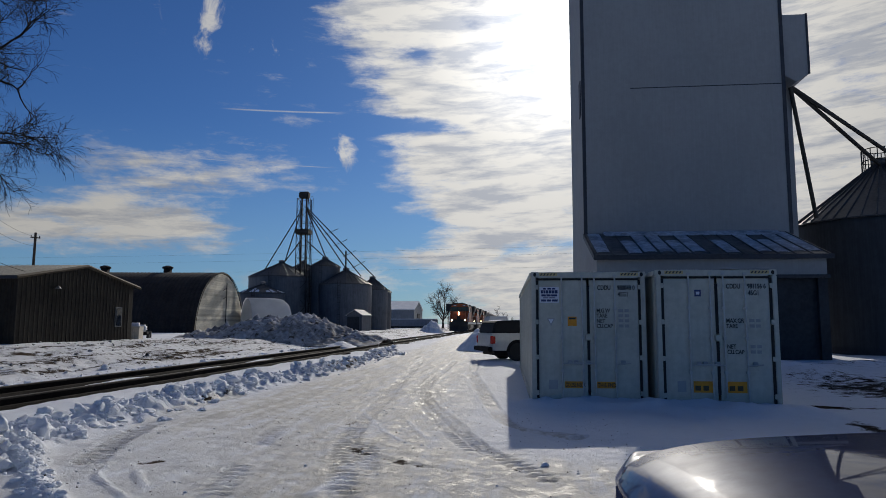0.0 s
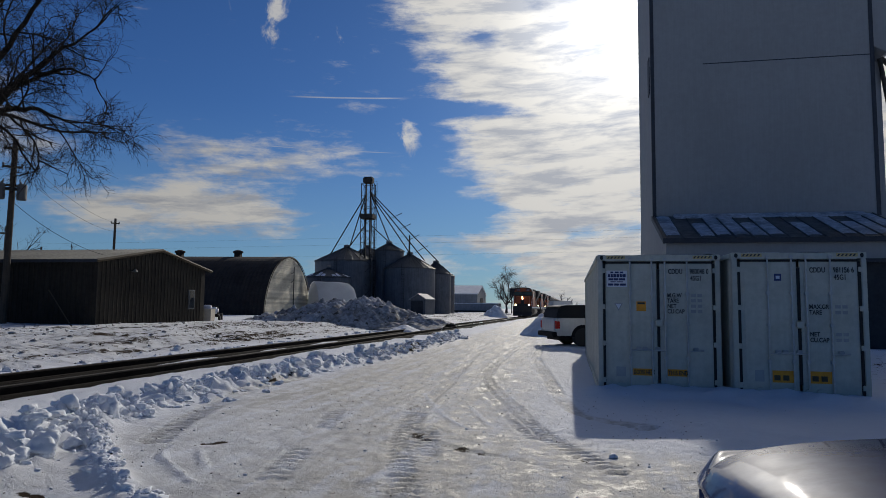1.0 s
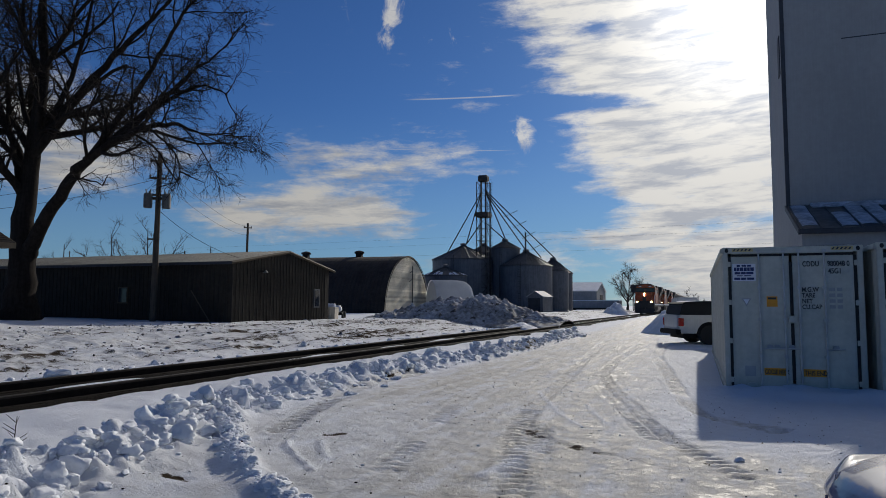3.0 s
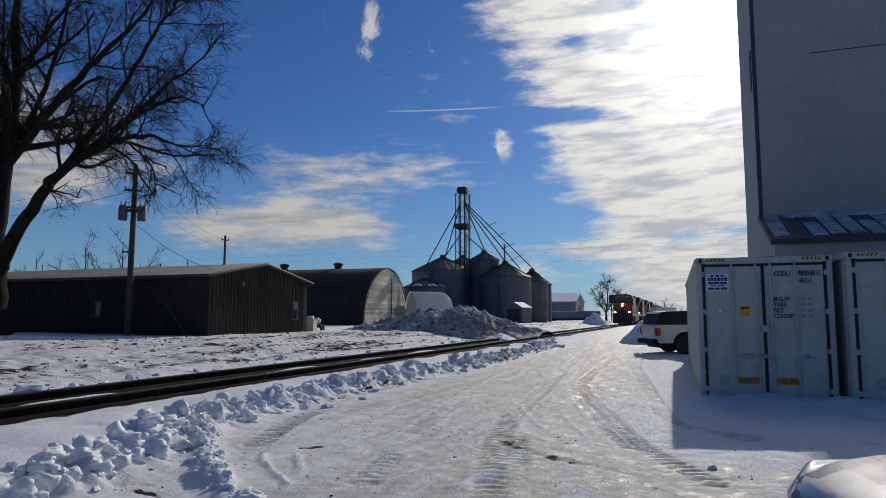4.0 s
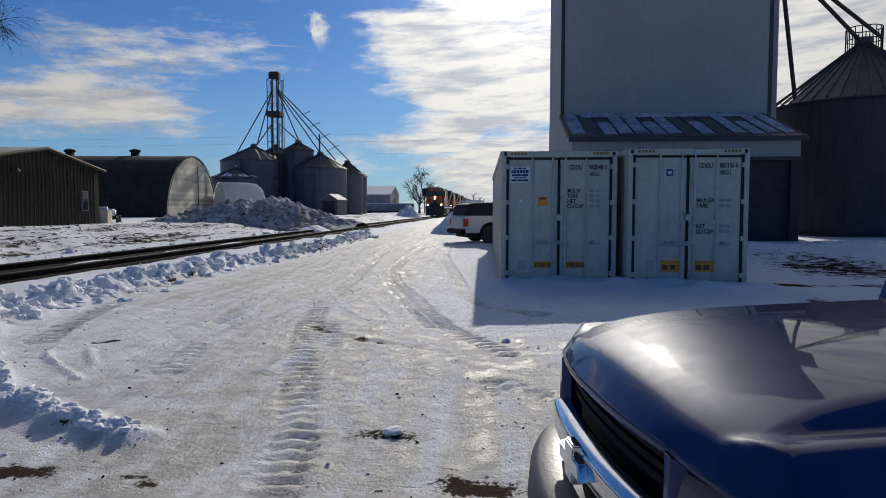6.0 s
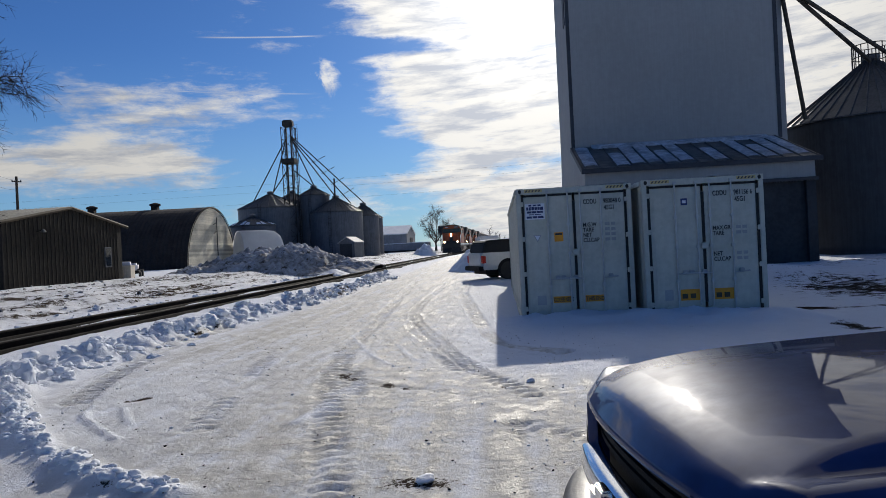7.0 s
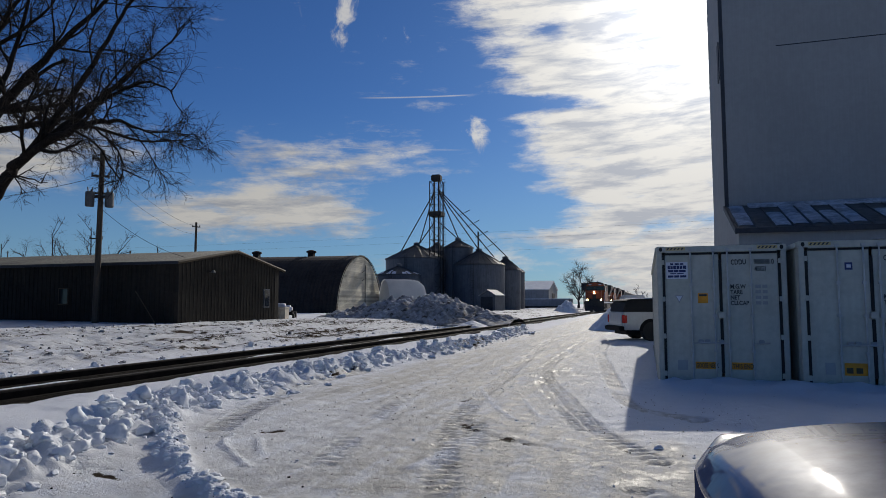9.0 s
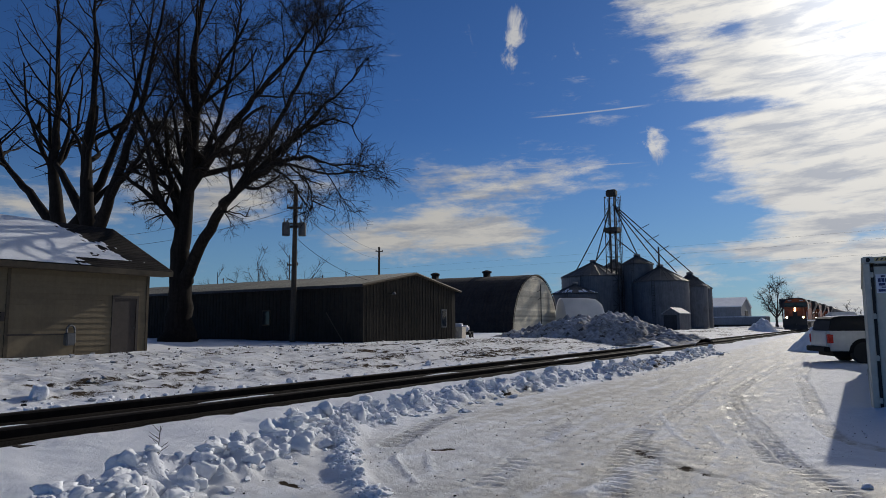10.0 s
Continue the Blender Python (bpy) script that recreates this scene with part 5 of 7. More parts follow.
# ---- house beside the track ----
def build_house():
    """Local x runs along the front wall towards the shed, local -y faces the track."""
    ang = 91.5
    h = thing("small_depot_house", pose(-22.7, 16.07, 0.45, 0, 0, ang), "small tan lap-sided building with a snow-covered shingle roof", "house")
    L, D, E_, R_ = 12.5, 7.0, 3.15, 5.2
    part("wall", box(bmesh.new(), -L, 0, 0.03, D, 0, E_), SIDING, h)
    k = 0
    for z in np.arange(0.0, E_ - 0.05, 0.2):
        for a, b in ((-L, -5.15), (-2.83, -1.50), (-0.42, -0.06)) if z < 0.8 else (((-L, -5.15), (-5.1, -1.50), (-0.42, -0.06)) if z < 2.15 else ((-L, -5.15), (-5.1, -0.06))):
            part("siding_board", prism(bmesh.new(), [(0.03, z + 0.203), (0.012, z + 0.203), (-0.012, z), (0.03, z)], "x", a, b), SIDING, h)
        part("siding_board", prism(bmesh.new(), [(0.0, z + 0.203), (0.018, z + 0.203), (0.042, z), (0.0, z)], "y", 0.08, D), SIDING, h)
        k += 1
    for x in (-0.05, -5.12):
        part("corner_board", box(bmesh.new(), x - 0.05, x + 0.055, -0.03, 0.04, 0, E_), TRIM_BROWN, h)
    door = part("door", box(bmesh.new(), -1.40, -0.52, -0.005, 0.05, 0.05, 2.10, 0.01), DOOR_BROWN, h, "brown flush door")
    for xa, xb, za, zb in ((-1.50, -1.40, 0.02, 2.20), (-0.52, -0.42, 0.02, 2.20), (-1.40, -0.52, 2.10, 2.20)):
        part("door_frame", box(bmesh.new(), xa, xb, -0.03, 0.05, za, zb), DOOR_BROWN, door)
    part("door_knob", lathe(bmesh.new(), [(0.02, -0.005), (0.02, -0.05), (0.035, -0.06), (0.02, -0.09)], (-0.62, 0, 1.0), 10, "y"), CHROME, door)
    part("doorstep", box(bmesh.new(), -1.5, -0.4, -0.35, -0.02, -0.1, 0.04, 0.02), SNOW, h)
    hatch = part("wall_panel", box(bmesh.new(), -5.06, -2.90, -0.03, 0.03, 0.0, 0.78, 0.01), SIDING, h, "plain tan plywood panel")
    part("panel_frame", box(bmesh.new(), -5.10, -2.85, -0.04, 0.03, 0.78, 0.83), DOOR_BROWN, hatch)
    meter = part("utility_meter", box(bmesh.new(), -3.25, -2.95, -0.25, 0.0, 0.42, 0.85, 0.03), CAN_GREY, h, "grey utility meter")
    bm = bmesh.new()
    pts = [(-3.2, -0.12, 0.85), (-3.2, -0.12, 1.0), (-3.12, -0.12, 1.1), (-3.0, -0.12, 1.1), (-2.92, -0.12, 1.0), (-2.9, -0.12, 0.5)]
    for a, b in zip(pts, pts[1:]):
        rod(bm, a, b, 0.035)
    part("meter_pipe", bm, CAN_GREY, meter)
    part("wall_box", box(bmesh.new(), -5.32, -5.2, -0.05, 0.0, 1.25, 1.55), DOOR_BROWN, h)
    # gable roof
    o = 0.6
    e = E_ + 0.02
    rise = (R_ - e) / (D / 2 + o)
    outline = [(-o, e), (D / 2, R_), (D + o, e), (D + o, e - 0.12), (D / 2, R_ - 0.14), (-o, e - 0.12)]
    roof = part("roof", prism(bmesh.new(), outline, "x", -L - o, o), SHINGLE, h, "dark asphalt shingle roof")
    part("gable_wall", prism(bmesh.new(), [(0.05, E_ - 0.1), (D - 0.05, E_ - 0.1), (D / 2, R_ - 0.2)], "x", -0.12, 0.0), SIDING, h)
    part("gable_wall", prism(bmesh.new(), [(0.05, E_ - 0.1), (D - 0.05, E_ - 0.1), (D / 2, R_ - 0.2)], "x", -L, -L + 0.12), SIDING, h)
    part("fascia", box(bmesh.new(), -L - o, o, -o - 0.03, -o, e - 0.2, e - 0.01), TRIM_BROWN, roof)
    part("rake_board", prism(bmesh.new(), [(-o, e - 0.18), (-o, e + 0.01), (D / 2, R_ + 0.01), (D / 2, R_ - 0.2)], "x", o, o + 0.03), TRIM_BROWN, roof)
    part("soffit", box(bmesh.new(), -L - o, o, -o, 0.03, e - 0.19, e - 0.15), TRIM_BROWN, roof)
    for k in range(1, 24):
        t = k / 24
        y = -o + (D / 2 + o) * t
        part("shingle_course", prism(bmesh.new(), [(y - 0.005, e + rise * (y + o) - 0.004), (y + 0.17, e + rise * (y + 0.17 + o) + 0.001), (y + 0.17, e + rise * (y + 0.17 + o) + 0.003), (y - 0.005, e + rise * (y + o) + 0.014)], "x", -L - o, o), SHINGLE, roof)
    # snow on the front slope, ragged towards the near end
    bm = bmesh.new()
    nx, ny = 300, 76
    grid = {}
    for i in range(nx + 1):
        for j in range(ny + 1):
            t = j / ny
            x = -L - o + (L + 2 * o) * i / nx
            y = -o + (D / 2 + o) * t
            ragged = 0.55 * noise.noise((x * 0.9, t * 4, 3)) + 0.45 * noise.noise((x * 2.6, t * 11, 5)) + 0.25 * noise.noise((x * 7, t * 26, 8))
            edge = -0.6 + 1.7 * ragged - 2.4 * max(0.0, t - 0.35)
            holes = noise.noise((x * 1.7, t * 9, 21)) + 0.6 * noise.noise((x * 6, t * 26, 22)) > 0.62 and x > edge - 1.6
            keep = x < edge and not (t < 0.15 and x > -2.6 + 2.5 * ragged) and not holes
            if keep:
                grid[i, j] = bm.verts.new((x, y, e + rise * (y + o) + 0.035 + 0.02 * noise.noise((x * 1.5, y * 1.5, 0))))
    for (i, j) in list(grid):
        q = [(i, j), (i + 1, j), (i + 1, j + 1), (i, j + 1)]
        if all(k in grid for k in q):
            bm.faces.new([grid[k] for k in q])
    bmesh.ops.delete(bm, geom=[w for w in bm.verts if not w.link_faces], context="VERTS")
    part("roof_snow", bm, SNOW, roof, "ragged melting snow", smooth=True)


build_house()


# ---- trees ----
def grow(seed, limbs, levels, trunk_r, thick=1.0, twig_drop=0.0, spread=1.0, twig_len=1.0, density=1.0, bare=0.22):
    """Branches as (points, radii) lists: first the given limbs, then ever finer ones along them."""
    rng = random.Random(seed)
    coarse, fine = [], []

    def bend(start, way, length, r0, r1, n, wander, lift):
        pts, p, d = [Vector(start)], Vector(start), Vector(way).normalized()
        for k in range(n):
            d = (d + Vector((rng.uniform(-1, 1), rng.uniform(-1, 1), rng.uniform(-1, 1))) * wander + Vector((0, 0, lift))).normalized()
            p = p + d * (length / n)
            pts.append(p.copy())
        return pts, [r0 + (r1 - r0) * k / n for k in range(n + 1)]

    def branch(pts, radii, level):
        (coarse if level < 2 else fine).append((pts, radii, level))
        if level >= levels:
            return
        total = sum((b - a).length for a, b in zip(pts, pts[1:]))
        count = max(2, int(density * (total * (1.15, 2.0, 4.4, 5.0)[level] + 1)))
        for _ in range(count):
            s = rng.uniform(bare if level == 0 else 0.12, 1.0) ** 0.85 * (len(pts) - 1)
            k = min(int(s), len(pts) - 2)
            p = pts[k].lerp(pts[k + 1], s - k)
            d = (pts[k + 1] - pts[k]).normalized()
            side = d.cross(Vector((rng.uniform(-1, 1), rng.uniform(-1, 1), rng.uniform(-1, 1)))).normalized()
            lean = rng.uniform(0.45, 0.95) * spread
            way = d * (1 - 0.45 * lean) + side * lean
            r = (radii[k] + (radii[k + 1] - radii[k]) * (s - k)) * rng.uniform(0.35, 0.6)
            remain = 1 - 0.45 * s / (len(pts) - 1)
            length = (total * rng.uniform(0.25, 0.48), total * rng.uniform(0.3, 0.55), rng.uniform(0.7, 1.5), rng.uniform(0.35, 0.8))[level] * remain * (twig_len if level >= 2 else 1)
            r = max(r, (0.034, 0.018, 0.0105, 0.0075)[level] * thick)
            drop = -twig_drop if (level >= 1 and rng.random() < 0.55) else 0.05
            q, rr = bend(p, way, length, r, r * 0.35, (7, 5, 4, 3)[level], 0.22, drop)
            branch(q, rr, level + 1)

    for start, stops, r0, r1 in limbs:
        pts = [Vector(p) for p in curve_line([start, *stops], 5)]
        n = len(pts) - 1
        pts = [p + Vector((rng.uniform(-1, 1), rng.uniform(-1, 1), rng.uniform(-1, 1))) * 0.07 * (k > 0) for k, p in enumerate(pts)]
        branch(pts, [(r0 + (r1 - r0) * (k / n) ** 0.8) * (1 + (0.45 * math.exp(-pts[k].z / 0.7) if start[2] == 0 else 0)) for k in range(n + 1)], 0)
    return coarse, fine


def tubes(name, branches, mat, sides):
    verts, faces = [], []
    for pts, radii, level in branches:
        n = sides[min(level, len(sides) - 1)]
        base = len(verts)
        u = (pts[1] - pts[0]).orthogonal().normalized()
        for k, (p, r) in enumerate(zip(pts, radii)):
            d = (pts[min(k + 1, len(pts) - 1)] - pts[max(k - 1, 0)]).normalized()
            u = (u - d * u.dot(d)).normalized()
            w = d.cross(u)
            for j in range(n):
                a = 2 * math.pi * j / n
                verts.append(p + (u * math.cos(a) + w * math.sin(a)) * r)
        for k in range(len(pts) - 1):
            for j in range(n):
                a, b = base + k * n + j, base + k * n + (j + 1) % n
                faces.append((a, b, b + n, a + n))
    me = bpy.data.meshes.new(name)
    me.from_pydata(verts, [], faces)
    me.polygons.foreach_set("use_smooth", [True] * len(me.polygons))
    me.materials.append(mat)
    return me


def bare_tree(at, label, seed, limbs, levels=3, mats=None, **kw):
    t = thing("bare_tree", at, label, "tree", "bare winter trees")
    coarse, fine = grow(seed, limbs, levels, 0.5, **kw)
    bark, twig = mats or (BARK, TWIG)
    for name, branches, mat, sides in (("trunk", coarse, bark, (12, 7)), ("crown", fine, twig, (4, 4, 4, 3, 3))):
        ob = new(name, tubes(name, branches, mat, sides))
        ob.parent = t
    return t


# the great tree between house and shed: a short trunk that forks low
bare_tree(pose(-31.6, 24.0, 0.5), "large bare spreading tree with a thick forked trunk", 4, [
    ((0, 0, 0), [(0.0, 0, 2.0), (-0.1, 0, 5.2), (0.0, 0.2, 8.5), (0.5, 0.2, 12.8), (0.5, 0, 17.5), (1.0, 0.4, 21.0)], 0.84, 0.05),
    ((0.2, 0, 3.2), [(1.2, -0.2, 4.4), (3.4, -0.5, 6.6), (5.0, -0.8, 7.7), (8.2, -1.0, 8.8), (10.6, -1.3, 8.8), (12.4, -1.5, 8.2)], 0.44, 0.03),
    ((5.0, -0.8, 7.7), [(7.8, 0.0, 10.0), (10.0, 0.3, 11.6), (12.2, 0.4, 12.9)], 0.22, 0.02),
    ((6.2, -0.8, 8.2), [(9.0, -0.3, 10.2), (11.2, -0.2, 10.8), (12.6, -0.2, 10.2)], 0.15, 0.02),
    ((0.1, 0.1, 8.5), [(2.5, 0.8, 11.8), (4.7, 1.2, 13.9), (6.8, 1.6, 15.8), (8.6, 1.8, 17.6)], 0.30, 0.03),
    ((3.4, -0.5, 6.6), [(5.6, 0.4, 10.0), (7.6, 0.8, 13.0), (9.2, 1.0, 15.4), (10.6, 1.0, 16.8)], 0.22, 0.02),
    ((-0.2, 0.0, 6.6), [(-1.3, 0.3, 9.0), (-4.0, 0.6, 11.8), (-7.2, 0.4, 14.9)], 0.32, 0.03),
    ((0.0, 0.2, 8.4), [(-1.4, 1.0, 11.6), (-2.4, 1.6, 15.2), (-3.2, 2.0, 19.4)], 0.24, 0.03),
    ((0.2, 0.1, 9.0), [(1.4, 0.8, 12.0), (2.6, 1.0, 16.0), (3.2, 1.2, 20.5)], 0.21, 0.03),
    ((-1.3, 0.3, 9.0), [(-2.4, -0.4, 12.0), (-4.0, -0.8, 16.0), (-4.4, -1.0, 20.0)], 0.18, 0.02),
    ((8.4, -1.0, 8.8), [(9.6, -1.2, 8.5), (10.8, -1.3, 7.4), (11.4, -1.4, 6.3)], 0.08, 0.015),
    ((3.4, -0.6, 6.6), [(5.0, -1.2, 6.8), (7.0, -1.4, 6.3)], 0.09, 0.015)],
    levels=4, twig_drop=0.15, density=1.02, bare=0.3)
for at, seed, k in ((pose(-37.6, 22.2, 0.6), 7, 1.1), (pose(-41.5, 22.6, 0.6, 0, 0, 20), 8, 1.15)):
    bare_tree(at, "tall bare tree behind the small house", seed, [
        ((0, 0, 0), [(0.1, 0, 3.5), (-0.4, 0, 7.5), (-1.0, 0, 11.0), (-1.2, 0.4, 15.5), (-2.0, 0.5, 21.0 * k)], 0.80, 0.05),
        ((0.0, 0, 5.5), [(1.8, 0, 8.5), (3.2, 0.3, 12), (4.5, 0.5, 16), (5.5, 0.6, 19.5 * k)], 0.42, 0.03),
        ((-0.3, 0, 6.8), [(-2.6, 0, 9.4), (-5.4, 0.2, 12.6), (-6.6, 0.3, 17.5 * k)], 0.40, 0.03),
        ((0.6, 0, 7.2), [(3.4, -0.2, 9.4), (6.4, -0.4, 11.2), (8.6, -0.4, 13.6)], 0.24, 0.02)], levels=3, twig_drop=0.12, density=0.5, twig_len=1.25, bare=0.42)
# far trees
bare_tree(pose(-16.0, 150.0, 0.3), "far small bare tree beside the track", 11, [
    ((0, 0, 0), [(0, 0, 2.2), (0.3, 0, 4.5), (0.2, 0, 8.6)], 0.28, 0.04), ((0, 0, 1.8), [(-1.4, 0, 4.0), (-2.6, 0, 6.6)], 0.18, 0.03),
    ((0, 0, 2.0), [(1.5, 0, 4.2), (2.6, 0, 6.2)], 0.18, 0.03), ((0.1, 0, 3.4), [(-0.8, 0.4, 5.6), (-1.2, 0.4, 8.2)], 0.14, 0.03)], levels=3, mats=(BRANCH_FAR, BRANCH_FAR), density=1.4, twig_len=1.15, thick=1.8)
for x, y, s in ((-7.5, 250, 1.0), (-10.5, 262, 0.8), (-4.0, 258, 0.7), (-82, 95, 0.9), (-90, 105, 1.0), (-74, 100, 0.8), (-100, 90, 1.1), (-66, 92, 0.7), (-62, 62, 1.5), (-70, 64, 1.45), (-77, 63, 1.3), (-56, 66, 1.2)):
    bare_tree(pose(x, y, 0.2), "far bushy bare tree on the skyline", int(abs(x) * 3 + y), [
        ((0, 0, 0), [(0, 0, 1.5 * s), (0.3, 0, 3.5 * s), (0.2, 0, 6.8 * s)], 0.22, 0.04), ((0, 0, 0.8), [(-1.6 * s, 0, 3.2 * s), (-3.0 * s, 0, 5.2 * s)], 0.16, 0.03),
        ((0, 0, 0.9), [(1.6 * s, 0, 3.2 * s), (3.0 * s, 0, 5.0 * s)], 0.16, 0.03)], levels=3, mats=(BRANCH_FAR, BRANCH_FAR), density=1.0, thick=1.2 if y < 150 else 2.4)


# ---- vehicles ----
def wheel(parent, x, y, z, r, width, axis="y"):
    """A tyre with its rim; the axle runs along an axis."""
    def turned(profile):
        return lathe(bmesh.new(), profile, (x, y, z), 28, axis)
    w = width / 2
    tyre = part("wheel", turned([(r * 0.62, -w), (r * 0.9, -w), (r, -w * 0.7), (r, w * 0.7), (r * 0.9, w), (r * 0.62, w)]), TYRE, parent)
    part("rim", turned([(r * 0.60, -w * 0.8), (r * 0.60, w * 0.86), (r * 0.5, w * 0.7), (r * 0.2, w * 0.78), (r * 0.05, w * 0.8)]), RIM, tyre)
    part("rim", turned([(r * 0.60, w * 0.8), (r * 0.60, -w * 0.86), (r * 0.5, -w * 0.7), (r * 0.2, -w * 0.78), (r * 0.05, -w * 0.8)]), RIM, tyre)
    return tyre


def loft(bm, sections, close=False):
    """A skin through sections of equal point counts."""
    grid = [[bm.verts.new(p) for p in s] for s in sections]
    for a, b in zip(grid, grid[1:]):
        for k in range(len(a) - 1):
            bm.faces.new((a[k], a[k + 1], b[k + 1], b[k]))
    if close:
        bm.faces.new(grid[0][::-1])
        bm.faces.new(grid[-1])
    bmesh.ops.recalc_face_normals(bm, faces=bm.faces)
    return bm


def soft_min(a, b, k):
    """The lesser of two, rounded over where they meet."""
    h = max(k - abs(a - b), 0.0) / k
    return min(a, b) - h * h * k * 0.25


def hood_z(x, y):
    """Height of the hood and fender tops, x behind the nose: a raised flat middle, a sloped lip, lower crowned fenders."""
    a = abs(y)
    wide = 0.69 + 0.03 * x
    middle = 1.24 + 0.025 * x - 0.15 * math.exp(-x / 0.25) - 0.03 * (a / 0.7) ** 2
    fender = 1.085 + 0.05 * x + 0.035 * math.sin(math.pi * min(max((a - wide) / (1.0 - wide), 0.0), 1.0)) - 0.10 * float(step(a, 0.86, 1.0)) ** 1.5
    side = fender - 0.02 + max(0.0, (wide + 0.11 - a)) * 1.1
    top = max(soft_min(middle, side, 0.018), fender)
    lip = 1.04 - 0.04 * float(step(a, 0.55, 1.0)) + 1.25 * x
    return soft_min(top, lip, 0.018)


def pickup_near():
    """A blue pickup; local x runs back from its nose, y across, z up from the ground."""
    p = thing("pickup_truck", pose(1.13, 2.56, -0.225, 0, 0, 8.0), "dark blue pickup truck with a wet salt-stained hood", "pickup truck")
    ys = [-1.0 + 2.0 * k / 100 for k in range(101)]
    xs = [0.0, 0.012] + [0.02 * k for k in range(1, 16)] + [0.3 + 0.075 * k for k in range(1, 20)]
    nose = lambda y: 0.16 * abs(y) ** 2.4
    rows = [[(x + nose(y) * (1 - min(x, 1.6) / 1.6), y, hood_z(x, y)) for y in ys] for x in xs]
    part("hood", sheet(bmesh.new(), rows), BLUE_PAINT, p, "dark blue hood with dried salt stains", smooth=True)
    # rolled edge under the hood's lip
    rows = [[(nose(y) + dx, y, hood_z(0.0, y) - dz) for y in ys] for dz, dx in ((0.0, 0.0), (0.012, -0.008), (0.03, -0.006), (0.045, 0.03))]
    part("hood_lip", sheet(bmesh.new(), rows), BLUE_PAINT, p, smooth=True)
    part("grille_backing", sheet(bmesh.new(), [[(0.09 + nose(y), y, z) for y in ys] for z in (1.04, 0.42)]), PLASTIC, p)
    grille = part("grille", loft(bmesh.new(), [[(nose(y) + dx, y, z) for y in np.linspace(-0.58, 0.58, 21)] for z, dx in ((1.01, 0.06), (1.005, 0.02), (0.99, 0.02), (0.985, 0.07))]), PLASTIC, p)
    for z in (0.97, 0.93, 0.89, 0.68, 0.64):
        part("grille_slat", loft(bmesh.new(), [[(nose(y) + 0.045 + dx, y, z + dz) for y in np.linspace(-0.57, 0.57, 21)] for dx, dz in ((0.02, 0.012), (0, 0.012), (0, -0.012), (0.02, -0.012))]), PLASTIC, grille)
    bar = part("chrome_bar", loft(bmesh.new(), [[(nose(y) - 0.05 + dx, y, 0.775 + dz) for y in np.linspace(-0.60, 0.60, 25)] for dx, dz in ((0.09, 0.060), (0.012, 0.052), (0, 0.03), (0, -0.03), (0.012, -0.052), (0.09, -0.060))]), CHROME, p, "chrome grille bar", smooth=True)
    bm = bmesh.new()
    prism(bm, [(-0.14, 0.745), (-0.12, 0.805), (-0.055, 0.805), (-0.055, 0.845), (0.055, 0.845), (0.055, 0.805), (0.14, 0.805), (0.12, 0.745), (0.055, 0.745), (0.055, 0.705), (-0.055, 0.705), (-0.055, 0.745)], "x", -0.085, -0.045, 0.006)
    part("badge", bm, CHROME, bar, "plain chrome badge")
    for side in (-1, 1):
        part("grille_surround", loft(bmesh.new(), [[(nose(y) + dx, y, top + (low - top) * q) for q in (0, 0.25, 0.5, 0.75, 1)] for y, dx, top, low in ((side * 0.57, 0.03, 1.02, 0.66), (side * 0.585, -0.012, 1.02, 0.64), (side * 0.625, -0.012, 1.01, 0.64), (side * 0.64, 0.03, 1.01, 0.66))]), BLUE_PAINT, p, smooth=True)
        lens_ = part("headlight", loft(bmesh.new(), [[(nose(y) + 0.012 + 0.35 * max(0.0, abs(y) - 0.9) - 0.03 * math.sin(math.pi * q), y, top + (low - top) * q) for y, top, low in ((side * (0.645 + 0.345 * k / 10), 0.985 - 0.02 * k / 10, 0.72 + 0.05 * k / 10) for k in range(11))] for q in (0, 0.2, 0.4, 0.6, 0.8, 1)]), LENS, p, "clear headlight lens", smooth=True)
        part("reflector", lathe(bmesh.new(), [(0.03, 0.16), (0.08, 0.10), (0.085, 0.08)], (nose(0.8), side * 0.80, 0.86), 16, "x"), CHROME, lens_)
        # fender with its wheel arch
        rows = []
        for k in range(25):
            x = 0.15 + 1.6 * k / 24
            arch = math.sqrt(0.48**2 - (x - 0.95) ** 2) if abs(x - 0.95) < 0.48 else 0.0
            low, top = 0.46 + arch, hood_z(x, side * 1.0)
            inset = 0.10 * max(0.0, 1 - (x - 0.15) / 0.35) ** 2
            rows.append([(x, side * (1.0 - inset * 0.3), top), (x, side * (1.022 - inset * 0.6), top - 0.05), (x, side * (1.032 - inset), top - 0.12), (x, side * (1.03 - inset), min(low + 0.02, top - 0.13)), (x, side * (1.02 - inset), min(low, top - 0.14))])
        part("fender", sheet(bmesh.new(), rows), BLUE_PAINT, p, smooth=True)
        part("wheel_flare", loft(bmesh.new(), [[(0.95 + (0.48 + dr) * math.cos(a), side * y, 0.46 + (0.48 + dr) * math.sin(a)) for a in np.linspace(0, math.pi, 18)] for dr, y in ((0.04, 1.02), (0.035, 1.06), (0.0, 1.06), (-0.02, 0.98))]), PLASTIC, p, smooth=True)
        wheel(p, 0.95, side * 0.88, 0.42, 0.41, 0.28)
        wheel(p, 4.1, side * 0.88, 0.42, 0.41, 0.28)
        mirror = part("mirror", box(bmesh.new(), 2.1, 2.27, 1.06 if side > 0 else -1.32, 1.32 if side > 0 else -1.06, 1.34, 1.60, 0.04), PLASTIC, p)
        part("mirror_arm", rod(bmesh.new(), (2.15, side * 0.9, 1.32), (2.18, side * 1.1, 1.40), 0.025), PLASTIC, mirror)
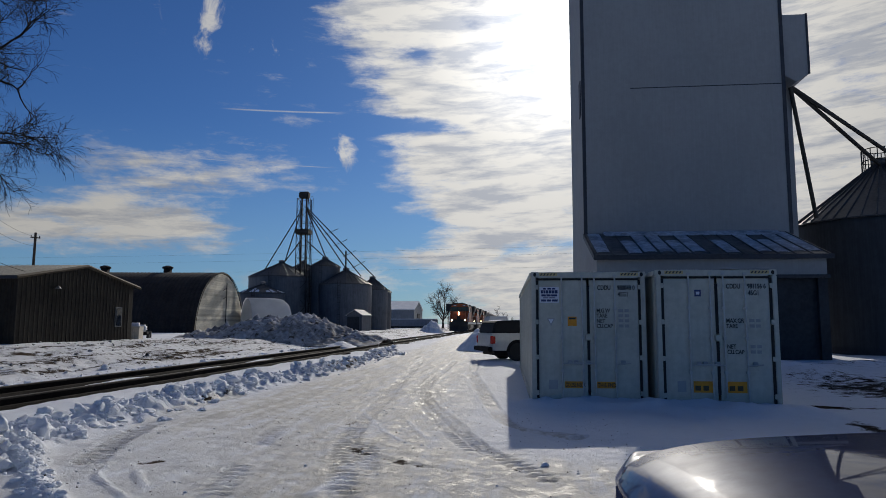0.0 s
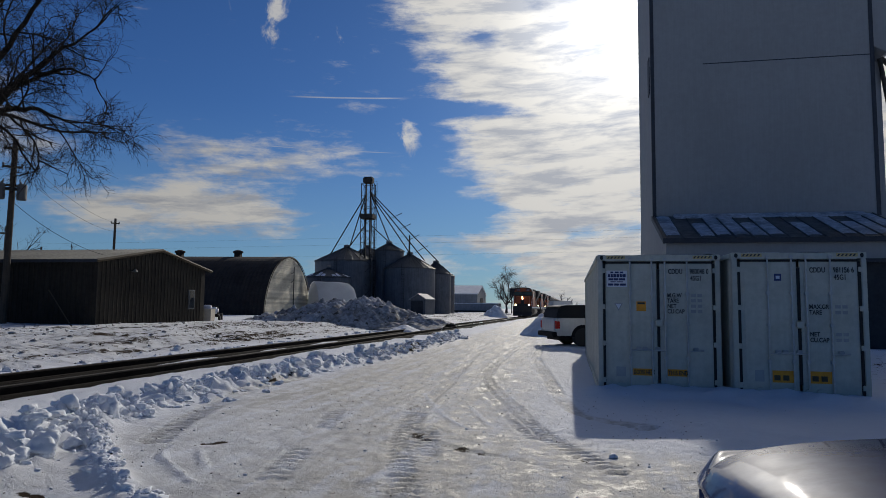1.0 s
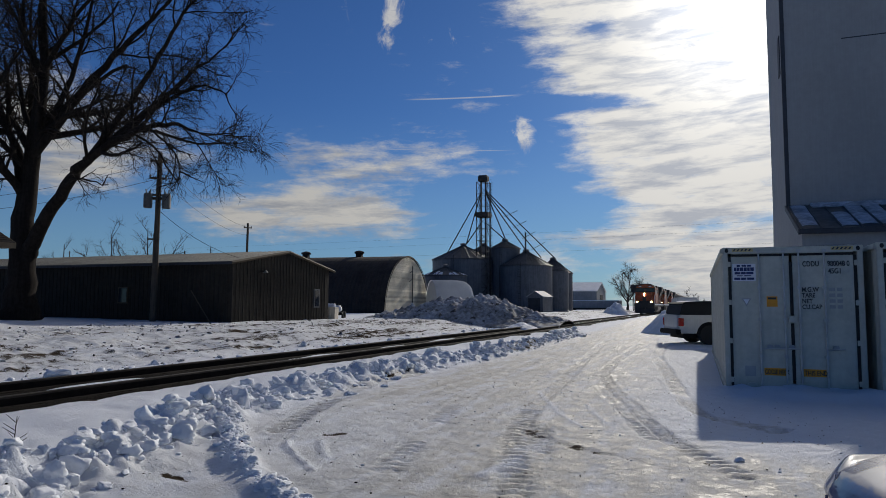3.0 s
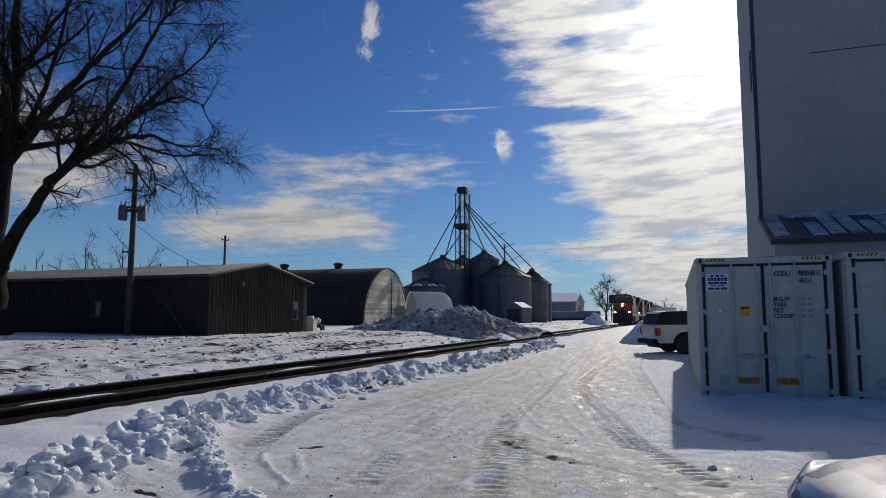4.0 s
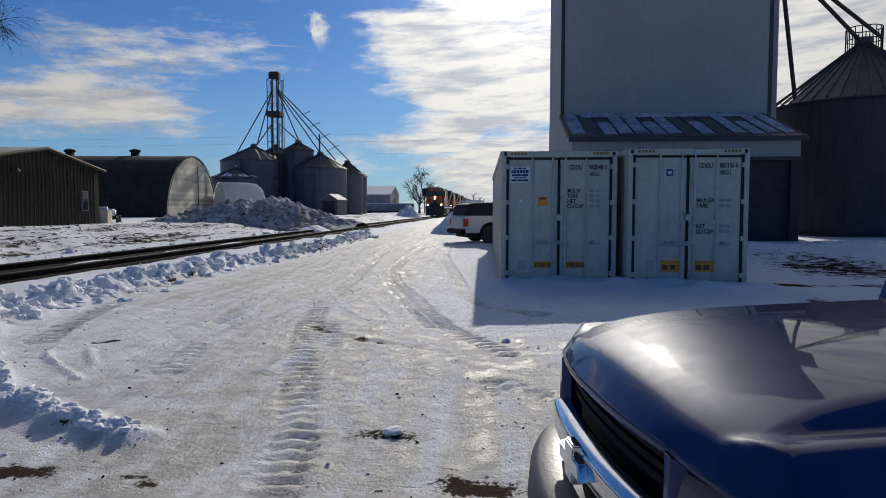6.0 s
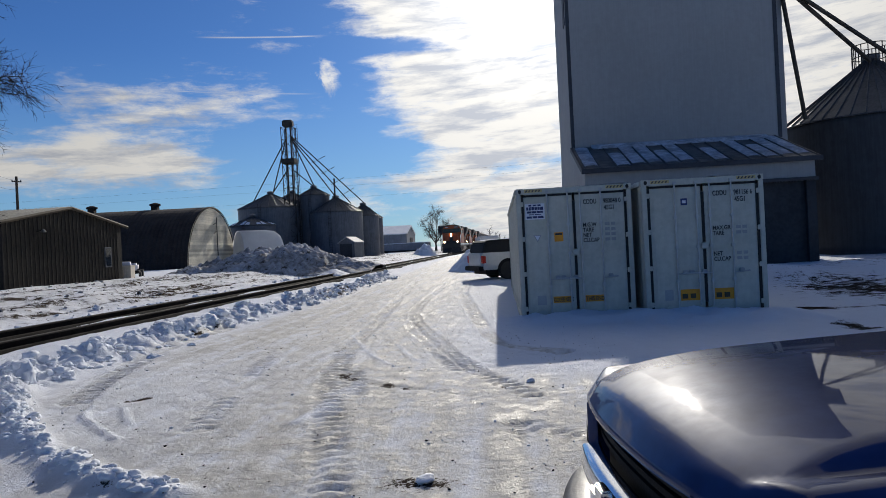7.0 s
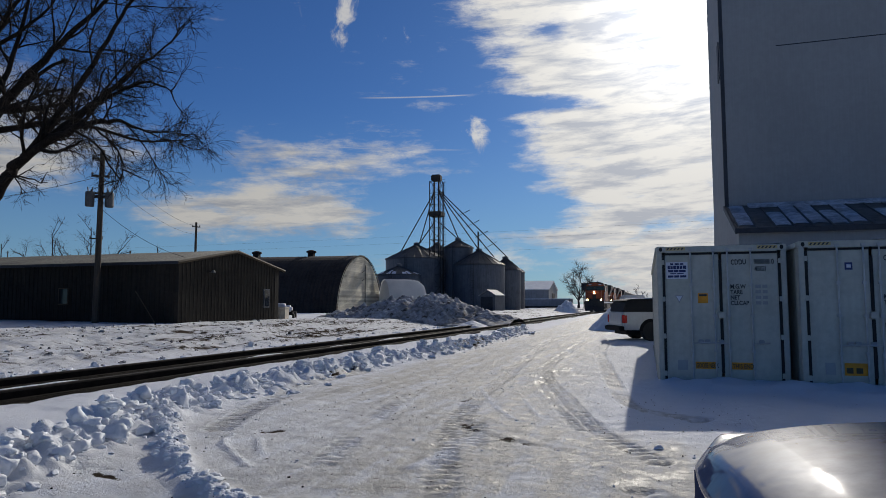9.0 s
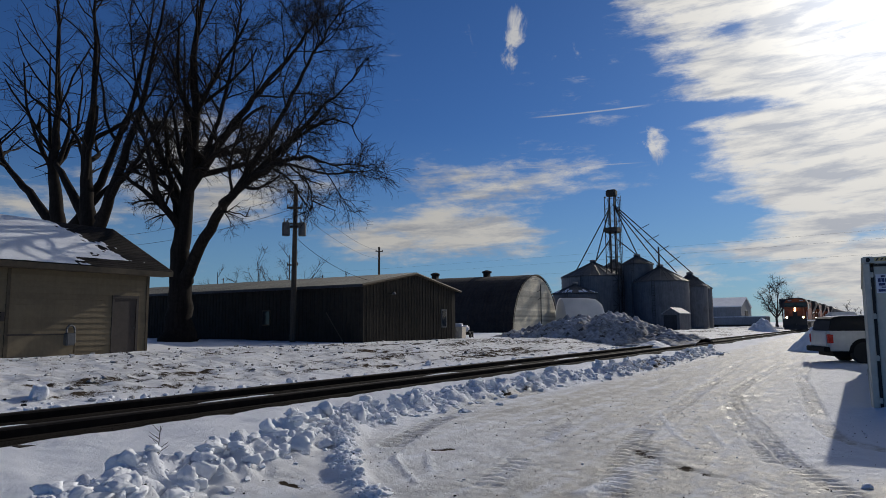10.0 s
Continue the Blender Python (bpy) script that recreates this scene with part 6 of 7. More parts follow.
    bumper = part("front_bumper", loft(bmesh.new(), [[(nose(y) * 1.25 - 0.17 + dx, y * 1.02, z) for y in ys] for z, dx in ((0.585, 0.16), (0.58, 0.05), (0.54, 0.01), (0.44, 0.0), (0.38, 0.03), (0.36, 0.14))]), BUMPER, p, "dull grey front bumper", smooth=True)
    part("air_dam", loft(bmesh.new(), [[(nose(y) * 1.25 - 0.09, y * 1.0, z) for y in ys] for z in (0.38, 0.26)]), PLASTIC, bumper)
    # cab and bed
    cab = [(1.74, 1.28), (2.2, 1.82), (2.4, 1.88), (2.75, 1.88), (3.0, 1.76), (3.15, 1.24), (3.15, 0.46), (1.74, 0.46)]
    part("cab", prism(bmesh.new(), cab, "y", -0.96, 0.96, 0.04), BLUE_PAINT, p)
    part("windshield", loft(bmesh.new(), [[(1.74 + 0.46 * q - 0.012 + 0.06 * abs(y), y * (1 - 0.12 * q), 1.27 + 0.56 * q) for y in np.linspace(-0.86, 0.86, 9)] for q in (0.04, 0.5, 0.96)]), PANE, p, smooth=True)
    for side in (-1, 1):
        door = part("door", prism(bmesh.new(), [(1.86, 0.5), (1.86, 1.26), (3.05, 1.26), (3.05, 0.5)], "y", min(side * 0.955, side * 0.985), max(side * 0.955, side * 0.985), 0.01), BLUE_PAINT, p)
        part("side_window", prism(bmesh.new(), [(2.0, 1.29), (2.26, 1.74), (2.72, 1.76), (2.95, 1.29)], "y", min(side * 0.955, side * 0.975), max(side * 0.955, side * 0.975)), PANE, door)
    part("bed", prism(bmesh.new(), [(3.18, 0.5), (3.18, 1.22), (5.2, 1.22), (5.2, 0.5)], "y", -1.0, 1.0, 0.03), BLUE_PAINT, p)
    part("underbody", box(bmesh.new(), 0.25, 5.1, -0.8, 0.8, 0.34, 0.56), PLASTIC, p)


pickup_near()


def pickup_far():
    """A white pickup seen from behind; local x runs from tailgate to nose."""
    p = thing("pickup_truck", pose(-0.85, 29.3, 0.0, 0, 0, 22), "white pickup truck with a dark bed cover parked behind the containers", "pickup truck")
    part("body", prism(bmesh.new(), [(0.0, 0.46), (0.02, 1.17), (2.05, 1.17), (2.05, 1.12), (3.9, 1.14), (5.5, 1.08), (5.7, 0.92), (5.7, 0.44), (0.04, 0.44)], "y", -0.98, 0.98, 0.035), WHITE_PAINT, p)
    part("cab", prism(bmesh.new(), [(2.05, 1.14), (2.12, 1.80), (2.4, 1.90), (3.4, 1.90), (3.65, 1.80), (4.25, 1.14)], "y", -0.86, 0.86, 0.05), WHITE_PAINT, p)
    part("bed_cover", prism(bmesh.new(), [(0.04, 1.165), (0.16, 1.58), (0.3, 1.63), (2.04, 1.67), (2.06, 1.165)], "y", -0.88, 0.88, 0.04), RUBBER, p, "black bed cap")
    part("cap_roof", prism(bmesh.new(), [(0.14, 1.61), (0.3, 1.69), (2.0, 1.73), (2.06, 1.67)], "y", -0.90, 0.90, 0.02), RUBBER, p)
    part("snow_cover", prism(bmesh.new(), [(0.4, 1.69), (0.6, 1.715), (1.9, 1.755), (2.0, 1.73)], "y", -0.7, 0.8, 0.01), SNOW, p)
    for side in (-1, 1):
        part("side_window", prism(bmesh.new(), [(2.3, 1.2), (2.36, 1.72), (3.45, 1.74), (3.92, 1.2)], "y", side * 0.865, side * 0.885), PANE, p)
        part("tail_light", box(bmesh.new(), -0.02, 0.16, side * 0.98 - 0.16 if side > 0 else -1.0, 1.0 if side > 0 else -0.82, 0.72, 1.05, 0.02), RED_LENS, p, "red tail light")
        for x in (1.15, 4.6):
            part("wheel_arch", prism(bmesh.new(), [(x + 0.5 * math.cos(a), 0.40 + 0.5 * math.sin(a)) for a in np.linspace(0, math.pi, 14)], "y", side * 0.90, side * 0.992), PLASTIC, p)
            wheel(p, x, side * 0.86, 0.40, 0.40, 0.27)
    part("rear_bumper", box(bmesh.new(), -0.16, 0.05, -0.98, 0.98, 0.40, 0.60, 0.03), PLASTIC, p)
    part("tailgate", box(bmesh.new(), -0.03, 0.01, -0.78, 0.78, 0.64, 1.13, 0.01), WHITE_PAINT, p)
    part("underbody", box(bmesh.new(), 0.2, 5.4, -0.75, 0.75, 0.25, 0.48), PLASTIC, p)


pickup_far()


# ---- the train ----
RAIL_Z = 0.272


def bogie(parent, y):
    """Three axles in a side frame."""
    for dy in (-1.85, 0, 1.85):
        for side in (-1, 1):
            part("wheel", lathe(bmesh.new(), [(0.52, -0.07), (0.56, -0.07), (0.54, 0.06), (0.2, 0.08)], (side * 0.755, y + dy, 0.54), 24, "x"), ENGINE_BLACK, parent)
    for side in (-1, 1):
        bm = prism(bmesh.new(), [(y - 2.6, 0.62), (y - 2.4, 0.95), (y + 2.4, 0.95), (y + 2.6, 0.62), (y + 1.2, 0.40), (y - 1.2, 0.40)], "x", side * 1.0 - 0.08, side * 1.0 + 0.08, 0.02)
        frame_ = part("bogie_frame", bm, ENGINE_BLACK, parent)
        for dy in (-1.85, 0, 1.85):
            part("axle_box", box(bmesh.new(), side * 1.12 - 0.07, side * 1.12 + 0.07, y + dy - 0.2, y + dy + 0.2, 0.36, 0.74, 0.03), ENGINE_BLACK, frame_)


def locomotive(at):
    """A heavy freight engine; its nose looks along local -y, z up from the rail."""
    e = thing("locomotive", at, "orange and black freight locomotive with lit headlights", "locomotive", "locomotives")
    L = 22.3
    part("underframe", box(bmesh.new(), -1.45, 1.45, 0.35, L - 0.35, 1.15, 1.62, 0.03), ENGINE_BLACK, e)
    bogie(e, 3.9)
    bogie(e, L - 3.9)
    tank = part("fuel_tank", prism(bmesh.new(), [(-1.45, 1.14), (1.45, 1.14), (1.45, 0.62), (1.1, 0.30), (-1.1, 0.30), (-1.45, 0.62)], "y", 7.4, 14.4, 0.06), TANK, e, "dusty grey fuel tank")
    # nose and cab
    nose_ = part("nose", prism(bmesh.new(), [(0.75, 1.62), (0.55, 2.0), (0.62, 3.05), (0.95, 3.30), (2.2, 3.36), (2.2, 1.62)], "x", -1.08, 1.08, 0.10), ORANGE, e, "orange short hood")
    part("pilot", box(bmesh.new(), -1.5, 1.5, 0.18, 0.50, 0.75, 1.66, 0.03), ENGINE_BLACK, e)
    part("snow_plough", loft(bmesh.new(), [[(-1.5, 0.30, 0.80), (0, -0.05, 0.80), (1.5, 0.30, 0.80)], [(-1.45, 0.02, 0.14), (0, -0.42, 0.12), (1.45, 0.02, 0.14)]]), ENGINE_BLACK, e)
    cab = part("cab", prism(bmesh.new(), [(-1.52, 1.62), (1.52, 1.62), (1.52, 3.95), (1.18, 4.50), (0.55, 4.66), (-0.55, 4.66), (-1.18, 4.50), (-1.52, 3.95)], "y", 2.0, 5.0, 0.04), ORANGE, e, "orange cab")
    part("cab_roof", prism(bmesh.new(), [(1.54, 3.92), (1.20, 4.52), (0.55, 4.69), (-0.55, 4.69), (-1.20, 4.52), (-1.54, 3.92), (-1.16, 4.36), (0, 4.6), (1.16, 4.36)], "y", 1.97, 5.05), ENGINE_BLACK, cab)
    part("brow", box(bmesh.new(), -1.50, 1.50, 1.965, 2.05, 3.36, 4.02, 0.01), ENGINE_BLACK, cab)
    for xa, xb in ((-1.30, -0.20), (0.20, 1.30)):
        part("windscreen", box(bmesh.new(), xa, xb, 1.945, 1.97, 3.46, 3.95, 0.008), PANE, cab)
    for xa in (-1.05, 0.45):
        board = part("number_board", box(bmesh.new(), xa, xa + 0.6, 1.95, 2.0, 4.16, 4.36), INK, cab)
        part("number_bar", box(bmesh.new(), xa + 0.08, xa + 0.52, 1.935, 1.952, 4.22, 4.30), STICKER, board)
    for side in (-1, 1):
        for ya, yb in ((2.5, 3.3), (3.45, 4.3)):
            part("side_window", box(bmesh.new(), side * 1.52 - 0.012, side * 1.52 + 0.012, ya, yb, 3.05, 3.75), PANE, cab)
        part("cab_door", box(bmesh.new(), side * 0.85 - 0.28, side * 0.85 + 0.28, 1.96, 2.02, 1.75, 3.2), ORANGE, cab)
        part("ditch_light", lathe(bmesh.new(), [(0.13, 0.18), (0.14, 0.06)], (side * 1.05, 0, 1.86), 16, "y"), LAMP, e, "lit ditch light")
        part("ditch_light_case", lathe(bmesh.new(), [(0.17, 0.08), (0.17, 0.40)], (side * 1.05, 0, 1.86), 16, "y"), ENGINE_BLACK, e)
    for z in (3.12, 2.84):
        part("headlight", lathe(bmesh.new(), [(0.11, 0.50), (0.12, 0.58)], (0.0, 0, z), 16, "y"), LAMP, nose_, "lit headlight")
    part("nose_door", box(bmesh.new(), -0.28, 0.28, 0.52, 0.60, 1.75, 2.70, 0.01), ENGINE_BLACK, nose_)
    part("nose_band", box(bmesh.new(), -1.09, 1.09, 0.545, 0.66, 1.66, 2.02, 0.03), ENGINE_BLACK, nose_)
    # long hood: engine room, dynamic brake box, radiator
    part("long_hood", box(bmesh.new(), -0.95, 0.95, 5.0, 19.2, 1.62, 4.25, 0.06), ORANGE, e, "orange engine hood")
    part("hood_top", box(bmesh.new(), -0.9, 0.9, 5.0, 19.0, 4.2, 4.42, 0.05), ENGINE_BLACK, e)
    part("inverter_cabinet", box(bmesh.new(), -1.45, 1.45, 5.02, 8.6, 1.62, 4.15, 0.05), ORANGE, e)
    part("dynamic_brake", box(bmesh.new(), -1.3, 1.3, 8.9, 11.6, 3.3, 4.55, 0.06), ENGINE_BLACK, e)
    part("exhaust", box(bmesh.new(), -0.5, 0.5, 13.2, 14.4, 4.3, 4.72, 0.05), ENGINE_BLACK, e)
    part("radiator", prism(bmesh.new(), [(-0.95, 2.7), (0.95, 2.7), (1.5, 3.9), (1.5, 4.55), (-1.5, 4.55), (-1.5, 3.9)], "y", 17.0, 21.4, 0.04), ENGINE_BLACK, e)
    part("rear_hood", box(bmesh.new(), -0.95, 0.95, 19.2, 21.5, 1.62, 3.6, 0.05), ORANGE, e)
    for side in (-1, 1):
        for k in range(9):
            y = 9.0 + k * 0.92
            d = part("hood_door", box(bmesh.new(), side * 0.955 - 0.012, side * 0.955 + 0.012, y, y + 0.84, 1.75, 3.2, 0.006), ORANGE, e)
            part("latch", box(bmesh.new(), side * 0.975 - 0.01, side * 0.975 + 0.01, y + 0.74, y + 0.79, 2.3, 2.45), ENGINE_BLACK, d)
        for k in range(3):
            part("cabinet_louvre", box(bmesh.new(), side * 1.455 - 0.012, side * 1.455 + 0.012, 5.4 + k, 6.1 + k, 3.3, 3.9), ENGINE_BLACK, e)
        part("sill_stripe", box(bmesh.new(), side * 1.455 - 0.008, side * 1.455 + 0.008, 0.8, L - 0.8, 1.36, 1.52), STICKER, e)
        # handrails
        bm = bmesh.new()
        x = side * 1.47
        for k in range(12):
            y = 5.6 + k * 1.4
            if y < 8.8:
                continue
            rod(bm, (x, y, 1.6), (x, y, 2.65), 0.022, sides=5)
        rod(bm, (x, 8.8, 2.65), (x, 21.4, 2.65), 0.022, sides=5)
        part("handrail", bm, ENGINE_BLACK, e)
        bm = bmesh.new()
        pts = [(x, 0.35, 0.9), (x, 0.35, 2.15), (x, 0.75, 2.55), (x, 2.0, 3.0)]
        for a, b in zip(pts, pts[1:]):
            rod(bm, a, b, 0.025, sides=5)
        rod(bm, (x, 1.45, 1.6), (x, 1.45, 2.8), 0.025, sides=5)
        part("front_handrail", bm, STICKER, e)
        for y in (0.55, L - 0.95):
            for k in range(4):
                part("step", box(bmesh.new(), side * 1.35 - 0.15, side * 1.35 + 0.15, y, y + 0.4, 0.45 + k * 0.3, 0.49 + k * 0.3), ENGINE_BLACK, e)
    for y in (-0.35, L + 0.05):
        part("coupler", box(bmesh.new(), -0.15, 0.15, y, y + 0.6, 0.75, 1.02, 0.04), ENGINE_BLACK, e)
    for x in (-0.35, 0.35):
        part("horn", rod(bmesh.new(), (x, 3.2, 4.78), (x, 2.6, 4.82), 0.03, 0.07), ENGINE_BLACK, cab)
    return e


TRAIN_Y = 108.0
engine = locomotive(pose(TRACK_X, TRAIN_Y, RAIL_Z))
for k in (1, 2):
    copy_thing(engine, pose(TRACK_X, TRAIN_Y + 22.9 * k, RAIL_Z))


def hopper_car(at):
    """A covered grain hopper with ribbed sides and sloped ends."""
    h = thing("hopper_car", at, "grey covered grain hopper car with ribbed sides", "railway car", "grain hopper cars")
    L = 17.6
    part("body", prism(bmesh.new(), [(0.7, 2.2), (0.7, 4.2), (L - 0.7, 4.2), (L - 0.7, 2.2), (L - 2.6, 1.1), (2.6, 1.1)], "x", -1.5, 1.5, 0.05), HOPPER, h)
    part("roof", prism(bmesh.new(), [(-1.55, 4.15), (-1.2, 4.5), (0, 4.62), (1.2, 4.5), (1.55, 4.15)], "y", 0.6, L - 0.6, 0.03), HOPPER, h)
    part("hatch", box(bmesh.new(), -0.3, 0.3, 1.2, L - 1.2, 4.58, 4.74, 0.03), HOPPER, h)
    for side in (-1, 1):
        part("side_sill", box(bmesh.new(), side * 1.5 - 0.08, side * 1.5 + 0.08, 0.4, L - 0.4, 1.15, 1.42), HOPPER, h)
        for k in range(16):
            y = 1.0 + k * (L - 2.0) / 15
            part("side_rib", box(bmesh.new(), side * 1.53 - 0.05, side * 1.53 + 0.05, y - 0.05, y + 0.05, 1.4, 4.18), HOPPER, h)
        for y in (1.6, 3.3, L - 3.3, L - 1.6):
            part("wheel", lathe(bmesh.new(), [(0.44, -0.07), (0.47, -0.07), (0.45, 0.06), (0.2, 0.08)], (side * 0.755, y, 0.45), 20, "x"), ENGINE_BLACK, h)
    for y in (4.4, 8.8, 13.2):
        part("hopper_outlet", prism(bmesh.new(), [(y - 1.8, 1.2), (y + 1.8, 1.2), (y + 0.5, 0.4), (y - 0.5, 0.4)], "x", -1.1, 1.1), HOPPER, h)
    for y in (2.45, L - 2.45):
        part("bogie", box(bmesh.new(), -1.05, 1.05, y - 1.2, y + 1.2, 0.5, 0.85, 0.05), ENGINE_BLACK, h)
    return h


car = hopper_car(pose(TRACK_X, TRAIN_Y + 69.0, RAIL_Z))
for k in range(1, 12):
    copy_thing(car, pose(TRACK_X, TRAIN_Y + 69.0 + 18.2 * k, RAIL_Z))


# ---- poles and cables ----
def utility_pole(x, y, base, top, label, arms=1, cans=False, r=0.15, turn=0):
    p = thing("utility_pole", pose(x, y, base, 0, 0, turn), label, "utility pole", "utility poles")
    h = top - base
    part("pole", rod(bmesh.new(), (0, 0, -0.5), (0.05, 0, h), r, r * 0.7, 12), POLE_WOOD, p)
    for k in range(arms):
        z = h - 0.5 - k * 0.9
        arm = part("cross_arm", box(bmesh.new(), -0.42, 0.42, -0.18, -0.07, z - 0.05, z + 0.05), POLE_WOOD, p)
        for dx in (-0.38, 0.38):
            part("insulator", lathe(bmesh.new(), [(0.03, z + 0.05), (0.06, z + 0.10), (0.05, z + 0.16), (0.02, z + 0.2)], (dx, -0.12, 0), 8), CAN_GREY, arm)
    if cans:
        part("can_bracket", box(bmesh.new(), -0.5, 0.5, -0.2, -0.05, h - 2.55, h - 2.4), LATTICE, p)
        for dx in (-0.45, 0.45):
            can = part("transformer", lathe(bmesh.new(), [(0.19, h - 3.0), (0.22, h - 2.95), (0.22, h - 2.3), (0.2, h - 2.24), (0.05, h - 2.2)], (dx, -0.15, 0), 16), CAN_GREY, p, "grey transformer can")
            for k in (-0.08, 0.08):
                part("bushing", rod(bmesh.new(), (dx + k, -0.15, h - 2.25), (dx + k * 1.5, -0.15, h - 2.0), 0.03), CAN_GREY, can)
    return p


def cable(a, b, sag, r=0.012):
    bm = bmesh.new()
    a, b = Vector(a), Vector(b)
    pts = [a.lerp(b, k / 14) - Vector((0, 0, sag * 4 * (k / 14) * (1 - k / 14))) for k in range(15)]
    bm.free()
    ob = new("cable", tubes("cable", [(pts, [r] * 15, 0)], CABLE, (5,)))
    tagged(ob, "thin dark overhead power cable", "cable", "overhead cables")


utility_pole(-26.4, 27.5, 0.6, 9.5, "weathered utility pole with two grey transformers", 3, True, 0.17, 40)
utility_pole(-45.8, 60.0, 0.5, 10.2, "far dark utility pole with a short arm", 1, False, 0.16, 60)
utility_pole(-58.0, 64.0, 0.5, 7.8, "far thin bare utility pole", 0, False, 0.12)
utility_pole(-36.5, 37.5, 0.5, 6.6, "short utility pole behind the shed", 1, False, 0.10, 30)
utility_pole(-66.0, 36.0, 0.6, 11.0, "utility pole behind the small house", 1, False, 0.15, 30)
for dz in (0.0, 0.9):
    cable((-26.4, 27.5, 9.0 - dz), (-45.8, 60.0, 9.8 - dz), 0.6)
    cable((-26.4, 27.5, 9.0 - dz), (-66.0, 36.0, 10.4 - dz), 0.9)
cable((-26.4, 27.5, 6.5), (-22.6, 30.0, 3.9), 0.4)
cable((-26.4, 27.5, 6.4), (-36.5, 37.5, 6.2), 0.5)
for z in (13.0, 14.3):
    cable((-150, 124, z), (30, 118, z + 1.2), 0.6, 0.009)
cable((-150, 124, 11.4), (30, 118, 11.8), 0.6, 0.009)
utility_pole(-150, 124.1, 0.5, 14.6, "far dark utility pole with a short arm", 1)
utility_pole(30, 118.1, 0.0, 15.8, "far dark utility pole with a short arm", 1)


# ---- far buildings ----
def far_barn():
    b = thing("metal_barn", pose(0, 0, 0), "far pale metal barn with a snowy roof", "barn")
    part("wall", prism(bmesh.new(), [(158, 0), (172, 0), (172, 4.8), (165, 6.9), (158, 4.8)], "x", -35.6, -23.8), BARN_WALL, b)
    part("roof", prism(bmesh.new(), [(157.6, 4.75), (157.6, 4.95), (165, 7.1), (165, 6.9)], "x", -35.9, -23.6), SNOW, b)
    part("roof", prism(bmesh.new(), [(172.4, 4.75), (172.4, 4.95), (165, 7.1), (165, 6.9)], "x", -35.9, -23.6), SNOW, b)
    part("door", box(bmesh.new(), -23.8, -23.7, 163, 167, 0, 4.0), DOOR_SHADE_DARK, b)


far_barn()


def freight_trailer(at, label):
    t = thing("freight_trailer", at, label, "trailer", "row of far trailers")
    part("body", box(bmesh.new(), -6.2, 6.2, -1.25, 1.25, 0.95, 2.35, 0.05), BARN_WALL, t)
    part("snow_cover", box(bmesh.new(), -6.2, 6.2, -1.2, 1.2, 2.34, 2.5, 0.06), SNOW, t)
    part("chassis", box(bmesh.new(), -6.0, 6.0, -0.6, 0.6, 0.6, 0.95), ENGINE_BLACK, t)
    for x in (-5.0, -3.9, 4.6):
        wheel(t, x, -1.0, 0.5, 0.5, 0.3)
        wheel(t, x, 1.0, 0.5, 0.5, 0.3)


freight_trailer(pose(-22.6, 142, 0.1, 0, 0, -8), "far pale flat-sided trailer under snow")
freight_trailer(pose(-35.2, 146, 0.1, 0, 0, -8), "far pale flat-sided trailer half hidden by bins")


def scale_hut():
    h = thing("control_hut", pose(-20.4, 88, 0.35, 0, 0, -14), "small dark hut with a pale sloping roof", "hut")
    part("wall", prism(bmesh.new(), [(-1.1, 0), (1.1, 0), (1.1, 2.3), (0, 2.9), (-1.1, 2.3)], "y", -1.2, 1.2), GALV, h)
    part("roof", prism(bmesh.new(), [(-1.3, 2.2), (0, 2.95), (1.3, 2.2), (1.3, 2.3), (0, 3.05), (-1.3, 2.3)], "y", -1.4, 1.4), BARN_WALL, h)
    # broad dark sheet paints the front's shade and opening into the colour
    part("door", box(bmesh.new(), -1.0, 0.75, -1.24, -1.2, 0.05, 2.1), DOOR_SHADE_DARK, h)


scale_hut()


def roadside_sign():
    """A dark board on two posts, seen from behind."""
    b = thing("roadside_sign", pose(-13.7, 149, 0.1), "far dark roadside sign board on two posts", "sign")
    part("board", box(bmesh.new(), -1.6, 1.6, -0.06, 0.06, 4.2, 5.9, 0.02), TOWER_TRIM, b)
    for x in (-1.1, 1.1):
        part("post", rod(bmesh.new(), (x, 0.1, -0.3), (x, 0.1, 5.8), 0.10), LATTICE, b)


roadside_sign()


def box_van():
    v = thing("box_van", pose(-1.2, 62.0, 0.0, 0, 0, 8), "white van parked far beyond the pickup", "van")
    part("body", box(bmesh.new(), -0.9, 0.9, 0, 4.6, 0.45, 2.26, 0.12), WHITE_PAINT, v)
    part("rear_window", box(bmesh.new(), -0.7, 0.7, -0.02, 0.03, 1.35, 1.85, 0.02), PANE, v)
    part("bumper", box(bmesh.new(), -0.88, 0.88, -0.1, 0.1, 0.4, 0.6, 0.03), PLASTIC, v)
    for x in (-0.72, 0.72):
        for y in (0.9, 3.7):
            wheel(v, x, y, 0.34, 0.34, 0.22, "x")
        part("tail_light", box(bmesh.new(), x * 1.15 - 0.06, x * 1.15 + 0.06, -0.03, 0.05, 0.9, 1.3, 0.02), RED_LENS, v)


box_van()


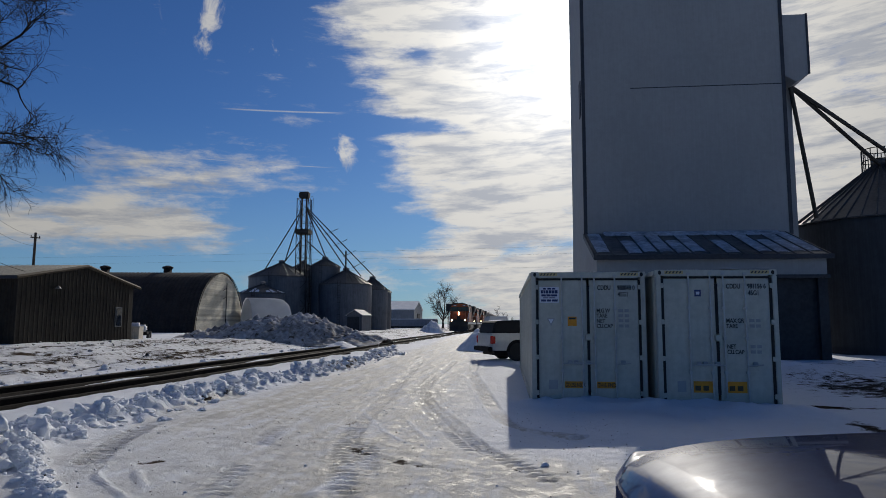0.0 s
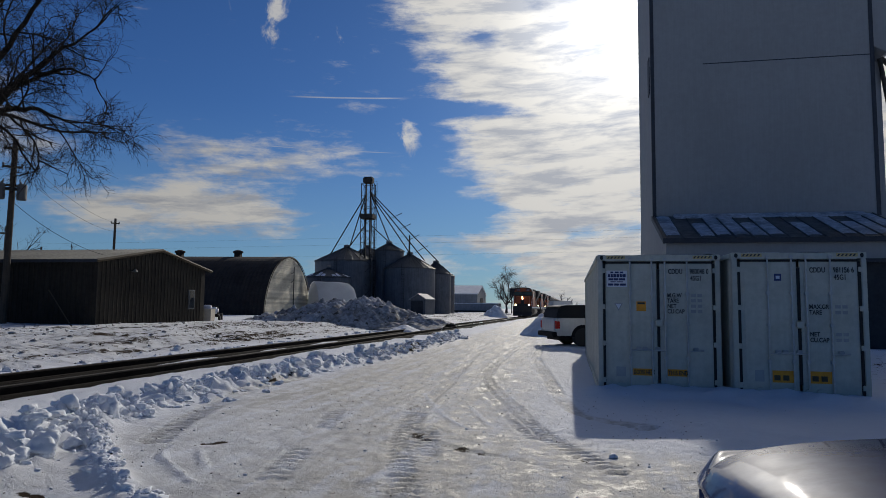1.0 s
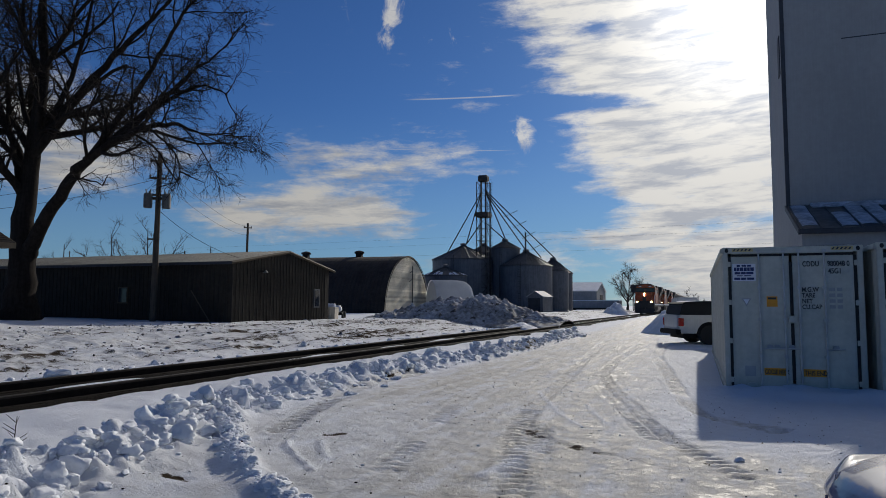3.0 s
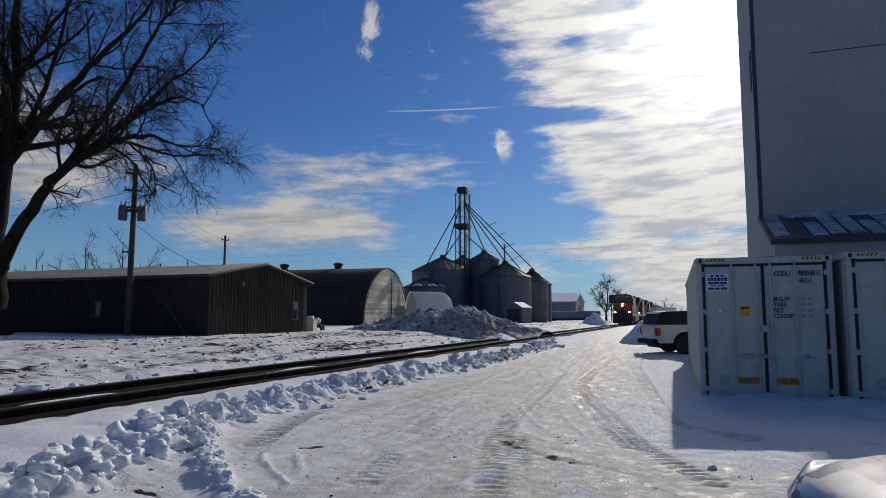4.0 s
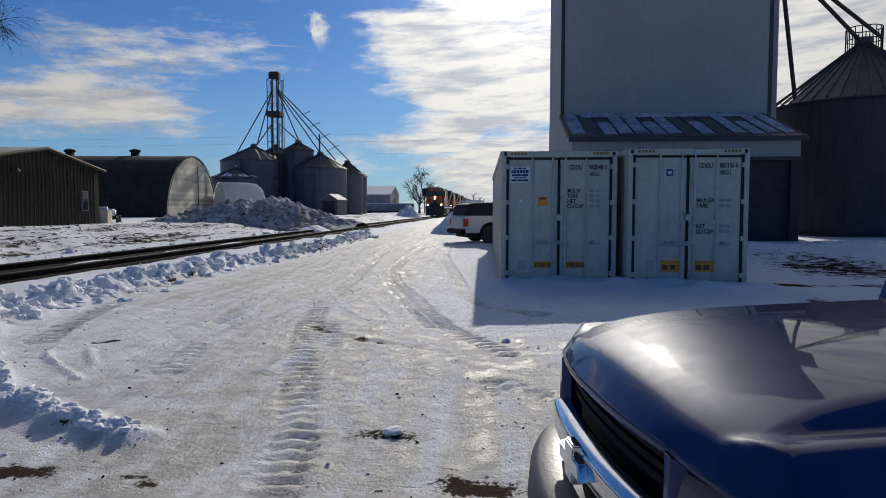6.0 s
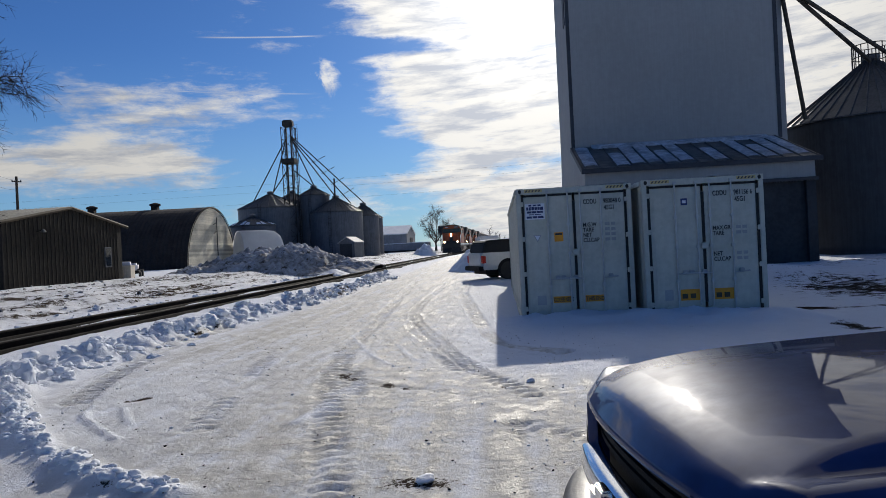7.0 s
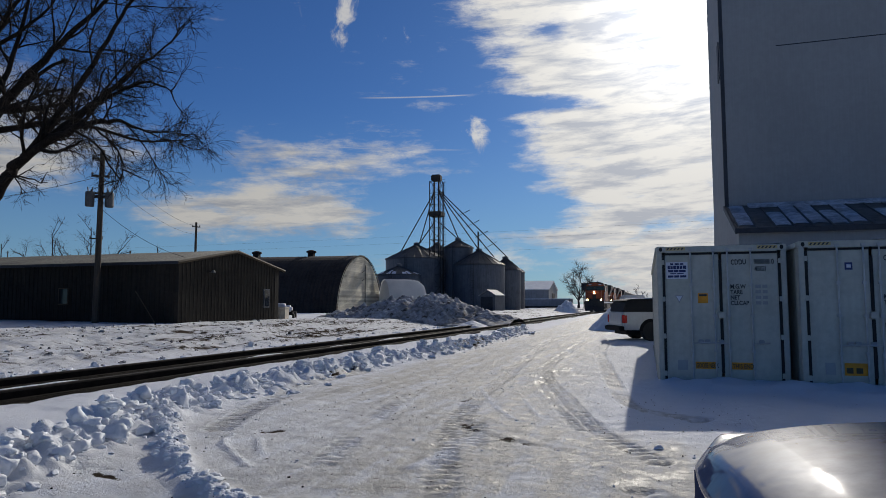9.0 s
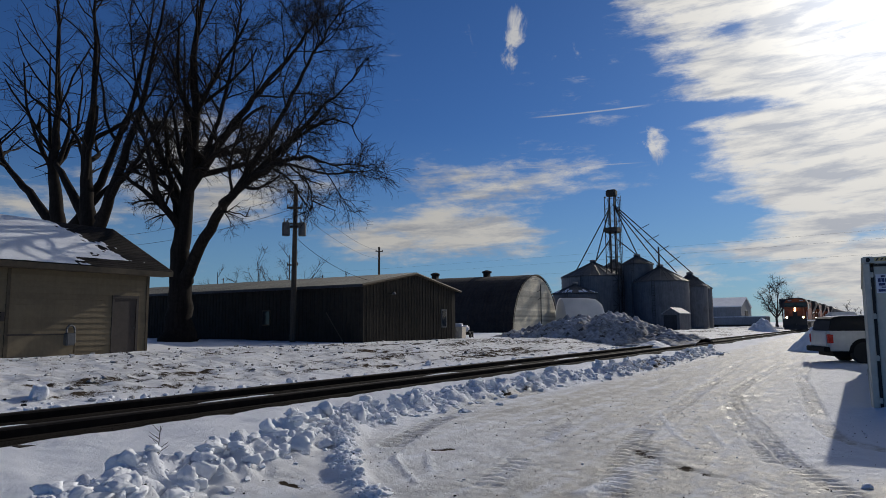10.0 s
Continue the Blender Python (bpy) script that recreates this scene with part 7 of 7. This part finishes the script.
# ---- snow heaps and lumps ----
def snow_heap(name, x, y, rx, ry, h, seed, mat, label, peaks=((0, 0, 1),)):
    n = 190 if rx > 5 else 80
    bm = bmesh.new()
    grid = {}
    base = min(ground_z(x - rx * 0.5, y), ground_z(x + rx * 0.5, y)) - 0.15
    for i in range(n + 1):
        for j in range(n + 1):
            u, v = 2.4 * i / n - 1.2, 2.4 * j / n - 1.2
            z = max(p * max(0.0, 1 - math.hypot((u - a) * 1.35, (v - b) * 1.2)) ** 0.8 for a, b, p in peaks)
            rough = noise.fractal((u * rx * 0.9 + seed, v * ry * 0.9, seed), 0.7, 2.0, 7) * 0.25 + 0.6 * abs(noise.noise((u * rx * 1.9, v * ry * 1.9, seed))) * 0.35 + abs(noise.noise((u * rx * 4.1, v * ry * 4.1, seed + 3))) * 0.09 + abs(noise.noise((u * rx * 8.3, v * ry * 8.3, seed + 5))) * 0.05
            z = z * h * (1 + 0.25 * rough) + rough * 0.45 * h * min(1.0, z * 4)
            grid[i, j] = bm.verts.new((u * rx, v * ry, z - (0.25 if z <= 0.01 else 0.0)))
    for i in range(n):
        for j in range(n):
            bm.faces.new((grid[i, j], grid[i + 1, j], grid[i + 1, j + 1], grid[i, j + 1]))
    ob = new(name, mesh_of(name, bm, mat, True))
    ob.matrix_world = pose(x, y, base + 0.1)
    tagged(ob, label, "snow mound")


snow_heap("snow_mound", -16.0, 45.0, 6.6, 4.5, 2.05, 1, SNOW_DIRTY, "big ploughed heap of dirty clotted snow", ((-0.05, 0, 0.92), (0.28, 0.0, 1.0), (-0.55, 0.1, 0.5), (0.7, -0.1, 0.42)))
snow_heap("snow_mound", -9.9, 39.5, 1.6, 1.6, 0.45, 2, SNOW, "small rounded heap of snow beside the track")
snow_heap("snow_mound", -1.2, 40.5, 2.6, 2.4, 1.55, 3, SNOW, "white heap of ploughed snow behind the pickup", ((0, 0, 1), (0.4, 0.1, 0.8)))
snow_heap("snow_mound", -13.2, 108.0, 3.0, 3.0, 2.0, 4, SNOW, "far white heap of snow beside the track")


def on_line(line, wide, big, small=0.014):
    pts = np.array(line)
    size = np.r_[0, np.cumsum(np.hypot(*np.diff(pts, axis=0).T))]

    def place(rng):
        s = rng.rand() ** 1.25 * size[-1]
        x, y = np.interp(s, size, pts[:, 0]), np.interp(s, size, pts[:, 1])
        return x + rng.normal() * wide, y + rng.normal() * wide * 0.6, small + (big - small) * rng.rand() ** 2.8, 0.12
    return place


rng = np.random.RandomState(5)
for line, count, wide, big, label in ((BERM, 3100, 0.27, 0.12, "broken lumps of snow along the ploughed berm"), (INNER, 520, 0.09, 0.06, "small lumps along the turned-in plough edge"),
                                      ([(-11.2, 2.0), (-11.0, 20.0), (-11.2, 40.0)], 700, 0.35, 0.11, "scattered snow lumps beyond the track")):
    me = lump_mesh(count, rng, on_line(line, wide, big))
    me.materials.append(SNOW)
    tagged(new("snow_lumps", me), label, "snow lumps", kind="stuff")
for x, y, r, label in ((0.92, 7.5, 0.06, "single small lump of snow on the packed road"), (0.10, 4.66, 0.05, "single small icy lump on the packed road"), (-12.6, 7.0, 0.24, "large dirty lump of snow beyond the track"),
                       (-11.4, 9.9, 0.20, "rough lump of snow beside the rails"), (-11.0, 14.6, 0.17, "bluish lump of snow beside the rails"), (-12.3, 20.0, 0.14, "lump of snow beside the rails"),
                       (-5.2, 7.7, 0.17, "large block of snow on the berm"), (-4.6, 5.9, 0.13, "upright block of snow on the berm"), (-5.6, 9.4, 0.14, "block of snow on the berm")):
    me = lump_mesh(1, rng, lambda g, q=(x, y, r): (*q, 0.35), 0.72, True)
    me.materials.append(SNOW)
    tagged(new("snow_lump", me), label, "snow lump")


# the larger blocks of the berm, one by one
block_at = on_line(BERM[:40], 0.22, 0.16, 0.085)
for _ in range(60):
    spot = block_at(rng)
    me = lump_mesh(1, rng, lambda g, q=spot: (q[0], q[1], q[2], 0.3), 0.74)
    me.materials.append(SNOW)
    tagged(new("snow_block", me), "rough frozen block of snow lying on the ploughed berm", "snow block", "snow blocks on the berm")


def marker_post():
    m = thing("marker_post", pose(-20.9, 74.0, 0.45), "short white marker post standing in the snow", "marker post")
    part("post", box(bmesh.new(), -0.17, 0.17, -0.04, 0.04, -0.2, 1.35, 0.015), STICKER, m)


marker_post()


def dry_weed():
    w = thing("dry_weed", pose(-5.63, 4.78, ground_z(-5.63, 4.78) - 0.02), "thin dry weed standing out of the snow", "weed")
    bm = bmesh.new()
    rng2 = random.Random(2)
    rod(bm, (0, 0, 0), (0.03, 0.01, 0.42), 0.006, 0.003, 5)
    for k in range(9):
        z = 0.06 + k * 0.038
        a = rng2.uniform(0, 6.28)
        s = 0.16 * (1 - k / 14)
        rod(bm, (0.03 * z / 0.42, 0, z), (s * math.cos(a), s * math.sin(a), z + 0.08), 0.004, 0.002, 4)
    part("stalk", bm, TWIG, w)


dry_weed()


def plastic_tote():
    """A tapered beige bin with a white drum lying on it, at the shed's corner."""
    t = thing("plastic_tote", pose(-22.75, 39.3, 0.45, 0, 0, 12), "beige plastic tote standing in the snow beside the shed", "tote")
    bm = loft(bmesh.new(), [[(x * f, y * f, z) for x, y in ((-0.36, -0.40), (0.36, -0.40), (0.36, 0.40), (-0.36, 0.40), (-0.36, -0.40))] for z, f in ((-0.1, 0.9), (0.05, 0.92), (0.78, 1.0), (0.80, 1.05), (0.88, 1.05), (0.88, 0.9))], True)
    part("bin", bm, TOTE, t)
    part("rib", box(bmesh.new(), -0.05, 0.05, -0.415, -0.36, 0.05, 0.78, 0.01), TOTE, t)
    drum = thing("white_drum", pose(-22.80, 39.25, 1.33, 0, 90, 20), "small white plastic drum lying on the beige tote", "drum")
    part("shell", lathe(bmesh.new(), [(0.20, -0.30), (0.23, -0.28), (0.235, -0.1), (0.225, 0.0), (0.235, 0.1), (0.23, 0.28), (0.20, 0.30)], sides=24), STICKER, drum, smooth=True)
    part("cap", lathe(bmesh.new(), [(0.06, 0.30), (0.06, 0.34)], sides=12), STICKER, drum)


plastic_tote()


def garden_tractor():
    g = thing("garden_tractor", pose(-24.0, 42.2, 0.45, 0, 0, 25), "small dark garden tractor with a white hood parked by the shed", "garden tractor")
    part("chassis", box(bmesh.new(), -0.38, 0.38, -0.75, 0.85, 0.30, 0.52, 0.04), PLASTIC, g)
    part("hood", box(bmesh.new(), -0.30, 0.30, -0.80, 0.10, 0.52, 0.98, 0.10), STICKER, g, "white hood", smooth=True)
    part("seat", box(bmesh.new(), -0.25, 0.25, 0.40, 0.80, 0.62, 0.74, 0.04), RUBBER, g)
    part("seat_back", box(bmesh.new(), -0.25, 0.25, 0.76, 0.86, 0.72, 1.12, 0.04), RUBBER, g)
    part("steering_column", rod(bmesh.new(), (0, 0.12, 0.8), (0, 0.28, 1.12), 0.03), PLASTIC, g)
    for x in (-0.42, 0.42):
        wheel(g, x, -0.55, 0.20, 0.20, 0.16, "x")
        wheel(g, x, 0.55, 0.28, 0.28, 0.22, "x")


garden_tractor()


def scatter(xa, xb, ya, yb, big, small=0.008):
    def place(g):
        return xa + (xb - xa) * g.rand(), ya + (yb - ya) * g.rand() ** 1.4, small + (big - small) * g.rand() ** 4, 0.5
    return place


for count, where, mat, label in ((800, scatter(-4.8, 2.5, 2.7, 15.0, 0.020, 0.005), SNOW, "loose crumbs of snow on the packed road"), (900, scatter(-4.4, 2.2, 2.7, 14.0, 0.014, 0.004), BALLAST, "dark grit on the packed snow"),
                                 (1500, scatter(-23.0, -10.8, 4.0, 42.0, 0.075, 0.018), SNOW_DIRTY, "dirty snow clods on the yard beyond the track"), (380, scatter(-23.0, -11.5, 5.0, 38.0, 0.045, 0.015), BALLAST, "dark clods of soil on the yard beyond the track")):
    me = lump_mesh(count, rng, where)
    me.materials.append(mat)
    tagged(new("crumbs", me), label, "crumbs", kind="stuff")
